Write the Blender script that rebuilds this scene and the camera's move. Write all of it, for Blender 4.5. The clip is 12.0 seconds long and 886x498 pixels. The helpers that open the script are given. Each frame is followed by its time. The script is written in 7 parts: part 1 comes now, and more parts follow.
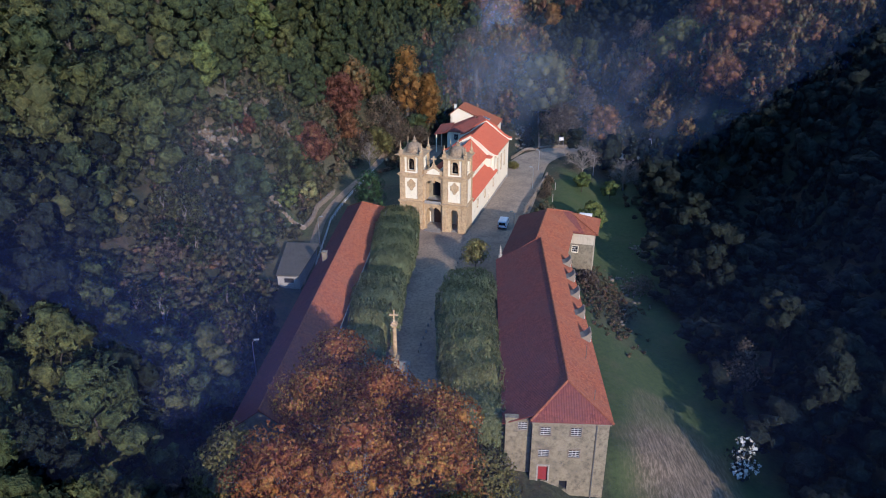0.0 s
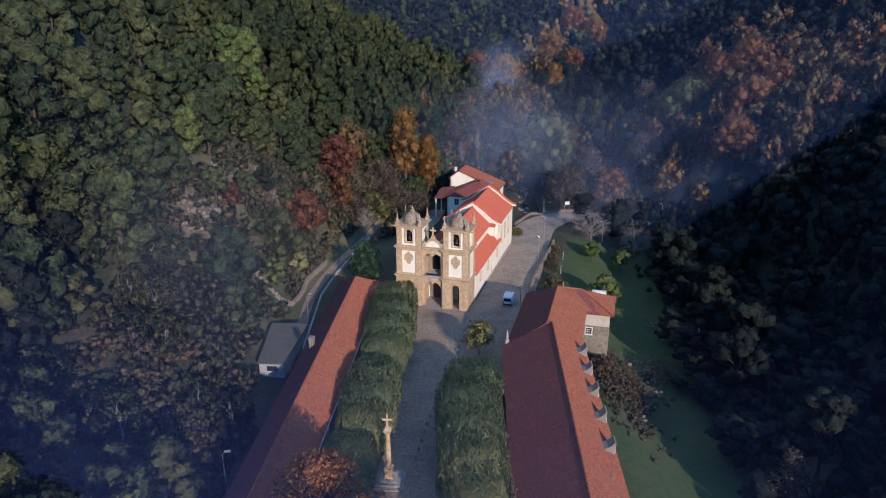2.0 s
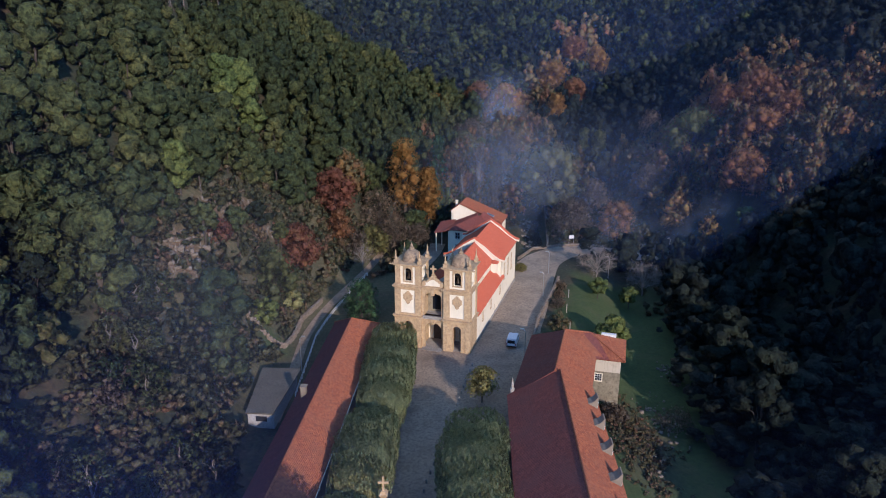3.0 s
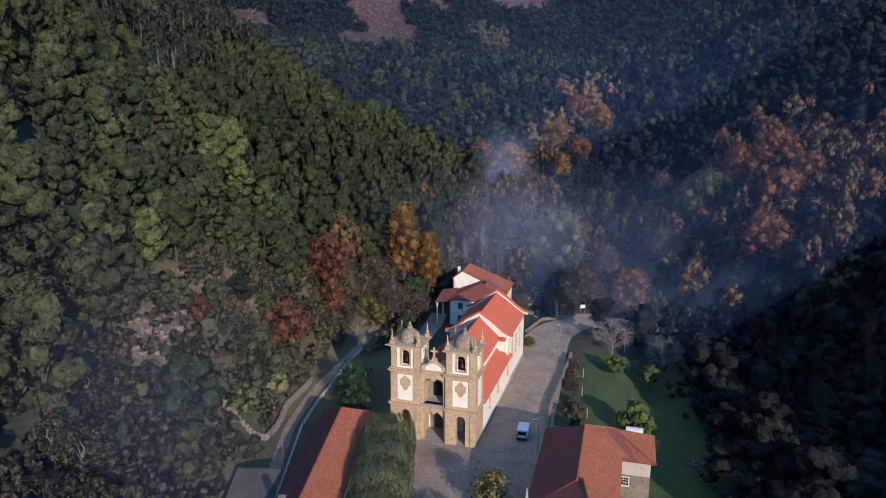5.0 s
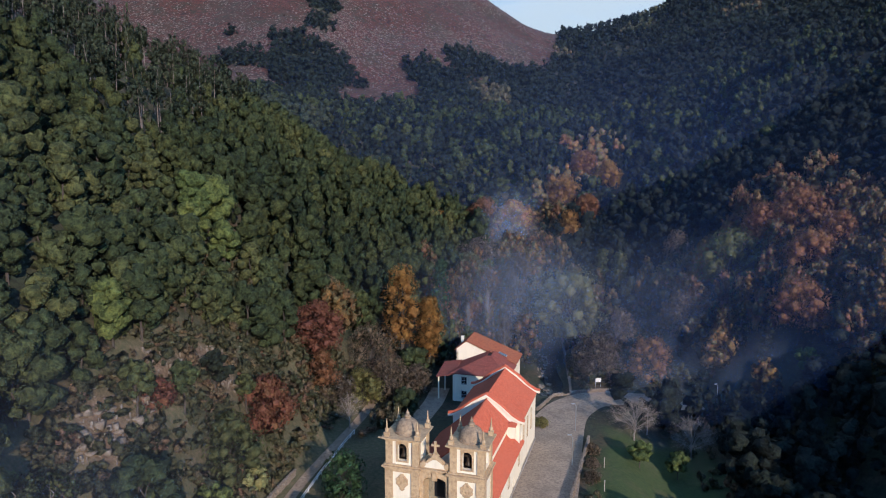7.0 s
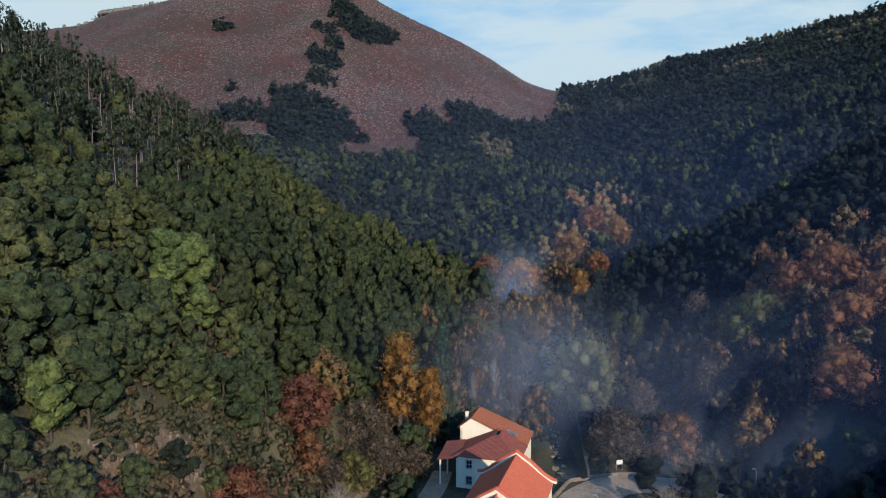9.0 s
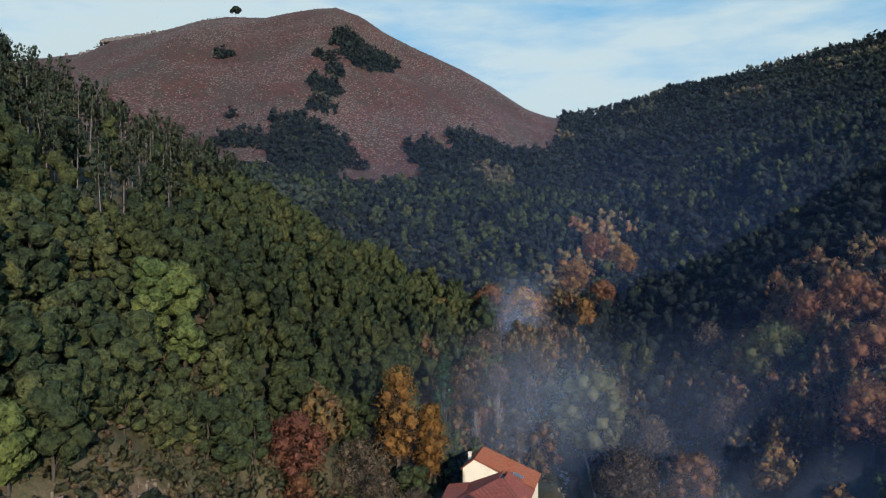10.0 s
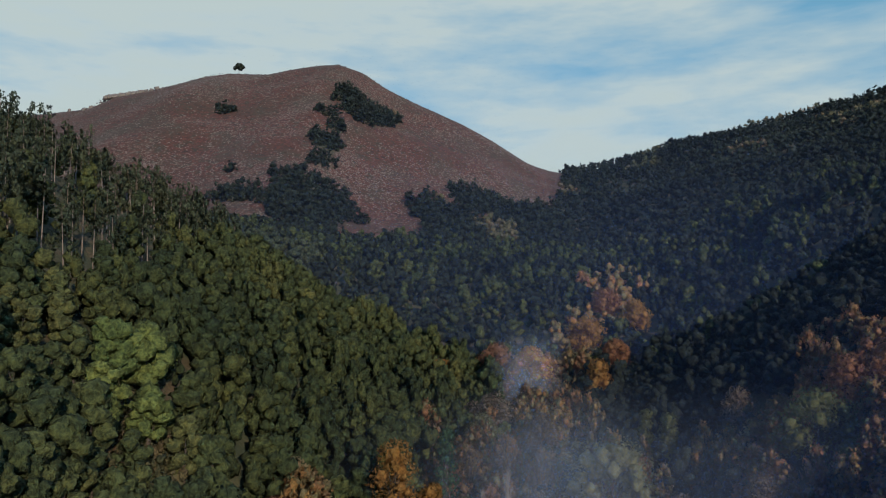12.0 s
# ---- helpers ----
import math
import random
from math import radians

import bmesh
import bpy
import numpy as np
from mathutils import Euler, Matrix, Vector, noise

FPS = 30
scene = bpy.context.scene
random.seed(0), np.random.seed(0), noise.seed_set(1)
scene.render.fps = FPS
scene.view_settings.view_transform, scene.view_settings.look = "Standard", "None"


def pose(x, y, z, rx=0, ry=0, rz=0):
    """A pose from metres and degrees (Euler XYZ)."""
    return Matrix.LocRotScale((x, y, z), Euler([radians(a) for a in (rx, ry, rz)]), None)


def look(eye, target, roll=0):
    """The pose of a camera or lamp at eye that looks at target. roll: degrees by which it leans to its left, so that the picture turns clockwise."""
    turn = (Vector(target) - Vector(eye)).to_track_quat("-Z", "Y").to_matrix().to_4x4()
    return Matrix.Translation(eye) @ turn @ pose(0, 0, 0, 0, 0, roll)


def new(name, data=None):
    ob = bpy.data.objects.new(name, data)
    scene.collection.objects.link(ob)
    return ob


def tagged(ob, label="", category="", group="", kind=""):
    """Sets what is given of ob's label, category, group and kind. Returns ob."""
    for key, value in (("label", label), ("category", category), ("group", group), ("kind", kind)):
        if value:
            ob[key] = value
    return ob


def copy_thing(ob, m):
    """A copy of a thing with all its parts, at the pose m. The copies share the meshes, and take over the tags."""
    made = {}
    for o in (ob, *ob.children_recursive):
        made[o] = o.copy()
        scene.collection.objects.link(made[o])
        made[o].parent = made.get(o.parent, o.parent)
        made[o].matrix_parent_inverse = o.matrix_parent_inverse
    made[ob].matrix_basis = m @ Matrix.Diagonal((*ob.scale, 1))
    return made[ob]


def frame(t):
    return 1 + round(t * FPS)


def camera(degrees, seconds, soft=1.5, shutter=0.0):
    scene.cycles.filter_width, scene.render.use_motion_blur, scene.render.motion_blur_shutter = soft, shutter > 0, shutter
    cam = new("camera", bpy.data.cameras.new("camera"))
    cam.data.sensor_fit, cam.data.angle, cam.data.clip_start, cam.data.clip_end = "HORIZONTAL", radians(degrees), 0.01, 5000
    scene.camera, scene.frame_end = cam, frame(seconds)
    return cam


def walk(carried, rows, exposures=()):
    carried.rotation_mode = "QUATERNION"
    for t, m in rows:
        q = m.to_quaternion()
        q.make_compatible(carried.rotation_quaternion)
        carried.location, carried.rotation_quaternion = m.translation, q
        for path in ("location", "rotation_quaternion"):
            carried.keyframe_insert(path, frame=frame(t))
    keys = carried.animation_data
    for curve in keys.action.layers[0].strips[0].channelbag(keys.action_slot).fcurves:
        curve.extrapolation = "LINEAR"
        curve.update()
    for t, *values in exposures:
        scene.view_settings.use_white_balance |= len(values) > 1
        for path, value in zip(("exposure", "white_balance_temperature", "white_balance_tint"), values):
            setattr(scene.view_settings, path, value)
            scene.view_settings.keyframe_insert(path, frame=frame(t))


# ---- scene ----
cam = camera(64.5, 12.0, 1.05)
METRES, EYE, TILT, LEAN, TURN = 90.0, 61.0, -24.0, 0.0, 0.0
ROWS = [
    (0.0, 0.0, 0.0, 0.0, 0.0, 0.0, -0.0),
    (0.5, -0.0005, 0.0322, 0.0145, -0.0, 0.94, 0.01),
    (1.0, -0.0008, 0.0666, 0.03, -0.04, 2.03, 0.02),
    (1.5, -0.0013, 0.1002, 0.045, -0.06, 3.09, 0.03),
    (2.0, -0.0018, 0.1357, 0.0613, -0.05, 4.21, 0.04),
    (2.5, -0.0024, 0.1701, 0.0767, -0.04, 5.28, 0.02),
    (3.0, -0.0035, 0.2069, 0.0933, -0.06, 6.41, -0.01),
    (5.0, -0.0064, 0.354, 0.1582, -0.03, 10.84, -0.08),
    (5.5, -0.0072, 0.3914, 0.1746, -0.02, 11.92, -0.1),
    (6.0, -0.0083, 0.4311, 0.1917, -0.01, 13.06, -0.1),
    (6.5, -0.0091, 0.469, 0.209, -0.0, 14.12, -0.12),
    (7.0, -0.0097, 0.5098, 0.2267, 0.03, 15.24, -0.11),
    (9.0, -0.0122, 0.6727, 0.2992, 0.12, 19.68, -0.13),
    (9.5, -0.0133, 0.7129, 0.3164, 0.15, 20.77, -0.12),
    (10.0, -0.014, 0.7545, 0.3352, 0.17, 21.89, -0.14),
    (10.5, -0.0147, 0.794, 0.3527, 0.2, 22.99, -0.14),
    (11.0, -0.0155, 0.8353, 0.3709, 0.23, 24.13, -0.15),
    (11.5, -0.016, 0.8735, 0.3883, 0.26, 25.22, -0.16),
    (12.0, -0.0165, 0.9135, 0.4065, 0.31, 26.38, -0.16),
]
walk(cam, [(t, pose(0, 0, EYE, TILT, LEAN, TURN) @ pose(METRES * x, METRES * y, METRES * z, 90 + pitch, roll, yaw)) for t, x, y, z, yaw, pitch, roll in ROWS],
     [(0.0, 0.26, 4520, 33), (2.5, 0.14, 4600, 37), (5.0, 0.18, 4620, 36), (7.0, 0.24, 4660, 33), (9.0, 0.26, 4780, 27), (11.0, 0.26, 4960, 25), (11.5, 0.3, 5000, 25), (12.0, -0.02, 5040, 25)])

# world and sun
SUN_EL, SUN_AZ = 19.0, 157.0      # degrees above the horizon, and clockwise from +y
world = bpy.data.worlds.new("world")
scene.world = world
world.use_nodes = True
wn, wl = world.node_tree.nodes, world.node_tree.links
sky = wn.new("ShaderNodeTexSky")
sky.sky_type = 'NISHITA'
sky.sun_disc = False
sky.sun_elevation, sky.sun_rotation = radians(SUN_EL), radians(SUN_AZ)
sky.air_density, sky.dust_density, sky.ozone_density = 1.0, 0.7, 3.0
bgn = wn["Background"]
# thin bright cloud over most of the sky
tco, mpg, cn = wn.new("ShaderNodeTexCoord"), wn.new("ShaderNodeMapping"), wn.new("ShaderNodeTexNoise")
mpg.inputs["Scale"].default_value = (1.0, 1.0, 4.2)
mpg.inputs["Rotation"].default_value = (0.25, 0.2, 0.4)
cn.inputs["Scale"].default_value, cn.inputs["Detail"].default_value, cn.inputs["Roughness"].default_value = 1.9, 6.0, 0.55
wl.new(tco.outputs["Generated"], mpg.inputs[0])
wl.new(mpg.outputs[0], cn.inputs["Vector"])
veil = wn.new("ShaderNodeValToRGB")
veil.color_ramp.elements[0].position, veil.color_ramp.elements[1].position = 0.4, 0.56
veil.color_ramp.elements[0].color = (0.86, 0.86, 0.86, 1)
wl.new(cn.outputs[0], veil.inputs[0])
cloud = wn.new("ShaderNodeMix")
cloud.data_type = 'RGBA'
streak = wn.new("ShaderNodeMix")
streak.data_type = 'RGBA'
streak.inputs[6].default_value, streak.inputs[7].default_value = (1.35, 2.55, 2.35, 1), (3.75, 4.0, 2.7, 1)
break_up = wn.new("ShaderNodeMapRange")
break_up.inputs[1].default_value, break_up.inputs[2].default_value = 0.36, 0.52
wl.new(cn.outputs[0], break_up.inputs[0])
wl.new(break_up.outputs[0], streak.inputs[0])
wl.new(streak.outputs[2], cloud.inputs[7])
# the cloud bank lies to the north, the rest of the sky is clear
sxyz, north, bank = wn.new("ShaderNodeSeparateXYZ"), wn.new("ShaderNodeMapRange"), wn.new("ShaderNodeMath")
wl.new(tco.outputs["Generated"], sxyz.inputs[0])
wl.new(sxyz.outputs[1], north.inputs[0])
north.interpolation_type = 'SMOOTHSTEP'
north.inputs[1].default_value, north.inputs[2].default_value = 0.0, 0.55
bank.operation = 'MULTIPLY'
wl.new(veil.outputs[0], bank.inputs[0])
wl.new(north.outputs[0], bank.inputs[1])
wl.new(bank.outputs[0], cloud.inputs[0])
haze = wn.new("ShaderNodeMix")
haze.data_type, haze.blend_type = 'RGBA', 'MULTIPLY'
haze.inputs[0].default_value, haze.inputs[7].default_value = 1.0, (0.72, 1.07, 0.98, 1)
wl.new(sky.outputs[0], haze.inputs[6])
wl.new(haze.outputs[2], cloud.inputs[6])
wl.new(cloud.outputs[2], bgn.inputs[0])
bgn.inputs[1].default_value = 0.15
sun = new("sun", bpy.data.lights.new("sun", 'SUN'))
sun.data.energy, sun.data.angle, sun.data.color = 4.4, radians(0.6), (1.0, 0.74, 0.35)
_a, _e = radians(SUN_AZ), radians(SUN_EL)
SUNDIR = Vector((math.sin(_a) * math.cos(_e), math.cos(_a) * math.cos(_e), math.sin(_e)))
sun.matrix_world = look(SUNDIR * 300, (0, 0, 0))


# terrain
YS = (-300, -40, 60, 110, 150, 195, 250, 300, 350, 400, 450, 700, 1100, 1600)
FLOOR = (-4, -4, 0, 0, 0, 0, 1, 12, 25, 43, 52, 92, 208, 212)
XL = (-28, -28, -27, -28, -31, -20, 2, 4, 8, 18, 35, 90, 150, 200)
SL = (0.9, 0.9, 0.9, 1.0, 1.15, 1.05, 0.85, 0.78, 0.45, 0.22, 0.14, 0.1, 0.1, 0.1)
# Rows before y 60: unseen flank, steepened to shade the right side.
XR = (43, 43, 68, 72, 75, 66, 55, 60, 70, 85, 95, 130, 165, 200)
SR = (1.3, 1.3, 1.0, 0.7, 0.65, 0.62, 0.62, 0.61, 0.57, 0.52, 0.49, 0.42, 0.28, 0.25)
RX = (-1500, -700, -577, -482, -470, -425, -384, -319, -250, -222, -181, -153, -120, -88, -51, -11, 21, 62, 110, 146, 300, 700)
RZ = (240, 275, 291, 304, 319, 325, 334, 352, 350, 357, 363, 364, 352, 330, 311, 293, 278, 255, 222, 202, 160, 100)


def smooth01(t):
    t = np.clip(t, 0, 1)
    return t * t * (3 - 2 * t)


def vnoise(x, y, f, seed):
    """Smooth value noise in -1..1."""
    x, y = np.asarray(x, float) * f + seed * 17.3, np.asarray(y, float) * f - seed * 9.1
    xi, yi = np.floor(x), np.floor(y)
    u, v = smooth01(x - xi), smooth01(y - yi)

    def h(a, b):
        k = np.sin(a * 127.1 + b * 311.7 + seed * 74.7) * 43758.5453
        return (k - np.floor(k)) * 2 - 1
    return (h(xi, yi) * (1 - u) + h(xi + 1, yi) * u) * (1 - v) + (h(xi, yi + 1) * (1 - u) + h(xi + 1, yi + 1) * u) * v


def ground(x, y):
    x, y = np.asarray(x, float), np.asarray(y, float)
    fl, xl, sl = np.interp(y, YS, FLOOR), np.interp(y, YS, XL), np.interp(y, YS, SL)
    xr, sr = np.interp(y, YS, XR), np.interp(y, YS, SR)
    L, R = np.maximum(xl - x, 0), np.maximum(x - xr, 0)
    L = np.where(L < 6, L * L / 12, L - 3)
    R = np.where(R < 6, R * R / 12, R - 3)
    hl = 240 * (1 - np.exp(-sl * L / 240))
    cr = np.interp(y, (-40, 100), (130, 320))
    hr = cr * (1 - np.exp(-sr * R / cr))
    hr = hr + 0.00047 * np.maximum(x - 440, 0) ** 2 * smooth01((y - 600) / 300) * (1 - smooth01((x - 900) / 200))
    rough = smooth01((L + R) / 40)
    n = vnoise(x, y, 1 / 70, 1) * 7 + vnoise(x, y, 1 / 28, 2) * 2.5 + vnoise(x, y, 1 / 9, 3) * 0.7
    base = fl + hl + hr + n * rough
    base = base + 11 * smooth01((-31 - x) / 12) * np.exp(-((y - 152) / 30) ** 2)
    dip = -5.0 * smooth01((x - np.interp(y, (140, 200), (24, 36))) / 14) * (1 - smooth01((y - 190) / 40)) * (1 - smooth01((x - 72) / 25))
    brook = np.interp(y, (205, 250, 290), (25, 30, 35))
    cut = np.clip((4.2 - np.abs(x - brook)) / 1.5, 0, 1) * smooth01((y - 212) / 2) * (1 - smooth01((y - 280) / 15))
    base = base + dip - 2.6 * cut - (1.5 * smooth01((x - 6) / 3) + 2.4 * smooth01((x - 13) / 2.5)) * smooth01((71.5 - y) / 3) * (1 - smooth01((x - 24) / 8))
    d = np.abs(1090 - y)
    crest = np.interp(x, RX, RZ) + (vnoise(x, y, 1 / 130, 5) * 9 + vnoise(x, y, 1 / 40, 6) * 4) * smooth01((d - 25) / 90)
    hill = crest - (np.sqrt((0.62 * d) ** 2 + 35 ** 2) - 35)
    k = 14.0
    m = np.maximum(base, hill)
    return m + k * np.log1p(np.exp(-np.abs(base - hill) / k)) * smooth01((y - 420) / 100)


# materials
def nodes_of(name):
    m = bpy.data.materials.new(name)
    m.use_nodes = True
    n, l = m.node_tree.nodes, m.node_tree.links
    return m, n, l, n["Principled BSDF"]


def ramp(n, l, fac, stops):
    r = n.new("ShaderNodeValToRGB")
    while len(r.color_ramp.elements) < len(stops):
        r.color_ramp.elements.new(0.5)
    for e, (p, c) in zip(r.color_ramp.elements, stops):
        e.position, e.color = p, (*c, 1)
    l.new(fac, r.inputs[0])
    return r.outputs[0]


def tex(n, l, scale, detail=4.0, rough=0.6, coords=None, kind="ShaderNodeTexNoise"):
    t = n.new(kind)
    t.inputs["Scale"].default_value = scale
    if kind == "ShaderNodeTexNoise":
        t.inputs["Detail"].default_value, t.inputs["Roughness"].default_value = detail, rough
    if coords is not None:
        l.new(coords, t.inputs["Vector"])
    return t


def mix(n, l, fac, a, b, how='MIX'):
    x = n.new("ShaderNodeMix")
    x.data_type, x.blend_type = 'RGBA', how
    for sock, v in ((x.inputs[0], fac), (x.inputs[6], a), (x.inputs[7], b)):
        if isinstance(v, (int, float)):
            sock.default_value = v
        elif isinstance(v, tuple):
            sock.default_value = (*v, 1)
        else:
            l.new(v, sock)
    return x.outputs[2]


def math_node(n, l, op, a, b=0.0, clamp=False):
    x = n.new("ShaderNodeMath")
    x.operation, x.use_clamp = op, clamp
    for sock, v in ((x.inputs[0], a), (x.inputs[1], b)):
        if isinstance(v, (int, float)):
            sock.default_value = v
        else:
            l.new(v, sock)
    return x.outputs[0]


def bump(n, l, p, height, strength=0.3, dist=0.05):
    b = n.new("ShaderNodeBump")
    b.inputs["Strength"].default_value, b.inputs["Distance"].default_value = strength, dist
    l.new(height, b.inputs["Height"])
    l.new(b.outputs[0], p.inputs["Normal"])


def worn(name, base, dark, light, big=0.4, fine=6.0, rough=0.85, stain=0.5, relief=0.3, dist=0.04):
    """A weathered surface: broad stains, fine grain and relief."""
    m, n, l, p = nodes_of(name)
    pos = n.new("ShaderNodeNewGeometry").outputs["Position"]
    a, b = tex(n, l, big, 5, 0.65, pos), tex(n, l, fine, 5, 0.7, pos)
    c1 = ramp(n, l, b.outputs[0], ((0.3, dark), (0.52, base), (0.75, light)))
    f = math_node(n, l, 'MULTIPLY', ramp(n, l, a.outputs[0], ((0.45, (0, 0, 0)), (0.72, (1, 1, 1)))), stain)
    l.new(mix(n, l, f, c1, dark), p.inputs["Base Color"])
    p.inputs["Roughness"].default_value = rough
    bump(n, l, p, b.outputs[0], relief, dist)
    return m


def plaster(name, base, grime, streak=0.35):
    """Limewash with rain streaks that run down."""
    m, n, l, p = nodes_of(name)
    pos = n.new("ShaderNodeNewGeometry").outputs["Position"]
    mp = n.new("ShaderNodeMapping")
    mp.inputs["Scale"].default_value = (1.6, 1.6, 0.16)
    l.new(pos, mp.inputs[0])
    a, b = tex(n, l, 1.0, 5, 0.7, mp.outputs[0]), tex(n, l, 0.5, 6, 0.7, pos)
    f = math_node(n, l, 'MULTIPLY', ramp(n, l, a.outputs[0], ((0.48, (0, 0, 0)), (0.8, (1, 1, 1)))), streak)
    g = math_node(n, l, 'MULTIPLY', ramp(n, l, b.outputs[0], ((0.52, (0, 0, 0)), (0.8, (1, 1, 1)))), streak)
    l.new(mix(n, l, math_node(n, l, 'ADD', f, g, True), base, grime), p.inputs["Base Color"])
    p.inputs["Roughness"].default_value = 0.9
    bump(n, l, p, tex(n, l, 9, 4, 0.7, pos).outputs[0], 0.25, 0.02)
    return m


def tiles(name, a, b, c, lichen):
    """Clay roof tiles: each tile its own tone, courses, lichen patches."""
    m, n, l, p = nodes_of(name)
    pos = n.new("ShaderNodeNewGeometry").outputs["Position"]
    v = tex(n, l, 3.2, coords=pos, kind="ShaderNodeTexVoronoi")
    big = tex(n, l, 0.22, 6, 0.7, pos)
    fine = tex(n, l, 4.5, 4, 0.7, pos)
    bw = n.new("ShaderNodeRGBToBW")
    l.new(v.outputs["Color"], bw.inputs[0])
    c1 = ramp(n, l, bw.outputs[0], ((0.1, a), (0.5, b), (0.9, c)))
    f = ramp(n, l, big.outputs[0], ((0.42, (0, 0, 0)), (0.7, (0.8, 0.8, 0.8))))
    c2 = mix(n, l, f, c1, lichen)
    f2 = math_node(n, l, 'MULTIPLY', ramp(n, l, fine.outputs[0], ((0.5, (0, 0, 0)), (0.75, (1, 1, 1)))), 0.25)
    l.new(mix(n, l, f2, c2, a), p.inputs["Base Color"])
    p.inputs["Roughness"].default_value = 0.8
    bump(n, l, p, bw.outputs[0], 0.25, 0.02)
    return m


def leafy(name, stops, per_object=False, translucent=0.22, vary=0.16, grain=2.0, mottle=1.1, warm=(1.0, 1.0, 1.3), blotch=0.9):
    """Foliage: one tone a tree, another a leaf clump."""
    m, n, l, p = nodes_of(name)
    geo = n.new("ShaderNodeNewGeometry")
    if per_object:
        tone = n.new("ShaderNodeObjectInfo").outputs["Random"]
    else:
        at = n.new("ShaderNodeAttribute")
        at.attribute_name = "tint"
        tone = at.outputs["Fac"]
    isl = geo.outputs["Random Per Island"]
    v = math_node(n, l, 'ADD', math_node(n, l, 'MULTIPLY', tone, 1.0 - vary), math_node(n, l, 'MULTIPLY', isl, vary))
    col = ramp(n, l, v, [(q, (c_[0] * warm[0], c_[1] * warm[1], c_[2] * warm[2])) for q, c_ in stops])
    # tone multiplied by noise at two sizes, the finer one also drives the bump
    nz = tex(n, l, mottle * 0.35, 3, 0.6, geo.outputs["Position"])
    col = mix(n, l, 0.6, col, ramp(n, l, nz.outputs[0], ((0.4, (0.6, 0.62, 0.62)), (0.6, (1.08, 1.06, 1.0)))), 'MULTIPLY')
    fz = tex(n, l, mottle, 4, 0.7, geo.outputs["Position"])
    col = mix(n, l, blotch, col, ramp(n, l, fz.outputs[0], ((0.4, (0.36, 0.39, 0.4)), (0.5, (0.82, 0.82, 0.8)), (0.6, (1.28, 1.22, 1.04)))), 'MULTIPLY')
    bump(n, l, p, fz.outputs[0], 1.0, 1.6 / mottle)
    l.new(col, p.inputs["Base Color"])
    p.inputs["Roughness"].default_value = 0.75
    p.inputs["Specular IOR Level"].default_value = 0.25
    tr = n.new("ShaderNodeBsdfTranslucent")
    l.new(col, tr.inputs[0])
    mx = n.new("ShaderNodeMixShader")
    mx.inputs[0].default_value = translucent
    l.new(p.outputs[0], mx.inputs[1])
    l.new(tr.outputs[0], mx.inputs[2])
    # a leaf clump is a ragged tuft: dense at its heart, gaps between the leaflets, nothing at its corners
    r2 = None
    for key in ("leaf_u", "leaf_v"):
        at = n.new("ShaderNodeAttribute")
        at.attribute_name = key
        q = math_node(n, l, 'MULTIPLY', at.outputs["Fac"], at.outputs["Fac"])
        r2 = q if r2 is None else math_node(n, l, 'ADD', r2, q)
    gap = tex(n, l, grain, 3, 0.7, geo.outputs["Position"])
    edge = math_node(n, l, 'ADD', math_node(n, l, 'MULTIPLY', r2, 0.17), 0.44)
    hole = math_node(n, l, 'MULTIPLY', math_node(n, l, 'LESS_THAN', gap.outputs[0], edge), math_node(n, l, 'GREATER_THAN', r2, 0.0004))
    clear, out = n.new("ShaderNodeBsdfTransparent"), n.new("ShaderNodeMixShader")
    l.new(hole, out.inputs[0])
    l.new(mx.outputs[0], out.inputs[1])
    l.new(clear.outputs[0], out.inputs[2])
    l.new(out.outputs[0], n["Material Output"].inputs[0])
    return m


def plain(name, col, rough=0.6, metal=0.0, grain=12.0):
    m, n, l, p = nodes_of(name)
    pos = n.new("ShaderNodeNewGeometry").outputs["Position"]
    t = tex(n, l, grain, 4, 0.6, pos)
    d = tuple(0.72 * k for k in col)
    l.new(ramp(n, l, t.outputs[0], ((0.3, d), (0.6, col))), p.inputs["Base Color"])
    p.inputs["Roughness"].default_value, p.inputs["Metallic"].default_value = rough, metal
    return m


GRANITE = worn("granite", (0.5, 0.365, 0.195), (0.3, 0.215, 0.12), (0.58, 0.44, 0.255), 0.5, 2.2, 0.88, 0.7, 0.35, 0.05)
GRANITE_STAINED = worn("granite_stained", (0.33, 0.245, 0.145), (0.15, 0.115, 0.08), (0.42, 0.32, 0.2), 0.7, 2.2, 0.9, 0.8, 0.4, 0.05)
GRANITE_GREY = worn("granite_grey", (0.36, 0.33, 0.28), (0.17, 0.16, 0.14), (0.46, 0.43, 0.38), 0.5, 4.0)
LIMEWASH = plaster("limewash", (0.8, 0.735, 0.56), (0.5, 0.43, 0.31), 0.35)
CREAM = plaster("cream_render", (0.52, 0.45, 0.33), (0.24, 0.2, 0.145), 0.7)
CHEEK = plaster("dormer_render", (0.24, 0.2, 0.145), (0.1, 0.082, 0.06), 0.6)
OLD_PLASTER = worn("old_plaster", (0.25, 0.215, 0.14), (0.11, 0.092, 0.064), (0.3, 0.26, 0.175), 0.35, 1.6, 0.9, 0.65, 0.2, 0.02)
TILE_NEW = tiles("clay_tiles_bright", (0.38, 0.085, 0.036), (0.46, 0.105, 0.042), (0.52, 0.13, 0.052), (0.42, 0.115, 0.055))
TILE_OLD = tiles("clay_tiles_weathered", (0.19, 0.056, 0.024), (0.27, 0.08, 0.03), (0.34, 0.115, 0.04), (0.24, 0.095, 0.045))
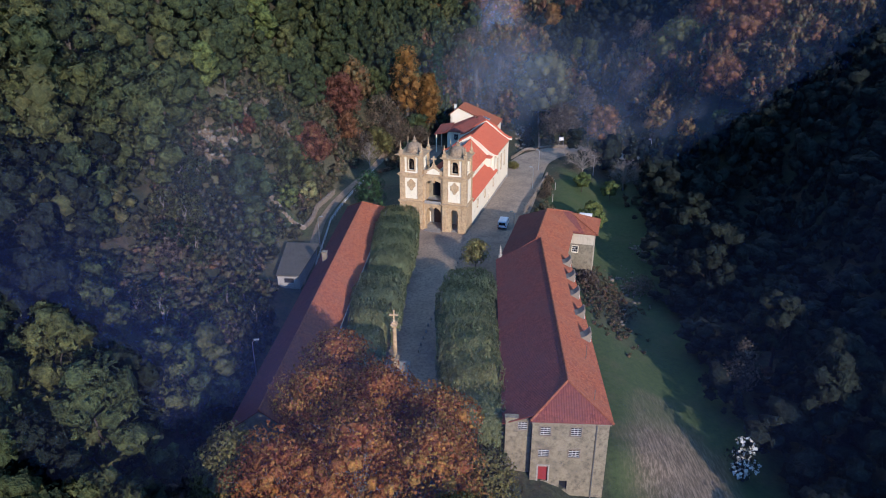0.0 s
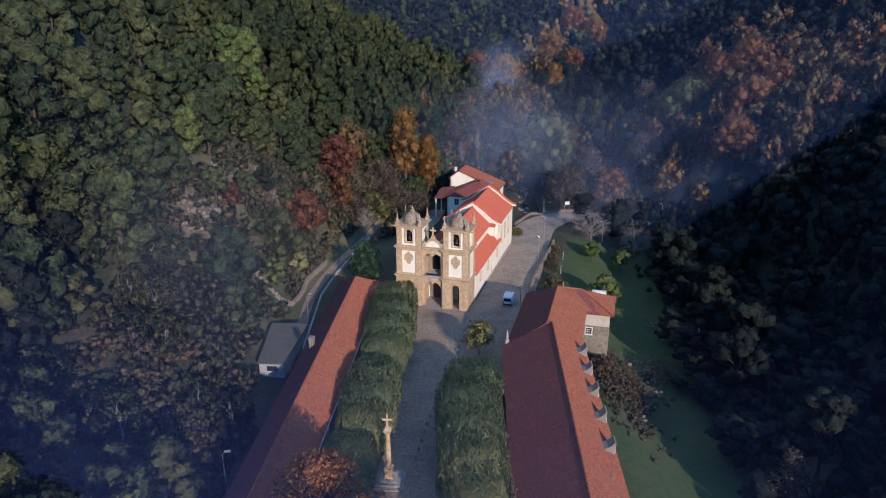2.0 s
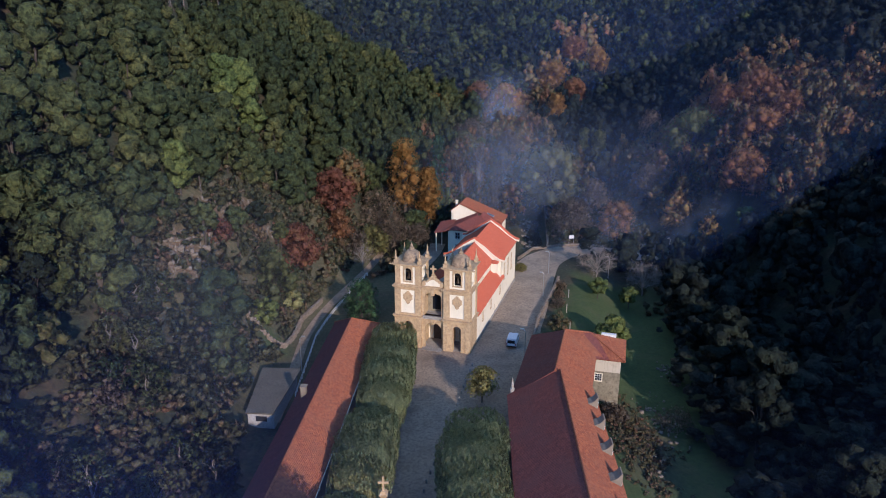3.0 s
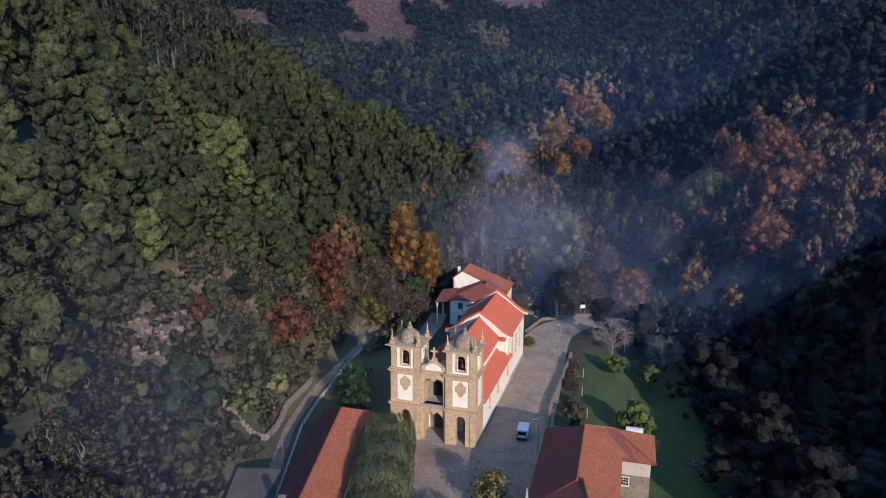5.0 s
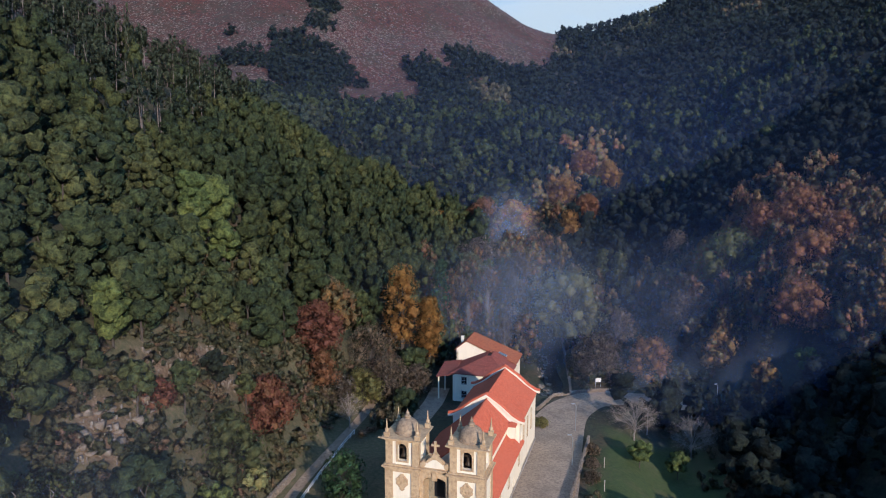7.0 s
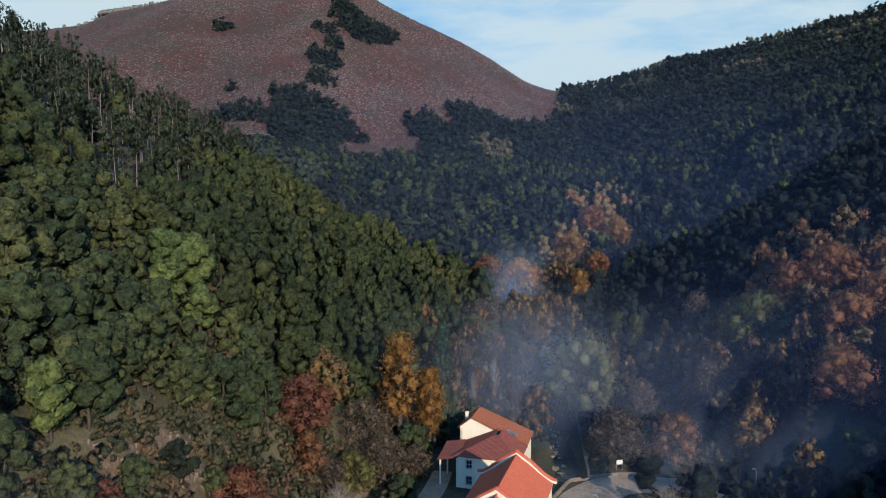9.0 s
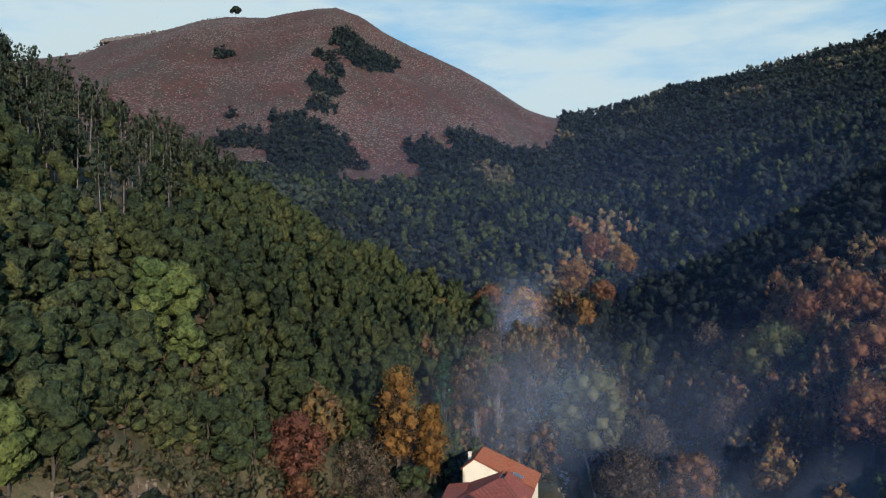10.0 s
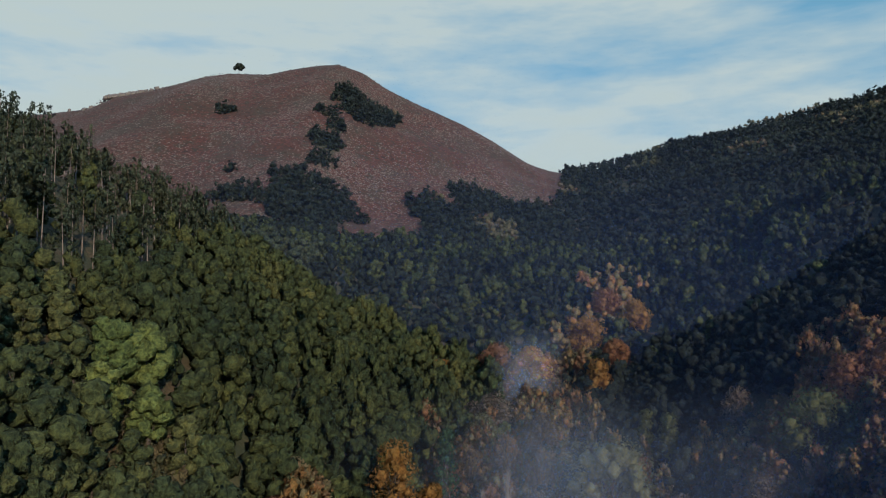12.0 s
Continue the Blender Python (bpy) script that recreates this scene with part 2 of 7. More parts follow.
# Dark tiles, lowered further for the shade on slopes that face left.
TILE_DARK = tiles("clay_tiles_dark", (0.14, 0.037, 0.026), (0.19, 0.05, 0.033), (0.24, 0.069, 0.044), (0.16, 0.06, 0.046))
# Near-black for what lies behind openings, its shade put into the colour.
DARK = plain("dark_opening", (0.012, 0.012, 0.014), 0.5)
BRONZE = plain("bronze", (0.1, 0.075, 0.05), 0.45, 0.8)
WOOD_DARK = plain("dark_wood", (0.07, 0.045, 0.03), 0.7)
WOOD_RED = plain("red_painted_wood", (0.26, 0.03, 0.028), 0.55)
WHITE_PAINT = plain("white_paint", (0.8, 0.79, 0.76), 0.5)
RUBBLE = worn("rubble_stone", (0.21, 0.17, 0.125), (0.1, 0.08, 0.06), (0.32, 0.27, 0.21), 0.5, 3.0, 0.95)
SLAB = worn("mossy_slab", (0.105, 0.095, 0.075), (0.055, 0.05, 0.04), (0.15, 0.135, 0.11), 0.35, 4.0)
CONCRETE = worn("concrete", (0.33, 0.32, 0.31), (0.2, 0.195, 0.19), (0.42, 0.41, 0.4), 0.4, 5.0)
STEEL = plain("galvanised_steel", (0.5, 0.51, 0.52), 0.4, 0.9)
STEEL_DULL = plain("dull_zinc", (0.16, 0.15, 0.14), 0.7, 0.3)
RUBBER = plain("rubber", (0.02, 0.02, 0.02), 0.8)
CARPAINT = plain("white_car_paint", (0.78, 0.79, 0.8), 0.3)
LAMP_GLASS = plain("lamp_glass", (0.7, 0.7, 0.68), 0.2)
BARK = worn("bark", (0.07, 0.058, 0.046), (0.04, 0.032, 0.027), (0.12, 0.1, 0.085), 1.5, 8.0, 0.95)
BARK_PINE = worn("pine_bark", (0.2, 0.165, 0.14), (0.1, 0.08, 0.068), (0.3, 0.26, 0.23), 0.8, 4.0, 0.95)
BARK_PALE = worn("pale_bark", (0.22, 0.19, 0.16), (0.14, 0.12, 0.1), (0.42, 0.39, 0.34), 1.2, 8.0, 0.95)
ROCK = worn("rock", (0.2, 0.165, 0.125), (0.1, 0.082, 0.06), (0.29, 0.25, 0.195), 0.3, 2.5, 0.95, 0.5, 0.6, 0.1)
WATER, _n, _l, _p = nodes_of("brook_water")
_p.inputs["Base Color"].default_value = (0.02, 0.028, 0.03, 1)
_p.inputs["Roughness"].default_value = 0.12
bump(_n, _l, _p, tex(_n, _l, 2.5, 3, 0.6).outputs[0], 0.25, 0.05)
GLASS, _n, _l, _p = nodes_of("window_glass")
_p.inputs["Base Color"].default_value = (0.015, 0.017, 0.02, 1)
_p.inputs["Roughness"].default_value = 0.12
_p.inputs["Specular IOR Level"].default_value = 0.25
SOLAR, _n, _l, _p = nodes_of("skylight_glass")
_p.inputs["Base Color"].default_value = (0.1, 0.14, 0.19, 1)
_p.inputs["Roughness"].default_value = 0.1

GREEN = leafy("leaves_green", ((0.0, (0.034, 0.064, 0.031)), (0.35, (0.066, 0.105, 0.04)), (0.7, (0.104, 0.144, 0.046)), (1.0, (0.153, 0.184, 0.057))), warm=(1.0, 0.86, 0.88))
# Darker copy of the green leaves: the right slope's shade put into the colour.
SHADE_GREEN = leafy("leaves_shade_green", ((0.0, (0.016, 0.026, 0.018)), (0.5, (0.028, 0.04, 0.026)), (1.0, (0.045, 0.058, 0.032))))
# Far leaves share the lowered tone of the shaded right slope.
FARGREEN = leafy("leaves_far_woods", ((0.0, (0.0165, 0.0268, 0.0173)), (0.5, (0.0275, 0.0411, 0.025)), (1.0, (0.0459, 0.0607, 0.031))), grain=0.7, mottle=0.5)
HEATH_ROCK = worn("heath_rock", (0.17, 0.145, 0.125), (0.08, 0.068, 0.058), (0.26, 0.225, 0.2), 0.1, 0.8, 0.95)
PINE = leafy("pine_needles", ((0.0, (0.045, 0.07, 0.036)), (0.5, (0.08, 0.11, 0.048)), (1.0, (0.13, 0.15, 0.06))), warm=(1.0, 0.95, 1.3))
AUTUMN = leafy("leaves_autumn", ((0.0, (0.25, 0.13, 0.06)), (0.3, (0.34, 0.17, 0.058)), (0.55, (0.2, 0.19, 0.069)), (0.75, (0.4, 0.21, 0.052)), (1.0, (0.36, 0.27, 0.058))), vary=0.35, grain=2.4, mottle=1.8, warm=(1.0, 1.02, 1.4), blotch=0.5)
SCRUB = leafy("scrub", ((0.0, (0.085, 0.1, 0.042)), (0.5, (0.15, 0.145, 0.06)), (0.85, (0.24, 0.175, 0.085)), (1.0, (0.3, 0.165, 0.085))), grain=3.0, mottle=2.0)
HEATH = leafy("heath_tufts", ((0.0, (0.05, 0.026, 0.016)), (0.4, (0.085, 0.032, 0.02)), (0.75, (0.07, 0.04, 0.02)), (1.0, (0.05, 0.042, 0.02))), translucent=0.05, grain=1.5)
L_GREEN = leafy("tree_leaves_green", ((0.0, (0.0601, 0.103, 0.0477)), (0.5, (0.103, 0.154, 0.0587)), (1.0, (0.165, 0.207, 0.0732))), True, warm=(1.0, 0.86, 0.88))
L_BRIGHT = leafy("tree_leaves_fresh_green", ((0.0, (0.12, 0.175, 0.042)), (1.0, (0.215, 0.262, 0.055))), True)
L_HEDGE = leafy("tree_leaves_grey_green", ((0.0, (0.3, 0.34, 0.13)), (0.6, (0.42, 0.46, 0.16)), (1.0, (0.56, 0.5, 0.14))), True, translucent=0.42, vary=0.4, grain=6.0, mottle=6.0, blotch=0.4)
L_ORANGE = leafy("tree_leaves_orange", ((0.0, (0.46, 0.16, 0.06)), (0.3, (0.58, 0.23, 0.06)), (0.6, (0.7, 0.34, 0.065)), (0.85, (0.76, 0.48, 0.07)), (1.0, (0.64, 0.56, 0.085))), True, translucent=0.42, vary=0.75, grain=2.8, mottle=2.6, blotch=0.45)
L_GOLD = leafy("tree_leaves_gold", ((0.0, (0.42, 0.21, 0.043)), (1.0, (0.5, 0.3, 0.05))), True, translucent=0.38, vary=0.5, grain=2.8, mottle=2.2, warm=(1.0, 1.02, 1.4), blotch=0.4)
L_RUST = leafy("tree_leaves_rust", ((0.0, (0.33, 0.155, 0.065)), (0.5, (0.4, 0.2, 0.065)), (1.0, (0.42, 0.26, 0.075))), True, translucent=0.38, vary=0.5, grain=2.8, mottle=2.2, warm=(1.0, 1.02, 1.4), blotch=0.35)
L_RED = leafy("tree_leaves_red", ((0.0, (0.22, 0.085, 0.05)), (0.6, (0.3, 0.125, 0.055)), (1.0, (0.33, 0.18, 0.06))), True, vary=0.6, grain=2.8, mottle=2.2, warm=(1.0, 1.02, 1.4), blotch=0.5)
L_YELLOW = leafy("tree_leaves_yellow", ((0.0, (0.2, 0.2, 0.05)), (0.6, (0.32, 0.28, 0.06)), (1.0, (0.42, 0.32, 0.065))), True, vary=0.5, grain=2.8, mottle=2.2, warm=(1.0, 1.02, 1.4), blotch=0.5)
L_BROWN = leafy("tree_leaves_brown", ((0.0, (0.17, 0.142, 0.085)), (0.6, (0.24, 0.185, 0.1)), (1.0, (0.3, 0.225, 0.105))), True, vary=0.5, grain=2.8, mottle=2.2, blotch=0.5)
L_OLIVE = leafy("tree_leaves_olive", ((0.0, (0.135, 0.155, 0.045)), (0.6, (0.185, 0.195, 0.055)), (1.0, (0.23, 0.21, 0.06))), True, translucent=0.35, vary=0.4, grain=2.8, mottle=2.2, warm=(1.0, 1.02, 1.4), blotch=0.4)
L_CONIFER = leafy("conifer_green", ((0.0, (0.06, 0.13, 0.045)), (1.0, (0.09, 0.17, 0.055))), True, vary=0.4, grain=3.2, mottle=2.4)
L_LIME = leafy("tree_leaves_lime", ((0.0, (0.28, 0.27, 0.07)), (1.0, (0.36, 0.32, 0.08))), True, vary=0.5, grain=3.0, mottle=3.0, warm=(1.0, 1.02, 1.4), blotch=0.5)
L_WILLOW = leafy("tree_leaves_pale", ((0.0, (0.24, 0.24, 0.08)), (1.0, (0.3, 0.29, 0.1))), True, translucent=0.35, grain=2.8, mottle=2.2, warm=(1.0, 1.02, 1.4), blotch=0.4)
# Dark leaves, tone lowered further for the shade beside the lawn.
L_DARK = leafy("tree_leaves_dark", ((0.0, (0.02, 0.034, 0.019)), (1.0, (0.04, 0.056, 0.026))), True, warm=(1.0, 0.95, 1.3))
FLOWER = plain("white_blossom", (0.62, 0.6, 0.52), 0.8)


# ground, one sheet, with its covers by place
def spaced(a, b, c, d, fine, coarse):
    """Coordinates from a to d, fine between b and c, growing outward."""
    mid = list(np.arange(b, c + 0.01, fine))
    lo, hi, s = [], [], fine
    x = b
    while x > a:
        s = min(s * 1.12, coarse)
        x -= s
        lo.append(x)
    x, s = c, fine
    while x < d:
        s = min(s * 1.12, coarse)
        x += s
        hi.append(x)
    return np.array(lo[::-1] + mid + hi)


def thicket(x, y):
    """Thickets that climb the open heath in tongues and clumps."""
    m = np.zeros(np.shape(x))
    for cx, cy, rx, ry in ((-104, 930, 44, 52), (-75, 958, 24, 24), (-134, 868, 16, 14), (-122, 845, 12, 14), (-127, 803, 25, 30), (-122, 758, 19, 18), (-254, 882, 17, 12), (-196, 722, 10, 6), (-172, 650, 26, 22),
                           (-118, 650, 46, 62), (-128, 700, 34, 34), (-100, 690, 26, 30), (-72, 652, 9, 8), (-8, 740, 44, 44), (40, 810, 48, 50), (80, 790, 34, 66), (5, 680, 36, 44)):
        q = ((x - cx) / rx) ** 2 + ((y - cy) / ry) ** 2 + vnoise(x, y, 1 / 12, 12) * 0.3
        m = np.maximum(m, np.exp(-np.maximum(q, 0) ** 2))
    return m


def heath_mask(x, y):
    """Where the far hill is open heath; woods climb it from the valley."""
    edge = np.interp(x, (-700, -500, -300, -230, -170, -140, -90, -70, -25, -10, 20, 68, 118, 150), (780, 760, 640, 560, 500, 575, 590, 560, 610, 690, 700, 820, 850, 980))
    edge = edge + vnoise(x, y, 1 / 40, 11) * 10
    m = smooth01((y - edge) / 12) * (1 - smooth01((x - np.interp(y, (700, 1100), (70, 150))) / 25))
    return m * (1 - thicket(x, y))


def lawn_mask(x, y):
    a = smooth01((x - 20) / 3) * (1 - smooth01((x - np.interp(y, (60, 110, 190), (40, 42, 52))) / 8)) * smooth01((y - 40) / 10) * (1 - smooth01((y - 190) / 8))
    a = a * (1 - np.exp(-(((x - 32) / 6) ** 2 + ((y - 119) / 13) ** 2) ** 2))
    a = a * (1 - smooth01((np.interp(y, (150, 187), (22, 34)) + vnoise(x, y, 1 / 5, 23) * 2 - x) / 3) * smooth01((y - 148) / 5))
    b = np.exp(-(((x + 33) / 3.5) ** 2 + ((y - 146) / 4) ** 2) ** 2)
    return np.maximum(a, b)


def straw_mask(x, y):
    d = ((x - 31 - (y - 74) * 0.12) / 6.5) ** 2 + ((y - 72) / 15) ** 2
    return np.clip(1.4 - d + vnoise(x, y, 1 / 4, 21) * 0.5, 0, 1)


def rock_mask(x, y):
    """Bare earth and rock of the clearing: an outcrop ridge above, broken ground below it."""
    line = np.interp(y, (140, 151, 164, 172, 180), (-44.5, -45, -44, -41, -40.5))
    d = ((x - line) / 3.2) ** 2 + (np.maximum(np.abs(y - 160) - 11, 0) / 4) ** 2
    e = ((x + 46) / 3.2) ** 2 + ((y - 139) / 8) ** 2
    f = ((x + 29) / 3) ** 2 + ((y - 196) / 5) ** 2
    return np.clip(1.15 - np.minimum(np.minimum(d, e), f) + vnoise(x, y, 1 / 4, 22) * 0.9, 0, 1)


def bank_mask(x, y):
    """Rough grass of the sunny bank beside the track."""
    a = smooth01((x + 53) / 4) * (1 - smooth01((x + 9) / 4)) * smooth01((y - 122) / 6) * (1 - smooth01((y - 214) / 6))
    return a * np.clip(0.8 + vnoise(x, y, 1 / 6, 24) * 0.5, 0, 1)


gx, gy = spaced(-2600, -70, 120, 2600, 2.0, 60), spaced(-600, 40, 270, 2600, 2.0, 14)
GX, GY = np.meshgrid(gx, gy)
GZ = ground(GX, GY)
nx, ny = len(gx), len(gy)
ii = np.arange(nx * ny).reshape(ny, nx)
quads = np.stack([ii[:-1, :-1], ii[:-1, 1:], ii[1:, 1:], ii[1:, :-1]], -1).reshape(-1, 4)


def array_mesh(name, verts, faces, **attributes):
    """A mesh from arrays: faces all of one size; float attributes by vertex."""
    me = bpy.data.meshes.new(name)
    k = faces.shape[1]
    me.vertices.add(len(verts))
    me.vertices.foreach_set("co", np.ascontiguousarray(verts, dtype=np.float32).ravel())
    me.loops.add(faces.size)
    me.loops.foreach_set("vertex_index", np.ascontiguousarray(faces, dtype=np.int32).ravel())
    me.polygons.add(len(faces))
    me.polygons.foreach_set("loop_start", np.arange(0, faces.size, k, dtype=np.int32))
    for key, value in attributes.items():
        me.attributes.new(key, 'FLOAT', 'POINT').data.foreach_set("value", np.ascontiguousarray(value, dtype=np.float32).ravel())
    me.update(calc_edges=True)
    return me


me = array_mesh("ground", np.stack([GX, GY, GZ], -1).reshape(-1, 3), quads, heath=heath_mask(GX, GY), lawn=lawn_mask(GX, GY),
                straw=straw_mask(GX, GY), rock=rock_mask(GX, GY), bank=bank_mask(GX, GY))
me.polygons.foreach_set("use_smooth", [True] * len(me.polygons))
EARTH, n, l, p = nodes_of("earth")
pos = n.new("ShaderNodeNewGeometry").outputs["Position"]
n1, n2, n3 = tex(n, l, 0.12, 6, 0.65, pos), tex(n, l, 1.3, 6, 0.7, pos), tex(n, l, 0.02, 5, 0.6, pos)


def cover(key):
    a = n.new("ShaderNodeAttribute")
    a.attribute_name = key
    return a.outputs["Fac"]


floor_c = ramp(n, l, n1.outputs[0], ((0.3, (0.024, 0.036, 0.018)), (0.48, (0.04, 0.046, 0.022)), (0.6, (0.07, 0.056, 0.03)), (0.74, (0.11, 0.075, 0.045))))
floor_c = mix(n, l, 0.8, floor_c, ramp(n, l, n2.outputs[0], ((0.35, (0.35, 0.35, 0.35)), (0.6, (1.25, 1.2, 1.1)))), 'MULTIPLY')
heath_c = ramp(n, l, n1.outputs[0], ((0.36, (0.022, 0.01, 0.006)), (0.46, (0.074, 0.022, 0.011)), (0.54, (0.056, 0.022, 0.011)), (0.64, (0.028, 0.022, 0.01))))
n4, n5 = tex(n, l, 0.45, 8, 0.8, pos), tex(n, l, 0.011, 4, 0.6, pos)
heath_c = mix(n, l, 1.0, heath_c, ramp(n, l, n4.outputs[0], ((0.36, (0.25, 0.25, 0.27)), (0.5, (0.9, 0.9, 0.9)), (0.66, (1.7, 1.6, 1.5)))), 'MULTIPLY')
heath_c = mix(n, l, ramp(n, l, n3.outputs[0], ((0.46, (0, 0, 0)), (0.64, (0.6, 0.6, 0.6)))), heath_c, (0.033, 0.028, 0.015))
# broken stone shows through the heath, thicker in bands
vor = tex(n, l, 0.5, coords=pos, kind="ShaderNodeTexVoronoi")
vbw = n.new("ShaderNodeRGBToBW")
l.new(vor.outputs["Color"], vbw.inputs[0])
band = math_node(n, l, 'ADD', math_node(n, l, 'MULTIPLY', n5.outputs[0], 2.2), -0.68)
stone_f = math_node(n, l, 'MULTIPLY', math_node(n, l, 'LESS_THAN', vor.outputs["Distance"], 0.5), math_node(n, l, 'LESS_THAN', vbw.outputs[0], band))
stone_f = math_node(n, l, 'MULTIPLY', stone_f, ramp(n, l, n4.outputs[0], ((0.42, (0, 0, 0)), (0.58, (0.9, 0.9, 0.9)))))
heath_c = mix(n, l, stone_f, heath_c, (0.18, 0.145, 0.12))
lawn_c = ramp(n, l, n2.outputs[0], ((0.3, (0.03, 0.05, 0.012)), (0.55, (0.05, 0.076, 0.016)), (0.8, (0.076, 0.092, 0.024))))
lawn_c = mix(n, l, ramp(n, l, n1.outputs[0], ((0.5, (0, 0, 0)), (0.7, (0.75, 0.75, 0.75)))), lawn_c, (0.09, 0.085, 0.035))
swathe = n.new("ShaderNodeMapping")
swathe.inputs["Scale"].default_value, swathe.inputs["Rotation"].default_value = (2.2, 0.35, 1.0), (0, 0, 0.5)
l.new(pos, swathe.inputs[0])
straw_c = ramp(n, l, tex(n, l, 1.6, 5, 0.75, swathe.outputs[0]).outputs[0], ((0.38, (0.08, 0.064, 0.038)), (0.5, (0.145, 0.11, 0.07)), (0.62, (0.26, 0.2, 0.135))))
rock_c = ramp(n, l, n2.outputs[0], ((0.3, (0.085, 0.055, 0.03)), (0.5, (0.15, 0.1, 0.055)), (0.62, (0.22, 0.16, 0.1)), (0.75, (0.36, 0.31, 0.24))))
col = mix(n, l, ramp(n, l, cover("heath"), ((0.08, (0, 0, 0)), (0.35, (1, 1, 1)))), floor_c, heath_c)
bank_c = ramp(n, l, n2.outputs[0], ((0.3, (0.06, 0.058, 0.026)), (0.5, (0.105, 0.098, 0.042)), (0.62, (0.15, 0.11, 0.06)), (0.75, (0.17, 0.13, 0.085))))
col = mix(n, l, cover("bank"), col, bank_c)
col = mix(n, l, cover("lawn"), col, lawn_c)
col = mix(n, l, cover("straw"), col, straw_c)
col = mix(n, l, cover("rock"), col, rock_c)
l.new(col, p.inputs["Base Color"])
p.inputs["Roughness"].default_value = 0.95
bump(n, l, p, n2.outputs[0], 0.7, 0.25)
me.materials.append(EARTH)
tagged(new("ground", me), "valley ground with lawn, bare earth and heath-covered hill", "ground", kind="structure")


# building helpers
def part(name, bm, material, parent, label=""):
    me = bpy.data.meshes.new(name)
    bm.normal_update()
    bm.to_mesh(me)
    bm.free()
    me.materials.append(material)
    ob = new(name, me)
    ob.parent = parent
    return tagged(ob, label)


def thing(name, m, label, category, group="", kind=""):
    ob = new(name)
    ob.matrix_world = m
    return tagged(ob, label, category, group, kind)


def box(bm, x0, x1, y0, y1, z0, z1):
    v = [bm.verts.new((x, y, z)) for z in (z0, z1) for x, y in ((x0, y0), (x1, y0), (x1, y1), (x0, y1))]
    for f in ((3, 2, 1, 0), (4, 5, 6, 7), (0, 1, 5, 4), (1, 2, 6, 5), (2, 3, 7, 6), (3, 0, 4, 7)):
        bm.faces.new([v[i] for i in f])


def boxes(*rows):
    bm = bmesh.new()
    for r in rows:
        box(bm, *r)
    return bm


def pieces(name, rows, material, parent, label=""):
    for r in rows:
        part(name, boxes(r), material, parent, label)


def prism(bm, pts, off):
    """A flat polygon swept by the vector off."""
    off = Vector(off)
    a = [bm.verts.new(q) for q in pts]
    b = [bm.verts.new(Vector(q) + off) for q in pts]
    k = len(a)
    fs = [bm.faces.new(a[::-1]), bm.faces.new(b)]
    for i in range(k):
        fs.append(bm.faces.new((a[i], a[(i + 1) % k], b[(i + 1) % k], b[i])))
    bmesh.ops.recalc_face_normals(bm, faces=fs)


def lathe(bm, prof, x=0, y=0, seg=16, square=False):
    """A turned solid from (radius, height) pairs; square: with four sides."""
    seg = 4 if square else seg
    rings = []
    for r, z in prof:
        rr = r * (math.sqrt(2) if square else 1)
        rings.append([bm.verts.new((x + rr * math.cos((i + 0.5) * 2 * math.pi / seg), y + rr * math.sin((i + 0.5) * 2 * math.pi / seg), z)) for i in range(seg)])
    for a, b in zip(rings, rings[1:]):
        for i in range(seg):
            bm.faces.new((a[i], a[(i + 1) % seg], b[(i + 1) % seg], b[i]))
    bm.faces.new(rings[0][::-1])
    bm.faces.new(rings[-1])


def arch_head(bm, x0, x1, zs, zt, y0, y1, top, k=10, along="x"):
    """The masonry above a round arch that springs at zs and crowns at zt, up to top."""
    c, r = (x0 + x1) / 2, (x1 - x0) / 2
    pt = [(c - r * math.cos(math.pi * i / k), zs + (zt - zs) * math.sin(math.pi * i / k)) for i in range(k + 1)]
    for (xa, za), (xb, zb) in zip(pt, pt[1:]):
        if along == "x":
            prism(bm, [(xa, y0, za), (xb, y0, zb), (xb, y0, top), (xa, y0, top)], (0, y1 - y0, 0))
        else:
            prism(bm, [(y0, xa, za), (y0, xb, zb), (y0, xb, top), (y0, xa, top)], (y1 - y0, 0, 0))


def pierced(x0, x1, z0, z1, y0, y1, holes, along="x"):
    """A wall with openings (xa, xb, za, zb, arch rise), of thickness y0 to y1."""
    bm = bmesh.new()
    xs = sorted({x0, x1, *(h[0] for h in holes), *(h[1] for h in holes)})
    zs = sorted({z0, z1, *(h[2] for h in holes), *(h[3] for h in holes)})
    for xa, xb in zip(xs, xs[1:]):
        run = None
        for za, zb in zip(zs, zs[1:]):
            open_ = any(h[0] <= xa and xb <= h[1] and h[2] <= za and zb <= h[3] for h in holes)
            if not open_:
                run = (run[0], zb) if run else (za, zb)
            if run and (open_ or zb == zs[-1]):
                box(bm, *((xa, xb, y0, y1) if along == "x" else (y0, y1, xa, xb)), *run)
                run = None
    for xa, xb, za, zb, rise in holes:
        if rise:
            arch_head(bm, xa, xb, zb - rise, zb, y0, y1, zb, along=along)
    return bm


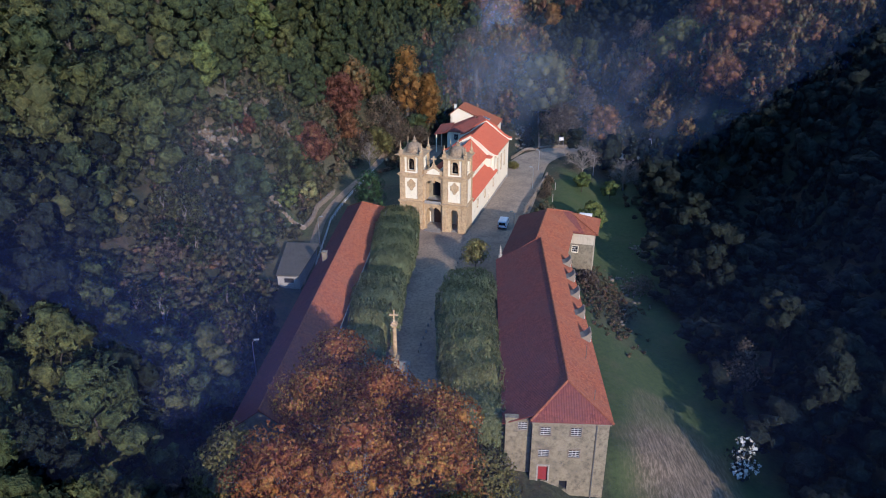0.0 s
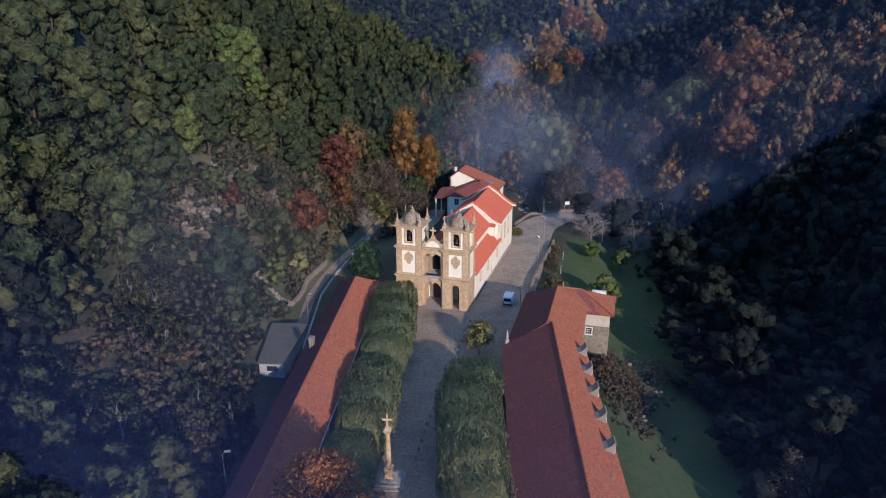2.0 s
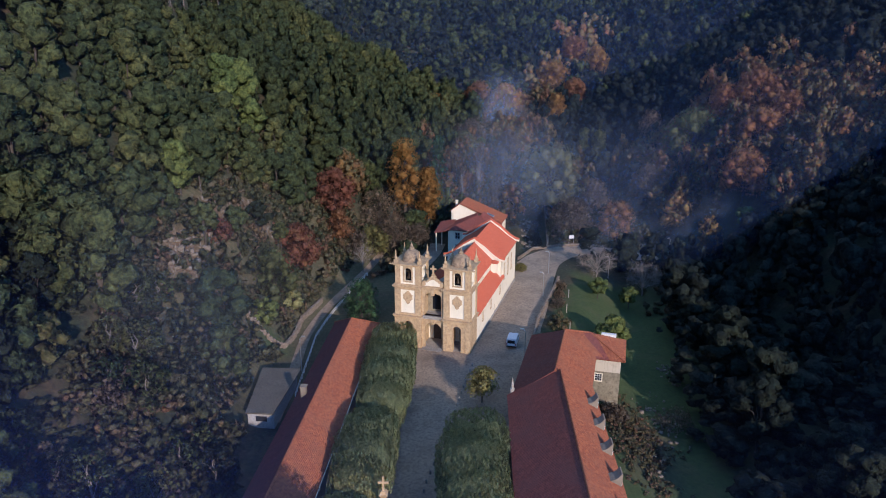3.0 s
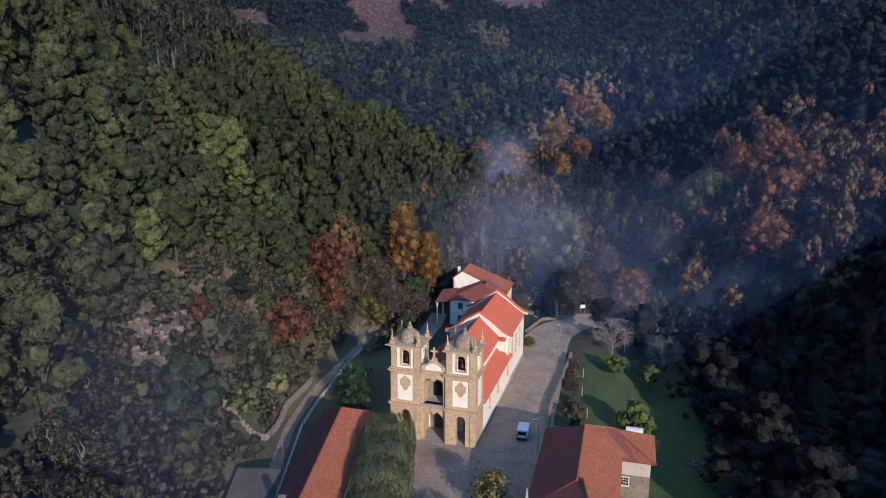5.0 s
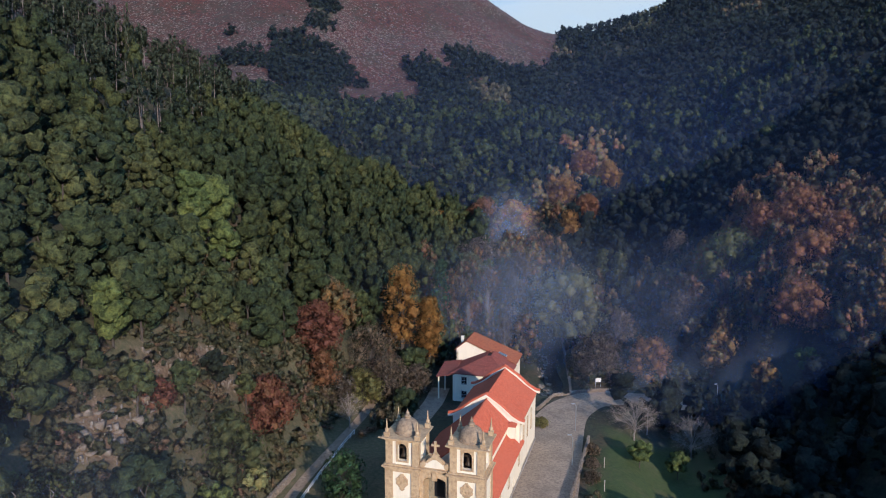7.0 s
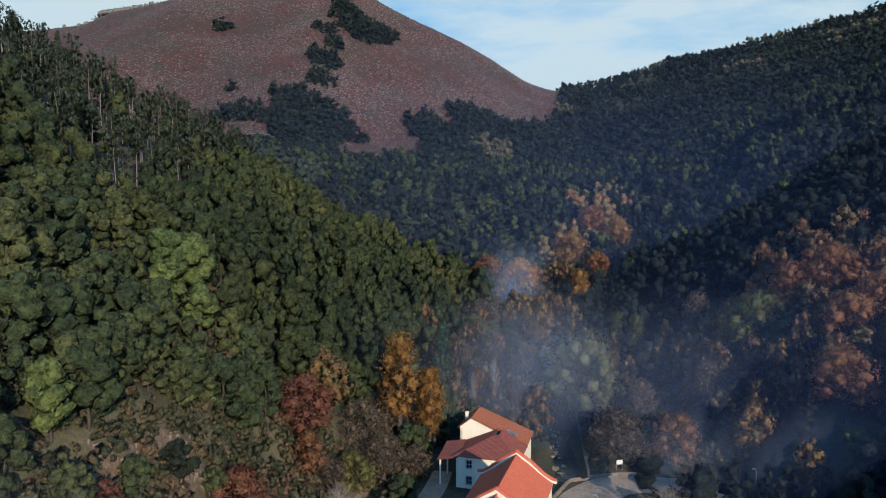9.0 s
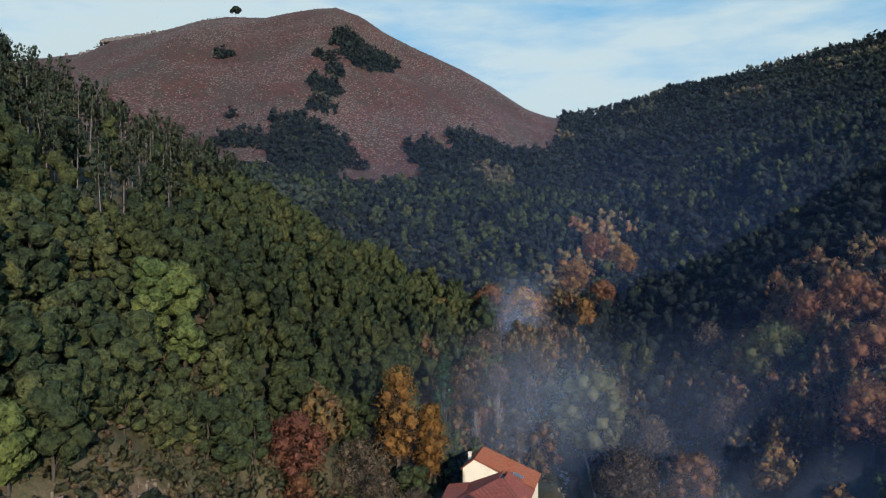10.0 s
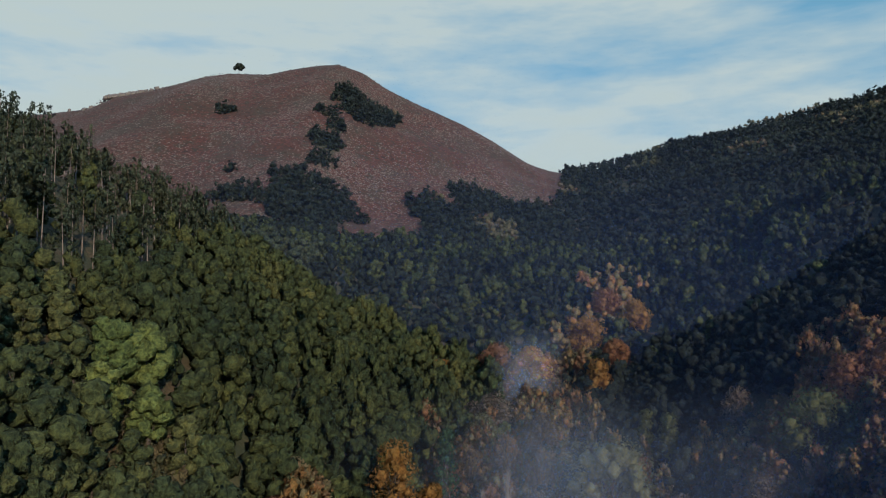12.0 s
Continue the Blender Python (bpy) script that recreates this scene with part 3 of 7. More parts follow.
def roof_sheet(bm, poly, rib=0.24, height=0.045, thick=0.14):
    """A tiled slope over a convex plane polygon whose first edge is the eave: rows of barrel tiles up the slope on a slab."""
    P = [Vector(q) for q in poly]
    e = (P[1] - P[0]).normalized()
    nrm = e.cross(P[2] - P[1] if (P[2] - P[1]).length > 0.01 else P[3] - P[0]).normalized()
    if nrm.z < 0:
        nrm = -nrm
    s = nrm.cross(e)
    if s.z < 0:
        s = -s
    uv = [((q - P[0]).dot(e), (q - P[0]).dot(s)) for q in P]
    prism(bm, P, -nrm * thick)
    u0, u1 = min(a for a, _ in uv), max(a for a, _ in uv)

    def span(u):
        vs = []
        for (ua, va), (ub, vb) in zip(uv, uv[1:] + uv[:1]):
            if abs(ua - ub) < 1e-6:
                if abs(u - ua) < 1e-4:
                    vs += [va, vb]
            elif min(ua, ub) - 1e-6 <= u <= max(ua, ub) + 1e-6:
                vs.append(va + (vb - va) * (u - ua) / (ub - ua))
        return min(vs), max(vs)
    k = max(2, int((u1 - u0) / rib) * 4)
    prev = None
    for i in range(k + 1):
        u = u0 + (u1 - u0) * i / k
        lo, hi = span(min(max(u, u0 + 1e-5), u1 - 1e-5))
        lift = nrm * (0.012 + height * (0.5 + 0.5 * math.cos(i * math.pi / 2)))
        cur = (bm.verts.new(P[0] + e * u + s * lo + lift), bm.verts.new(P[0] + e * u + s * hi + lift))
        if prev and (cur[1].co - cur[0].co).length + (prev[1].co - prev[0].co).length > 0.02:
            f = bm.faces.new((prev[0], cur[0], cur[1], prev[1]))
            f.normal_update()
            if f.normal.dot(nrm) < 0:
                f.normal_flip()
        prev = cur


def roof(name, polys, material, parent, label="", rib=0.24):
    bm = bmesh.new()
    for q in polys:
        roof_sheet(bm, q, rib)
    return part(name, bm, material, parent, label)


def ridge_cap(name, lines, material, parent, r=0.16, label=""):
    bm = bmesh.new()
    for a, b in lines:
        tube(bm, [a, b], [r, r], 7)
    return part(name, bm, material, parent, label)


def tube(bm, pts, radii, seg=6):
    rings = []
    pts = [Vector(q) for q in pts]
    for i, (q, r) in enumerate(zip(pts, radii)):
        d = (pts[min(i + 1, len(pts) - 1)] - pts[max(i - 1, 0)]).normalized()
        a = d.orthogonal().normalized()
        b = d.cross(a)
        rings.append([bm.verts.new(q + (a * math.cos(j * 2 * math.pi / seg) + b * math.sin(j * 2 * math.pi / seg)) * r) for j in range(seg)])
    for a, b in zip(rings, rings[1:]):
        for j in range(seg):
            bm.faces.new((a[j], a[(j + 1) % seg], b[(j + 1) % seg], b[j]))
    bm.faces.new(rings[0][::-1])
    bm.faces.new(rings[-1])


def sash_window(parent, x, z, w, h, y, cols=3, rows=4, facing=-1, along="x", arch=0.0, frame_mat=None):
    """A stone-framed sash window with its panes, on the wall plane y."""
    def b(bm, xa, xb, ya, yb, za, zb):
        ya, yb = sorted((y + facing * ya, y + facing * yb))
        box(bm, *((xa, xb, ya, yb) if along == "x" else (ya, yb, xa, xb)), za, zb)
    bm = bmesh.new()
    t = 0.14
    for r in ((x - w / 2 - t, x - w / 2, 0, 0.07, z - t, z + h + t), (x + w / 2, x + w / 2 + t, 0, 0.07, z - t, z + h + t),
              (x - w / 2, x + w / 2, 0, 0.07, z + h, z + h + t), (x - w / 2, x + w / 2, 0, 0.12, z - t, z)):
        b(bm, *r)
    win = part("window", bm, frame_mat or GRANITE_GREY, parent)
    bm = bmesh.new()
    b(bm, x - w / 2, x + w / 2, -0.12, -0.1, z, z + h)
    part("pane", bm, GLASS, win)
    bm = bmesh.new()
    k = 0.022
    for i in range(cols + 1):
        xx = x - w / 2 + w * i / cols
        b(bm, xx - k, xx + k, -0.1, -0.03, z, z + h)
    for i in range(rows + 1):
        zz = z + h * i / rows
        b(bm, x - w / 2, x + w / 2, -0.1, -0.04, zz - k, zz + k)
    part("sash", bm, WHITE_PAINT, win)
    return win


# the church, its front to -y of its own frame
def church():
    c = thing("church", pose(-2.2, 147.55, 0, 0, 0, -17), "twin-towered baroque church, white walls, granite trim, clay tile roofs", "church")
    W = 7.75
    for side in (-1, 1):
        cx = side * 5.0
        x0, x1 = cx - 2.7, cx + 2.7
        t = new("tower")
        t.parent = c
        # ground stage with its arch, open to the porch behind
        part("tower_base", pierced(x0, x1, 0, 6.4, -0.35, 0.75, [(cx - 0.85, cx + 0.85, 0, 5.5, 0.85)]), GRANITE, t, "granite tower base with round arch")
        pieces("tower_side", [(x0, x0 + 0.9, 0.75, 5.0, 0, 6.4), (x1 - 0.9, x1, 0.75, 5.0, 0, 6.4)], GRANITE, t)
        pieces("pilaster", [(x0 - 0.06, x0 + 0.95, -0.5, 0.2, 0, 6.4), (x1 - 0.95, x1 + 0.06, -0.5, 0.2, 0, 6.4)], GRANITE, t)
        part("cornice", boxes((x0 - 0.3, x1 + 0.3, -0.75, 5.2, 6.4, 6.62), (x0 - 0.15, x1 + 0.15, -0.58, 5.1, 6.2, 6.4), (x0 - 0.4, x1 + 0.4, -0.88, 5.25, 6.62, 6.78)), GRANITE, t)
        # middle stage: quoins round a limewashed panel
        part("tower_shaft", boxes((x0 + 0.1, x1 - 0.1, -0.2, 4.8, 6.78, 12.5)), LIMEWASH, t, "limewashed tower stage")
        pieces("quoin", [(x0, x0 + 1.25, -0.38, 1.0, 6.78, 12.5), (x1 - 1.25, x1, -0.38, 1.0, 6.78, 12.5), (x0, x0 + 1.2, 3.8, 5.0, 6.78, 12.5), (x1 - 1.2, x1, 3.8, 5.0, 6.78, 12.5),
                            (x0 + 1.25, x1 - 1.25, -0.36, 0.5, 6.78, 7.2), (x0 + 1.25, x1 - 1.25, -0.36, 0.5, 12.05, 12.5)], GRANITE, t)
        part("string_course", boxes((x0 - 0.2, x1 + 0.2, -0.55, 5.2, 12.5, 12.72), (x0 - 0.38, x1 + 0.38, -0.75, 5.35, 12.72, 12.95), (x0 - 0.1, x1 + 0.1, -0.4, 5.05, 12.95, 13.15)), GRANITE, t)
        # carved medallion, a scalloped plate with a ring and a boss
        bm = bmesh.new()
        rim = [(0.9 + 0.14 * abs(math.sin(4 * q))) for q in (k * math.pi / 24 for k in range(48))]
        prism(bm, [(r * math.cos(k * math.pi / 24), r * math.sin(k * math.pi / 24), 0) for k, r in enumerate(rim)], (0, 0, 0.12))
        for k in range(8):
            a = (k + 0.5) * math.pi / 4
            lathe(bm, [(0.2, 0.1), (0.15, 0.2), (0.04, 0.22)], 0.82 * math.cos(a), 0.82 * math.sin(a), 8)
        lathe(bm, [(0.62, 0.12), (0.6, 0.2), (0.5, 0.2), (0.46, 0.13)], 0, 0, 24)
        lathe(bm, [(0.16, 0.12), (0.14, 0.24), (0.04, 0.28)], 0, 0, 10)
        prism(bm, [(-0.3, -0.9, 0), (0.3, -0.9, 0), (0.42, -1.2, 0), (0.12, -1.45, 0), (-0.12, -1.45, 0), (-0.42, -1.2, 0)], (0, 0, 0.1))
        prism(bm, [(-0.4, 0.9, 0), (0.4, 0.9, 0), (0.2, 1.25, 0), (-0.2, 1.25, 0)], (0, 0, 0.1))
        bmesh.ops.transform(bm, matrix=pose(cx, -0.2, 10.55, 90, 0, 0), verts=bm.verts)
        part("medallion", bm, GRANITE, t, "carved granite medallion")
        # belfry: four pierced faces, corner pilasters
        hole = (cx - 0.72, cx + 0.72, 13.75, 16.45, 0.72)
        bel = part("belfry", pierced(x0 + 0.35, x1 - 0.35, 13.15, 16.9, 0.0, 0.6, [hole]), LIMEWASH, t, "limewashed belfry stage with arched openings")
        part("belfry_wall", pierced(x0 + 0.35, x1 - 0.35, 13.15, 16.9, 4.2, 4.8, [hole]), LIMEWASH, bel)
        for xa in (x0 + 0.35, x1 - 0.95):
            part("belfry_wall", pierced(0.6, 4.2, 13.15, 16.9, xa, xa + 0.6, [(1.75, 3.1, 13.75, 16.45, 0.67)], along="y"), LIMEWASH, bel)
        pieces("corner_pilaster", [(xa, xa + 1.05, ya, ya + 1.0, 13.15, 16.9) for xa in (x0 + 0.1, x1 - 1.15) for ya in (-0.22, 4.0)], GRANITE, bel)
        bm = pierced(cx - 1.0, cx + 1.0, 13.55, 16.8, -0.12, 0.0, [hole])
        part("arch_surround", bm, GRANITE, bel)
        bm = bmesh.new()
        lathe(bm, [(0.5, 14.15), (0.48, 14.3), (0.33, 14.7), (0.27, 15.2), (0.12, 15.35)], cx, 0.9, 14)
        box(bm, cx - 0.75, cx + 0.75, 0.8, 1.0, 15.35, 15.6)
        part("bell", bm, BRONZE, bel, "bronze bell")
        # Dark block that stands in for the shade inside the belfry.
        part("chamber_shade", boxes((x0 + 1.0, x1 - 1.0, 1.6, 4.1, 13.16, 16.8)), DARK, bel)
        part("top_cornice", boxes((x0, x1, -0.4, 5.1, 16.9, 17.05), (x0 - 0.2, x1 + 0.2, -0.6, 5.3, 17.05, 17.22), (x0 - 0.42, x1 + 0.42, -0.82, 5.5, 17.22, 17.4)), GRANITE, t)
        bm = bmesh.new()
        lathe(bm, [(1.95, 17.4), (1.95, 17.62), (1.85, 17.7), (1.82, 18.1), (1.68, 18.6), (1.4, 19.05), (0.95, 19.4), (0.5, 19.55), (0.42, 19.7), (0.52, 19.85), (0.42, 20.05),
                   (0.22, 20.15), (0.3, 20.35), (0.22, 20.55), (0.1, 20.65), (0.07, 21.0)], cx, 2.35, 20)
        part("dome", bm, GRANITE_STAINED, t, "granite dome with turned finial")
        for dx in (-2.4, 2.4):
            for dy in (-0.1, 4.8):
                bm = bmesh.new()
                lathe(bm, [(0.34, 17.4), (0.34, 17.9), (0.4, 17.95), (0.4, 18.05), (0.24, 18.1)], cx + dx, dy, square=True)
                lathe(bm, [(0.2, 18.1), (0.32, 18.35), (0.28, 18.6), (0.12, 18.75), (0.18, 18.9), (0.12, 19.05), (0.13, 19.3), (0.05, 20.0), (0.03, 20.15)], cx + dx, dy, 8)
                part("pinnacle", bm, GRANITE, t)
        bm = boxes((x0 - 0.9 if side < 0 else x1 + 0.3, x0 - 0.3 if side < 0 else x1 + 0.9, -0.7, -0.45, 17.2, 17.34))
        part("gargoyle", bm, GRANITE, t)
    # centre bay between the towers, set back
    part("centre_wall", pierced(-2.3, 2.3, 0, 13.0, 0.15, 0.95, [(-1.75, 1.75, 0, 5.5, 1.5), (-1.75, 1.75, 7.0, 11.7, 0.7)]), GRANITE, c, "granite centre bay with arch and niche")
    part("niche_back", pierced(-2.2, 2.2, 6.9, 12.2, 2.6, 2.9, [(-0.85, 0.85, 7.4, 10.9, 0.5)]), OLD_PLASTER, c)
    part("niche_window", boxes((-0.9, 0.9, 2.75, 2.8, 7.3, 11.0)), GLASS, c)
    part("niche_side", boxes((-2.3, -1.75, 0.95, 2.9, 6.7, 12.2), (1.75, 2.3, 0.95, 2.9, 6.7, 12.2), (-1.75, 1.75, 0.95, 2.9, 11.75, 12.2)), GRANITE, c)
    part("balcony", boxes((-1.9, 1.9, -0.35, 2.6, 6.75, 7.0), (-2.1, 2.1, -0.5, 0.1, 6.45, 6.75)), GRANITE_GREY, c, "stained granite balcony")
    part("centre_cornice", boxes((-2.3, 2.3, -0.05, 1.3, 12.6, 12.8), (-2.3, 2.3, -0.2, 1.4, 12.8, 13.02)), GRANITE, c)
    pieces("keystone", [(-0.32, 0.32, -0.1, 0.3, 5.2, 6.45), (-0.6, 0.6, -0.2, 0.2, 5.9, 6.45), (-0.35, 0.35, -0.1, 0.3, 11.3, 12.6)], GRANITE, c)
    bm = bmesh.new()
    n0 = [(-2.3, 13.02), (2.3, 13.02), (2.3, 13.5), (1.9, 14.0), (1.45, 13.95), (1.2, 14.25), (0.75, 14.6), (0.3, 14.9), (-0.3, 14.9), (-0.75, 14.6), (-1.2, 14.25), (-1.45, 13.95), (-1.9, 14.0), (-2.3, 13.5)]
    prism(bm, [(a, 0.25, b) for a, b in n0], (0, 0.6, 0))
    ped = part("pediment", bm, GRANITE, c, "curved baroque gable with white field")
    bm = bmesh.new()
    prism(bm, [(a * 0.8, 0.19, 13.15 + (b - 13.02) * 0.68) for a, b in n0], (0, 0.1, 0))
    part("field", bm, LIMEWASH, ped)
    for sx in (-1, 1):
        bm = bmesh.new()
        lathe(bm, [(0.42, -0.42), (0.46, -0.3), (0.46, 0.3), (0.42, 0.42)], 0, 0, 14)
        bmesh.ops.transform(bm, matrix=pose(sx * 1.85, 0.5, 13.6, 90, 0, 0), verts=bm.verts)
        part("scroll", bm, GRANITE, ped)
    bm = boxes((-0.16, 0.16, 0.42, 0.68, 15.5, 17.25), (-0.62, 0.62, 0.44, 0.66, 16.45, 16.75))
    lathe(bm, [(0.5, 14.88), (0.42, 15.1), (0.25, 15.25), (0.3, 15.5)], 0, 0.55, square=True)
    part("cross", bm, GRANITE, c, "granite cross on the gable")
    # porch
    part("porch_back", pierced(-7.4, 7.4, 0, 6.6, 4.6, 5.0, [(-1.3, 1.3, 0, 4.0, 0), (4.2, 5.6, 0, 3.4, 0), (-5.6, -4.2, 0, 3.4, 0)]), LIMEWASH, c)
    for xa, xb, h in ((-1.3, 1.3, 4.0), (4.2, 5.6, 3.4), (-5.6, -4.2, 3.4)):
        part("door", boxes((xa, (xa + xb) / 2 - 0.01, 4.75, 4.85, 0.02, h), ((xa + xb) / 2 + 0.01, xb, 4.75, 4.85, 0.02, h)), WOOD_DARK, c)
    part("porch_floor", boxes((-7.6, 7.6, 0.0, 4.6, -0.2, 0.12), (-2.0, 2.0, -1.2, 0.0, -0.2, 0.1)), GRANITE_GREY, c)
    part("porch_vault", boxes((-7.4, 7.4, 0.95, 4.6, 6.0, 6.4)), LIMEWASH, c)
    # nave with one long slope to the left and a clerestory over the right aisle
    part("nave_wall", pierced(5.0, 27.0, 0, 10.5, 5.0, 5.5, [(y, y + 1.1, 8.85, 10.0, 0.3) for y in (9, 14, 19, 24)], along="y"), LIMEWASH, c)
    part("nave_window", boxes((5.15, 5.2, 8.8, 25.4, 8.9, 9.95)), GLASS, c)
    part("nave_wall", boxes((-7.2, -6.7, 5.0, 27.0, 0, 7.0)), LIMEWASH, c)
    bm = bmesh.new()
    prism(bm, [(-7.0, 4.9, 6.9), (5.4, 4.9, 10.6), (1.4, 4.9, 14.1)], (0, 0.4, 0))
    prism(bm, [(-7.0, 4.9, 6.4), (5.4, 4.9, 6.4), (5.4, 4.9, 10.6), (-7.0, 4.9, 6.9)], (0, 0.4, 0))
    part("nave_gable", bm, LIMEWASH, c)
    roof("nave_roof", [[(5.9, 26.9, 10.3), (5.9, 5.2, 10.3), (1.4, 5.2, 14.3), (1.4, 26.9, 14.3)]], TILE_NEW, c, "bright clay tile roof")
    roof("nave_roof", [[(-7.5, 5.2, 6.7), (-7.5, 26.9, 6.7), (1.4, 26.9, 14.3), (1.4, 5.2, 14.3)]], TILE_NEW, c)
    ridge_cap("ridge", [((1.4, 5.2, 14.36), (1.4, 26.9, 14.36))], TILE_NEW, c)
    part("aisle_wall", pierced(5.0, 29.0, 0, 6.2, 7.3, 7.75, [(y, y + 0.9, 3.0, 4.9, 0.0) for y in (9.5, 16.5, 25.5)] + [(20.5, 21.8, 0, 2.6, 0)], along="y"), LIMEWASH, c, "white limewashed aisle wall")
    part("aisle_end", boxes((5.5, 7.75, 28.6, 29.0, 0, 8.0)), LIMEWASH, c)
    for y in (9.5, 16.5, 25.5):
        w = part("window", boxes((7.7, 7.8, y - 0.18, y, 2.85, 5.05), (7.7, 7.8, y + 0.9, y + 1.08, 2.85, 5.05), (7.7, 7.8, y, y + 0.9, 4.9, 5.05), (7.7, 7.82, y, y + 0.9, 2.85, 3.0)), GRANITE, c)
        part("pane", boxes((7.5, 7.55, y, y + 0.9, 3.0, 4.9)), GLASS, w)
    part("door", boxes((7.45, 7.5, 20.5, 21.8, 0, 2.6)), WOOD_DARK, c)
    part("plinth", boxes((7.75, 7.85, 5.3, 43.8, 0, 0.7)), GRANITE_GREY, c)
    roof("aisle_roof", [[(8.15, 29.2, 6.05), (8.15, 5.1, 6.05), (5.45, 5.1, 8.65), (5.45, 29.2, 8.65)]], TILE_NEW, c, "bright clay tile lean-to roof")
    part("eave_cornice", boxes((7.75, 7.95, 5.1, 29.0, 5.75, 5.98), (5.5, 5.72, 5.3, 26.9, 10.0, 10.25)), GRANITE, c)
    # chancel, higher, between two coped gables
    part("chancel_wall", pierced(27.0, 44.0, 0, 10.3, 7.0, 7.6, [(30.6, 31.4, 4.8, 8.6, 0.3), (34.6, 35.4, 4.8, 8.6, 0.3), (38.6, 39.4, 4.8, 8.6, 0.3)], along="y"), LIMEWASH, c)
    for y in (30.6, 34.6, 38.6):
        w = part("window", boxes((7.55, 7.66, y - 0.2, y, 4.6, 8.8), (7.55, 7.66, y + 0.8, y + 1.0, 4.6, 8.8), (7.55, 7.66, y, y + 0.8, 8.6, 8.8), (7.55, 7.68, y, y + 0.8, 4.6, 4.8)), GRANITE, c)
        part("pane", boxes((7.25, 7.3, y, y + 0.8, 4.8, 8.6)), GLASS, w)
    part("chancel_wall", boxes((-5.0, -4.5, 27.0, 44.0, 0, 10.3)), LIMEWASH, c)
    for y in (26.9, 43.6):
        bm = bmesh.new()
        prism(bm, [(-5.0, y, 0), (7.6, y, 0), (7.6, y, 10.4), (1.3, y, 14.9), (-5.0, y, 10.4)], (0, 0.5, 0))
        part("gable_wall", bm, LIMEWASH, c)
        rise = [(0, 15.25), (2.6, 13.6), (4.8, 11.75), (6.2, 10.95), (7.2, 10.75)]
        line = [(1.3 - a, z) for a, z in rise[::-1]] + [(1.3 + a, z) for a, z in rise[1:]]
        bm = bmesh.new()
        prism(bm, [(a, y - 0.25, z) for a, z in line] + [(a, y - 0.25, z - 0.4) for a, z in line[::-1]], (0, 0.9, 0))
        part("coping", bm, LIMEWASH, c, "white moulded gable coping")
        bm = bmesh.new()
        tube(bm, [(a, y + 0.2, z + 0.05) for a, z in line], [0.4] * len(line), 8)
        part("coping_tiles", bm, TILE_NEW, c)
    prof = [(1.3, 14.95), (4.6, 12.4), (7.9, 10.35)]
    for s in (-1, 1):
        pl = []
        for (xa, za), (xb, zb) in zip(prof, prof[1:]):
            xa, xb = 1.3 + s * (xa - 1.3), 1.3 + s * (xb - 1.3)
            pl.append([(xb, 43.6, zb), (xb, 27.4, zb), (xa, 27.4, za), (xa, 43.6, za)])
        roof("chancel_roof", pl, TILE_NEW, c)
    part("eave_cornice", boxes((7.6, 7.85, 27.4, 43.6, 10.0, 10.25)), GRANITE, c)
    part("stair_turret", boxes((5.6, 7.0, 25.4, 26.8, 8.0, 10.2)), LIMEWASH, c)
    bm = bmesh.new()
    lathe(bm, [(0.9, 10.2), (0.9, 10.35), (0.1, 10.9)], 6.3, 26.1, square=True)
    part("turret_cap", bm, TILE_NEW, c)
    return c


church()


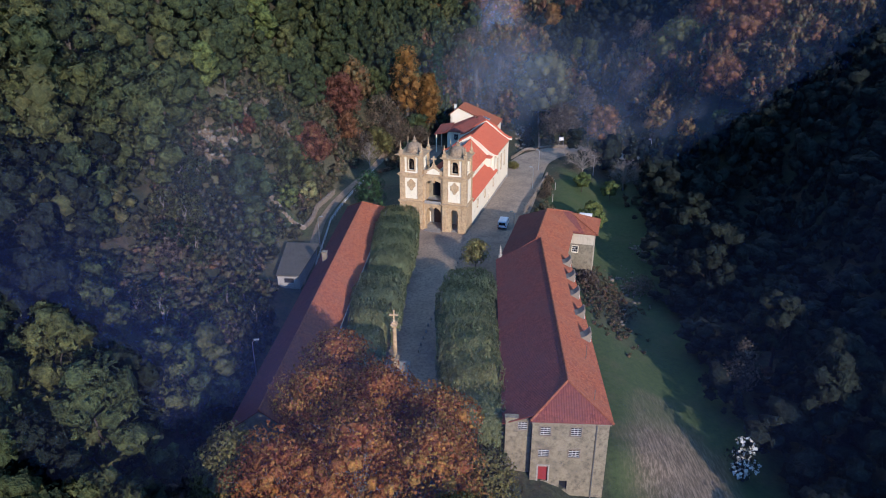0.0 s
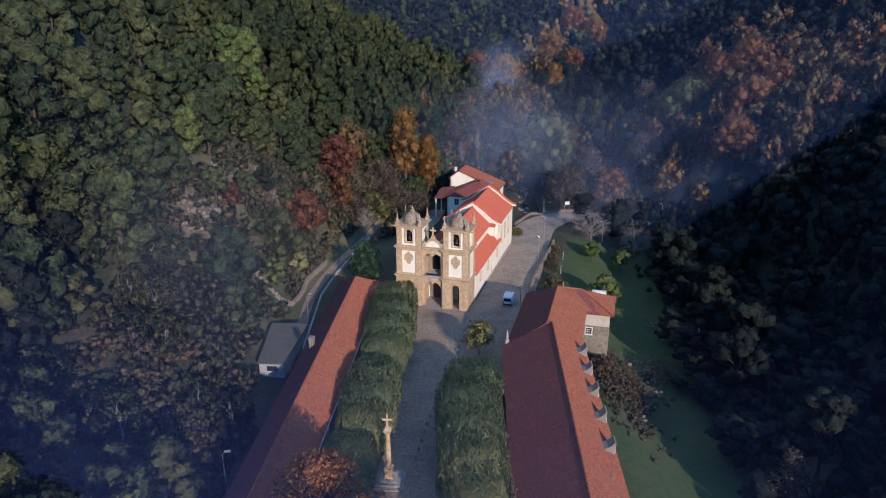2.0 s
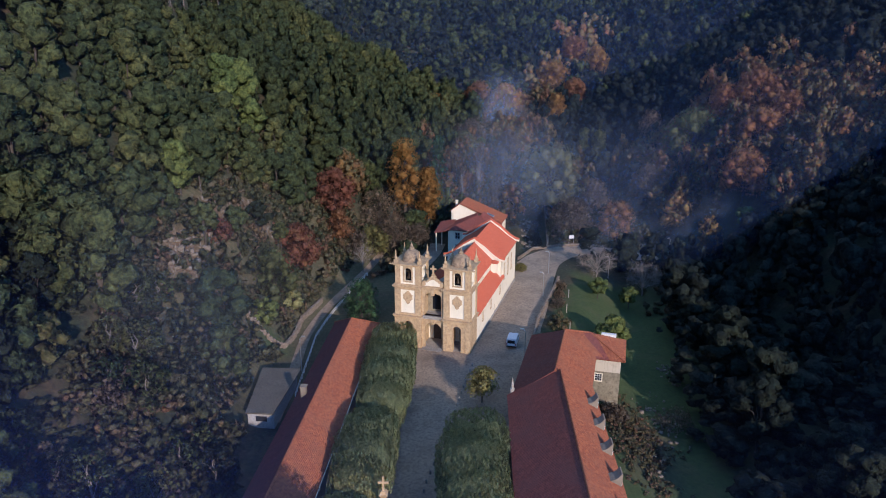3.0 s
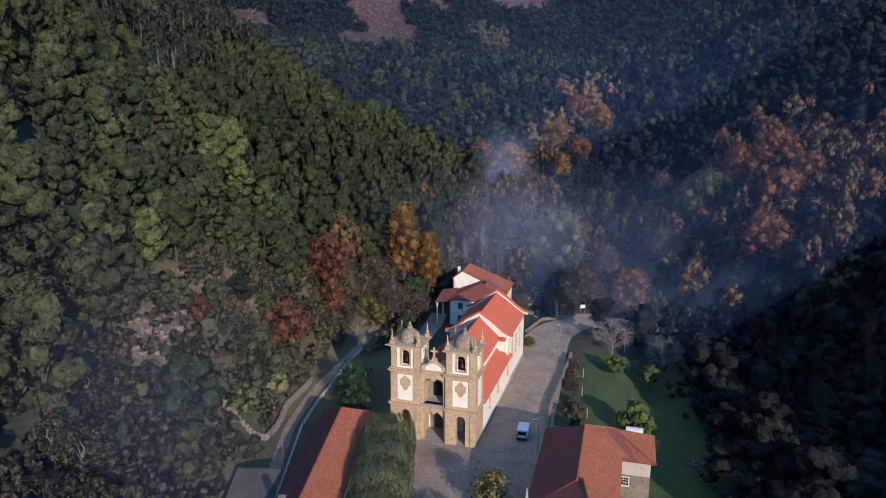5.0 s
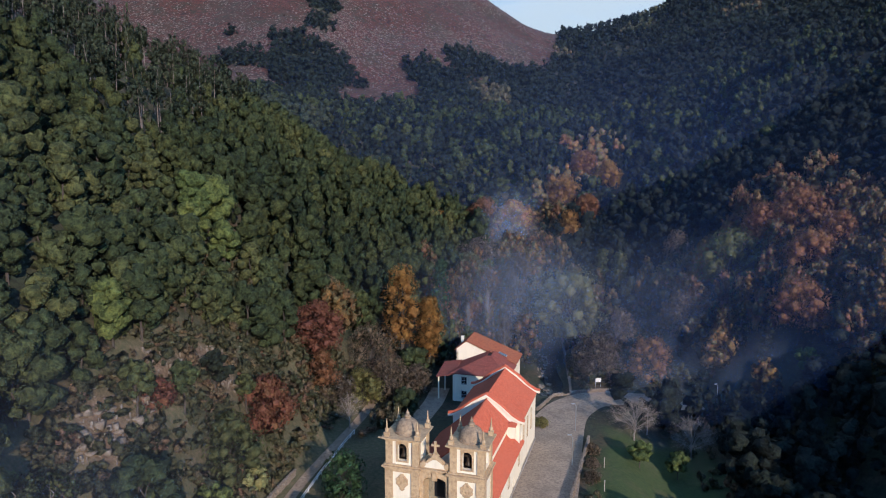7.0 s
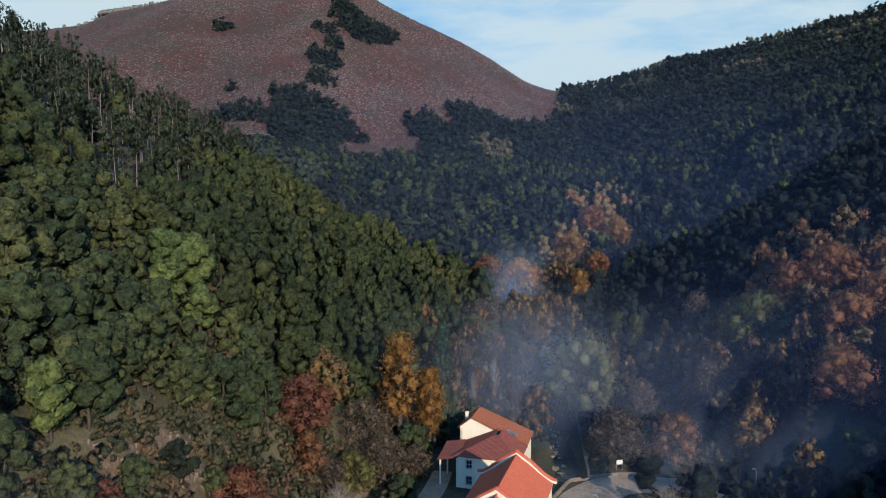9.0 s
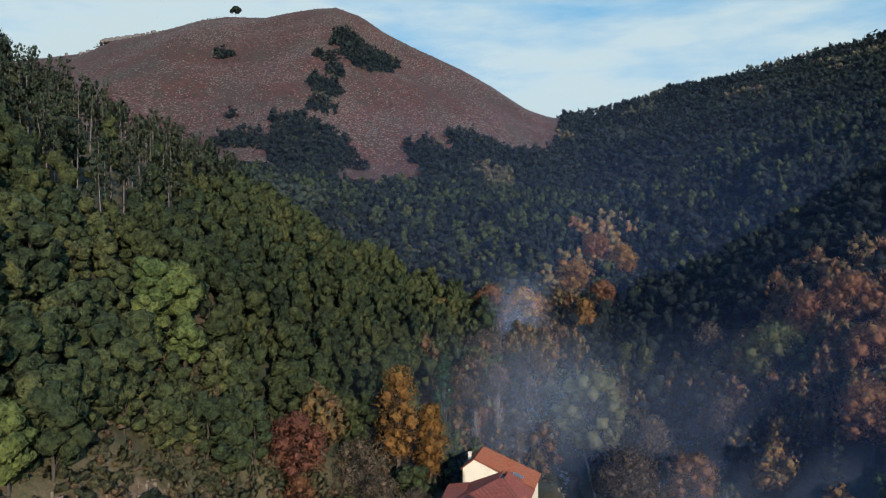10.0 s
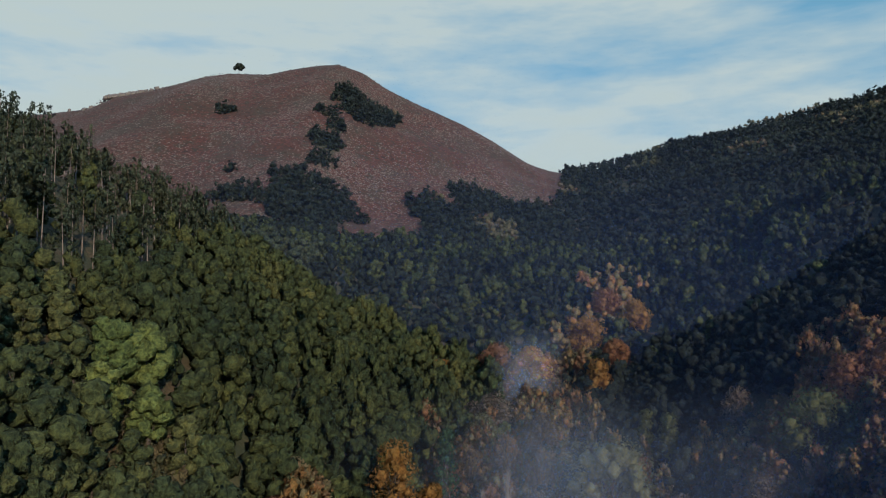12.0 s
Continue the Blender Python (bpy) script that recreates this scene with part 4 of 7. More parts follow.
# the long pilgrims' lodging with dormers, and its cross wing
def pilgrim_lodging():
    b = thing("pilgrim_lodging", pose(13.9, 68.5, 0, 0, 0, -3), "long old lodging house, stained plaster walls, clay tile roof", "house")
    holes = [(-2.1, -0.9, 5.8, 7.0, 0), (1.55, 2.8, 5.8, 7.0, 0), (-2.2, -0.95, 2.55, 3.65, 0), (1.5, 2.8, 2.55, 3.65, 0), (-2.1, -0.9, -1.3, 1.0, 0), (0.6, 1.6, -2.6, -1.2, 0)]
    fw = part("front_wall", pierced(-3.1, 6.1, -5.5, 7.75, 0.0, 0.6, holes), OLD_PLASTER, b, "stained grey plaster wall, three storeys")
    for xa, xb, za, zb, _ in holes[:4]:
        sash_window(b, (xa + xb) / 2, za, xb - xa, zb - za, 0.0, 3, 4, frame_mat=CHEEK)
    d = part("door", boxes((-2.08, -0.92, 0.2, 0.28, -1.3, 1.0)), WOOD_RED, b, "red painted plank door")
    pieces("door_frame", [(-2.3, -2.1, -0.06, 0.1, -1.3, 1.25), (-0.9, -0.7, -0.06, 0.1, -1.3, 1.25), (-2.1, -0.9, -0.06, 0.1, 1.0, 1.25)], GRANITE_GREY, d)
    part("cellar_door", boxes((0.6, 1.6, 0.3, 0.35, -2.6, -1.2)), DARK, b)
    part("downpipe", boxes((4.55, 4.67, -0.14, -0.02, -5.0, 7.5)), STEEL_DULL, b, "dull grey rainwater pipe")
    part("side_wall", boxes((5.6, 6.1, 0.6, 49.0, -6.0, 7.75)), OLD_PLASTER, b)
    part("side_wall", pierced(1.4, 48.5, -1.0, 6.4, -6.3, -5.8, [(y, y + 1.1, 3.4, 5.2, 0) for y in range(6, 46, 5)] + [(y, y + 1.3, 0, 2.3, 0) for y in range(9, 46, 10)], along="y"), OLD_PLASTER, b)
    # Dark sheet behind the windows in place of the shaded rooms.
    part("inner_shade", boxes((-5.6, -5.55, 2.0, 48.0, 0, 6.2)), DARK, b)
    part("annex_wall", pierced(-6.3, -3.1, -1.5, 7.3, 1.0, 1.5, [(-4.75, -3.65, 5.7, 6.9, 0)]), OLD_PLASTER, b)
    sash_window(b, -4.2, 5.7, 1.1, 1.2, 1.0, 3, 4, frame_mat=CHEEK)
    part("eave_cornice", boxes((-3.2, 6.3, -0.2, 0.1, 7.55, 7.78)), CHEEK, b)
    part("parapet", boxes((-6.4, -3.0, 0.85, 1.6, 7.2, 7.55)), OLD_PLASTER, b)
    Rx, Rz, Y0, Y1 = 1.3, 11.0, 4.0, 49.0
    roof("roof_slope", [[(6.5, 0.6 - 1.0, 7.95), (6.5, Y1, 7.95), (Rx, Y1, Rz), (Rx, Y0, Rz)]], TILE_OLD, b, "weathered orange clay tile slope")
    # Older dark tile; the slope's shade is in the tone as well.
    roof("roof_slope", [[(-6.7, Y1, 6.35), (-6.7, 1.2, 6.35), (-3.2, 0.2, 8.4), (Rx, Y0, Rz), (Rx, Y1, Rz)]], TILE_DARK, b, "dark weathered clay tile slope, shade in its tone", 0.3)
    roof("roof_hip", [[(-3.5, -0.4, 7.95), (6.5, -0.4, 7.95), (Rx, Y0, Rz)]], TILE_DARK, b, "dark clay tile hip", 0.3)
    ridge_cap("ridge", [((Rx, Y0, Rz + 0.05), (Rx, Y1, Rz + 0.05)), ((Rx, Y0, Rz + 0.05), (6.5, -0.4, 8.0)), ((Rx, Y0, Rz + 0.05), (-3.4, -0.3, 8.05))], TILE_OLD, b)
    # dormers on the sunny eave: cheeks leaning in, small panes to the yard
    for y in (17.6, 24.2, 30.6, 36.6, 42.4):
        bm = bmesh.new()
        prism(bm, [(4.6, y, 8.95), (6.1, y, 8.1), (6.2, y, 9.95), (6.05, y, 10.0), (5.75, y, 9.55), (5.3, y, 9.2)], (0, 1.6, 0))
        dm = part("dormer", bm, CHEEK, b, "tan rendered dormer")
        bm = bmesh.new()
        for k in range(4):
            box(bm, 6.1, 6.2, y + 0.12 + k * 0.43, y + 0.19 + k * 0.43, 8.4, 9.8)
        box(bm, 6.1, 6.2, y + 0.12, y + 1.48, 8.35, 8.45)
        box(bm, 6.1, 6.2, y + 0.12, y + 1.48, 9.75, 9.85)
        part("sash", bm, WHITE_PAINT, dm)
    for x, y, h in ((4.7, 12.2, 2.0), (4.5, 2.8, 1.5)):
        bm = bmesh.new()
        tube(bm, [(x, y, 8.8), (x, y, 9.1 + h)], [0.05, 0.04], 6)
        part("flue", bm, STEEL, b)
    bm = bmesh.new()
    lathe(bm, [(0.4, 6.3), (0.36, 7.2), (0.42, 7.3), (0.2, 7.5), (0.25, 7.9), (0.05, 9.2)], -5.9, 49.4, 8)
    part("pinnacle", bm, GRANITE_GREY, b)
    return b


pilgrim_lodging()


def cross_wing():
    b = thing("cross_wing", pose(32.5, 135.5, 0, 0, 0, -15), "cross wing with plastered end wall and clay tile roof", "house")
    part("front_wall", pierced(-6.0, -0.5, -6.0, 7.3, -8.4, -7.9, [(-4.6, -3.5, 3.2, 4.5, 0)]), OLD_PLASTER, b, "half whitened plaster wall")
    sash_window(b, -4.05, 3.2, 1.1, 1.3, -8.4, 3, 3, frame_mat=LIMEWASH)
    part("upper_render", boxes((-6.0, -0.5, -8.44, -8.4, 5.0, 7.3)), CREAM, b)
    part("side_wall", boxes((-1.0, -0.5, -7.9, -0.5, -6.0, 7.3)), CREAM, b)
    part("back_wall", boxes((-16.0, -0.5, -0.9, -0.4, -6.0, 7.3)), OLD_PLASTER, b)
    part("street_wall", boxes((-16.3, -15.8, -22.0, -0.9, -1.0, 6.4)), OLD_PLASTER, b)
    # Shade of this left slope put into the darker tile.
    roof("roof_slope", [[(-16.8, 0, 6.4), (-16.8, -23.0, 6.4), (-10.3, -21.6, 10.9), (-10.3, -6.0, 10.9)]], TILE_DARK, b, "dark clay tile slope, shade in its tone", 0.3)
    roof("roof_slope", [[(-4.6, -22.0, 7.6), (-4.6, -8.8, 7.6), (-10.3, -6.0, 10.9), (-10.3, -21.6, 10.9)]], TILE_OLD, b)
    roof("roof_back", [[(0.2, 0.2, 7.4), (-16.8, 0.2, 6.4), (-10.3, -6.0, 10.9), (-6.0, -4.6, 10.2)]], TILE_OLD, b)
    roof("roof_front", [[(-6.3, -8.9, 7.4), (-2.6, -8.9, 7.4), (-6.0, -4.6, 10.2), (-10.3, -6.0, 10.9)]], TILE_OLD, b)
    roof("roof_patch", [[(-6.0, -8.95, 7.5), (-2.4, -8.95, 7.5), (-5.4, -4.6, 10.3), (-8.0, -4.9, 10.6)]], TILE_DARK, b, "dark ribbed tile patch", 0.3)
    roof("roof_hip", [[(0.2, -8.9, 7.4), (0.2, 0.2, 7.4), (-6.0, -4.6, 10.2)], [(-2.6, -8.9, 7.4), (0.2, -8.9, 7.4), (-6.0, -4.6, 10.2)]], TILE_OLD, b)
    ridge_cap("ridge", [((-10.3, -21.6, 10.95), (-10.3, -6.0, 10.95)), ((-10.3, -6.0, 10.95), (-6.0, -4.6, 10.28)), ((-6.0, -4.6, 10.28), (0.2, -8.9, 7.5))], TILE_OLD, b)
    part("roof_box", boxes((-4.2, -1.6, -0.6, 0.1, 7.8, 8.5)), WHITE_PAINT, b, "white rooftop water tank")
    return b


cross_wing()


def stable_range():
    b = thing("long_range_building", pose(-22.3, 70, 0, 0, 0, -3.8), "long low building with weathered orange clay tile roof", "house")
    part("side_wall", pierced(0.5, 78.0, -0.3, 5.2, 3.4, 3.9, [(y, y + 1.0, 2.6, 4.0, 0) for y in range(4, 76, 5)] + [(y + 2, y + 3.2, 0, 2.2, 0) for y in range(4, 74, 10)], along="y"), LIMEWASH, b)
    # Dark sheet behind the openings in place of the shaded interior.
    part("inner_shade", boxes((2.9, 3.0, 1.5, 77.0, 0, 5.0)), DARK, b)
    part("side_wall", boxes((-3.9, -3.4, 0.5, 78.0, -0.3, 5.2)), OLD_PLASTER, b)
    bm = bmesh.new()
    prism(bm, [(-3.9, 0, -0.3), (3.9, 0, -0.3), (3.9, 0, 5.3), (0, 0, 8.3), (-3.9, 0, 5.3)], (0, 0.5, 0))
    part("end_wall", bm, OLD_PLASTER, b, "stained plaster end wall")
    part("end_wall", boxes((-3.9, 3.9, 77.5, 78.0, -0.3, 5.3)), LIMEWASH, b, "white end wall")
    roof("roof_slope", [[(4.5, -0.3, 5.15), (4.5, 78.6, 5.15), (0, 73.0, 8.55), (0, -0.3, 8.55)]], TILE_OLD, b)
    # Left slope takes the darker tile to carry its shade.
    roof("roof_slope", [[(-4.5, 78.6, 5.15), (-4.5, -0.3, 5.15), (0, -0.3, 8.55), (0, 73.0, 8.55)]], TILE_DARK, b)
    roof("roof_hip", [[(4.5, 78.6, 5.15), (-4.5, 78.6, 5.15), (0, 73.0, 8.55)]], TILE_OLD, b)
    ridge_cap("ridge", [((0, -0.3, 8.6), (0, 73.0, 8.6)), ((0, 73.0, 8.6), (-4.5, 78.6, 5.2)), ((0, 73.0, 8.6), (4.5, 78.6, 5.2))], TILE_OLD, b)
    bm = boxes((-2.9, -2.1, 46.6, 47.5, 6.0, 8.2), (-3.0, -2.0, 46.5, 47.6, 8.2, 8.4))
    part("chimney", bm, CHEEK, b, "tan rendered chimney")
    part("gutter", boxes((4.5, 4.62, -0.3, 78.6, 5.0, 5.12)), STEEL, b)
    return b


stable_range()


def rectory():
    b = thing("rectory", pose(1.3, 209.0, 0, 0, 0, -16), "white rectory with hipped clay tile roofs behind the church", "house")
    holes = [(2.2, 3.3, 4.6, 6.2, 0), (2.2, 3.3, 1.2, 2.8, 0), (7.6, 8.7, 4.6, 6.2, 0)]
    part("front_wall", pierced(0, 13, -0.5, 7.2, 0, 0.4, holes), LIMEWASH, b)
    for xa, xb, za, zb, _ in holes:
        sash_window(b, (xa + xb) / 2, za, xb - xa, zb - za, 0.0, 2, 2)
    part("side_wall", boxes((0, 0.4, 0.4, 9, -0.5, 7.2), (12.6, 13, 0.4, 9, -0.5, 7.2)), LIMEWASH, b)
    roof("roof", [[(-0.5, -0.5, 7.1), (13.5, -0.5, 7.1), (8.0, 5.0, 10.4), (7.0, 5.0, 10.4)], [(13.5, -0.5, 7.1), (13.5, 9.5, 7.1), (8.0, 9.5, 10.4), (8.0, 5.0, 10.4)],
                  [(-0.5, 9.5, 7.1), (-0.5, -0.5, 7.1), (7.0, 5.0, 10.4), (7.0, 9.5, 10.4)]], TILE_DARK, b)
    roof("porch_roof", [[(-4.0, -0.3, 5.9), (0.4, -0.3, 6.8), (0.4, 7.0, 8.2), (-4.0, 7.0, 7.3)]], TILE_DARK, b)
    pieces("porch_post", [(-3.7, -3.4, 0.2, 0.5, 0, 6.0), (-3.7, -3.4, 5.8, 6.1, 0, 7.1)], LIMEWASH, b)
    pieces("rear_wall", [(-1.5, -1.1, 9.0, 17, -0.5, 9.5), (12.6, 13, 9, 17, -0.5, 7.3)], LIMEWASH, b)
    bm = bmesh.new()
    prism(bm, [(-1.5, 9.0, 6.5), (8.0, 9.0, 6.5), (8.0, 9.0, 9.0), (1.0, 9.0, 12.2), (-1.5, 9.0, 10.3)], (0, 0.4, 0))
    part("rear_gable", bm, LIMEWASH, b)
    bm = bmesh.new()
    prism(bm, [(-1.1, 16.6, -0.5), (12.6, 16.6, -0.5), (12.6, 16.6, 7.4), (1.0, 16.6, 12.0), (-1.1, 16.6, 10.3)], (0, 0.4, 0))
    part("rear_gable", bm, LIMEWASH, b)
    roof("rear_roof", [[(13.6, 17.5, 7.6), (13.6, 8.8, 7.6), (1.0, 8.8, 12.4), (1.0, 17.5, 12.4)], [(-2.0, 8.8, 10.0), (-2.0, 17.5, 10.0), (1.0, 17.5, 12.4), (1.0, 8.8, 12.4)]], TILE_OLD, b, "weathered clay tile roof")
    sk = part("skylight", boxes((-1.1, 1.1, -0.7, 0.7, 0, 0.12)), STEEL, b, "roof window of blue glass")
    sk.matrix_basis = pose(9.8, 10.6, 9.2, 0, 20.8, 0)
    part("pane", boxes((-1.0, 1.0, -0.6, 0.6, 0.12, 0.14)), SOLAR, sk)
    part("chimney", boxes((-1.2, -0.6, 12.5, 13.1, 10.4, 12.3), (-1.3, -0.5, 12.4, 13.2, 12.3, 12.45)), LIMEWASH, b, "white plastered chimney")
    return b


rectory()


def shed():
    b = thing("shed", pose(-29.0, 118.5, 0, 0, 0, -3.8), "low block shed with flat concrete roof", "shed")
    part("wall", boxes((-2.2, 2.0, 0, 14, -0.5, 2.7)), CONCRETE, b)
    bm = bmesh.new()
    prism(bm, [(-2.4, -0.3, 2.7), (2.0, -0.3, 2.7), (2.8, 14.3, 3.1), (-4.2, 14.3, 3.1)], (0, 0, 0.2))
    part("roof", bm, SLAB, b, "dark weathered concrete roof slab")
    # Dark patch on the solid wall, the shade of an opening.
    part("opening_shade", boxes((-0.9, 0.9, -0.04, 0.0, 1.3, 2.2)), DARK, b)
    return b


shed()


# paved ground
def ribbon(name, pts, width, material, label, lift=0.05, category="road"):
    """A road that follows the ground along a smooth line."""
    P = np.array(pts, float)
    t = np.linspace(0, len(P) - 1, (len(P) - 1) * 10 + 1)
    x, y = np.interp(t, range(len(P)), P[:, 0]), np.interp(t, range(len(P)), P[:, 1])
    for _ in range(12):
        x[1:-1], y[1:-1] = (x[:-2] + 2 * x[1:-1] + x[2:]) / 4, (y[:-2] + 2 * y[1:-1] + y[2:]) / 4
    dx, dy = np.gradient(x), np.gradient(y)
    q = np.hypot(dx, dy)
    nx_, ny_ = -dy / q, dx / q
    cols = []
    for k in np.linspace(-0.5, 0.5, 5):
        xx, yy = x + nx_ * k * width, y + ny_ * k * width
        cols.append(np.stack([xx, yy, ground(xx, yy) + lift], -1))
    zc = np.maximum.reduce([c_[:, 2] for c_ in cols])
    for c_ in cols:
        c_[:, 2] = np.maximum(c_[:, 2], zc - 0.25)
    V = np.stack(cols, 1).reshape(-1, 3)
    m_ = len(t)
    idx = np.arange(m_ * 5).reshape(m_, 5)
    F = np.stack([idx[:-1, :-1], idx[1:, :-1], idx[1:, 1:], idx[:-1, 1:]], -1).reshape(-1, 4)[:, ::-1]
    me = array_mesh(name, V, F)
    me.materials.append(material)
    return tagged(new(name, me), label, category, kind="structure")


SETTS = worn("granite_setts", (0.33, 0.26, 0.18), (0.17, 0.135, 0.095), (0.43, 0.345, 0.24), 0.22, 2.0, 0.9, 0.8, 0.5, 0.04)
TRACK = worn("track_gravel", (0.29, 0.22, 0.145), (0.15, 0.112, 0.075), (0.4, 0.315, 0.22), 0.4, 1.6, 0.95, 0.7)
bm = bmesh.new()
prism(bm, [(-17.5, 60, 0.0), (7.0, 60, 0.0), (9.2, 100, 0.0), (9.8, 117, 0.0), (17.5, 140, 0.0), (22, 165, 0.0), (23, 190, 0), (8, 195, 0.0), (-14, 152, 0.0)], (0, 0, 0.06))
me = bpy.data.meshes.new("pavement")
bm.to_mesh(me)
bm.free()
me.materials.append(SETTS)
tagged(new("pavement", me), "granite sett forecourt, worn grey", "pavement", kind="structure")
ribbon("road", [(13, 138), (15.5, 150), (20.5, 168), (24.5, 186), (28, 200), (34, 208), (43, 211), (52, 211), (61, 211)], 6.0, SETTS, "granite sett road past the church", 0.075)
ribbon("road", [(17.5, 184), (20, 193), (25.5, 204.5), (33, 211), (42, 213), (52, 213.5)], 6.5, SETTS, "granite sett apron at the road bend", 0.065)
ribbon("lane", [(-8.6, 190), (-5.8, 199), (-3.0, 208), (-1.6, 217)], 4.6, SETTS, "paved lane between the church and the rectory", 0.06)
ribbon("track", [(-27.5, 120), (-27.8, 137), (-28.6, 152), (-27.6, 162), (-25.7, 172), (-22.2, 186), (-19.2, 198), (-16, 212)], 2.0, TRACK, "rough grey track climbing past the woods", 0.12)

brook = array_mesh("brook", np.array([(23.5, 212, -1.7), (29, 212, -1.7), (33, 250, -1.6), (38, 288, -1.0), (33, 288, -1.0), (27, 250, -1.6)], float), np.array([(0, 1, 2, 5), (5, 2, 3, 4)]))
brook.materials.append(WATER)
tagged(new("water", brook), "dark brook in shade", "water", kind="structure")


def stone_wall(name, pts, h, w, label, seed, material=RUBBLE):
    """A rubble wall built of single rough stones along a line."""
    rng = random.Random(seed)
    root = thing(name, pose(0, 0, 0), label, "wall", kind="structure")
    stones = []
    for (xa, ya), (xb, yb) in zip(pts, pts[1:]):
        L = math.hypot(xb - xa, yb - ya)
        k = max(1, int(L / 0.6))
        ang = math.atan2(yb - ya, xb - xa)
        for i in range(k):
            f = (i + 0.5) / k
            x, y = xa + (xb - xa) * f, ya + (yb - ya) * f
            z = float(ground(x, y))
            for j in range(max(1, round(h / 0.4))):
                stones.append((x + rng.uniform(-0.1, 0.1), y + rng.uniform(-0.1, 0.1), z + (j + 0.4) * 0.4, ang, 0.85 + rng.random() * 0.3))
    meshes = []
    for k in range(4):
        bm = bmesh.new()
        bmesh.ops.create_cube(bm, size=1)
        for v in bm.verts:
            v.co = (v.co.x * 0.68 + rng.uniform(-0.1, 0.1), v.co.y * w + rng.uniform(-0.08, 0.08), v.co.z * 0.43 + rng.uniform(-0.06, 0.06))
        bmesh.ops.bevel(bm, geom=bm.edges, offset=0.06, segments=1, affect='EDGES')
        me = bpy.data.meshes.new("stone")
        bm.to_mesh(me)
        bm.free()
        me.materials.append(material)
        meshes.append(me)
    for i, (x, y, z, a, s) in enumerate(stones):
        o = new("stone", meshes[rng.randrange(4)])
        o.parent = root
        o.matrix_basis = pose(x, y, z, 0, 0, math.degrees(a)) @ Matrix.Diagonal((1.0, s, 1.0, 1))
    return root


stone_wall("roadside_wall", [(18.0, 150), (20.2, 160), (24.5, 173), (29.0, 187)], 1.2, 0.5, "rubble granite wall along the road", 1)
stone_wall("terrace_wall", [(-39.0, 140), (-36.0, 144.2), (-31.5, 147.5), (-30.7, 152), (-30.6, 160), (-28, 171)], 1.2, 0.6, "rough stone terrace wall beside the track", 2)
stone_wall("brook_wall", [(30.0, 213), (32.4, 232), (35.2, 258)], 1.0, 0.5, "stone wall along the brook", 3)
stone_wall("bridge_parapet", [(20.5, 203), (25.5, 211.5), (31, 213.5), (44, 216.5)], 1.0, 0.4, "low parapet at the road bend", 4)


def railing(pts, label):
    root = thing("railing", pose(0, 0, 0), label, "railing")
    prev = None
    for (xa, ya), (xb, yb) in zip(pts, pts[1:]):
        k = max(1, round(math.hypot(xb - xa, yb - ya) / 2.2))
        for i in range(k):
            x, y = xa + (xb - xa) * i / k, ya + (yb - ya) * i / k
            z = float(ground(x, y))
            bm = bmesh.new()
            tube(bm, [(x, y, z - 0.1), (x, y, z + 1.05)], [0.06, 0.06], 6)
            part("post", bm, WHITE_PAINT, root)
            if prev:
                bm = bmesh.new()
                for h in (1.0, 0.55):
                    tube(bm, [(prev[0], prev[1], prev[2] + h), (x, y, z + h)], [0.055, 0.055], 6)
                part("rail", bm, WHITE_PAINT, root)
            prev = (x, y, z)
    return root


railing([(-25.6, 128), (-25.9, 142), (-26.2, 152), (-25.2, 161), (-23.4, 172), (-20.6, 186), (-19, 192)], "white metal railing along the track")


# forecourt things
def wayside_cross():
    b = thing("wayside_cross", pose(-7.3, 91.3, 0.06, 0, 0, -3), "granite wayside cross on stepped base", "monument")
    part("step", boxes((-2.1, 2.1, -2.1, 2.1, 0, 0.25)), GRANITE_GREY, b)
    part("step", boxes((-1.6, 1.6, -1.6, 1.6, 0.25, 0.5)), GRANITE_GREY, b)
    part("step", boxes((-1.1, 1.1, -1.1, 1.1, 0.5, 0.75)), GRANITE_GREY, b)
    bm = bmesh.new()
    lathe(bm, [(0.62, 0.75), (0.62, 0.95), (0.5, 1.05), (0.5, 2.0), (0.6, 2.1), (0.6, 2.25)], square=True)
    part("pedestal", bm, GRANITE, b)
    bm = bmesh.new()
    lathe(bm, [(0.44, 2.25), (0.36, 2.4), (0.34, 2.6), (0.35, 4.6), (0.29, 7.4), (0.36, 7.5), (0.31, 7.6)], seg=14)
    part("column", bm, GRANITE, b)
    bm = bmesh.new()
    lathe(bm, [(0.3, 7.6), (0.5, 8.0), (0.55, 8.1), (0.4, 8.2), (0.3, 8.45)], square=True)
    part("capital", bm, GRANITE, b)
    part("cross", boxes((-0.12, 0.12, -0.12, 0.12, 8.45, 10.4), (-0.65, 0.65, -0.11, 0.11, 9.45, 9.7)), GRANITE, b)
    return b


wayside_cross()

bollard = thing("bollard", pose(-3.9, 96, 0.06), "short grey granite bollard", "bollard", "bollards along the forecourt")
bm = bmesh.new()
lathe(bm, [(0.16, 0), (0.14, 0.4), (0.17, 0.45), (0.07, 0.6)], seg=8)
part("shaft", bm, GRANITE_GREY, bollard)
for i in range(1, 22):
    f = i / 21
    y = 96 + 44 * f
    x = float(np.interp(y, (96, 104.6, 109.3, 116.6, 129, 140.3), (-3.9, -2.5, -1.3, 0.5, 2.9, 5.4)))
    copy_thing(bollard, pose(x, y, 0.06))


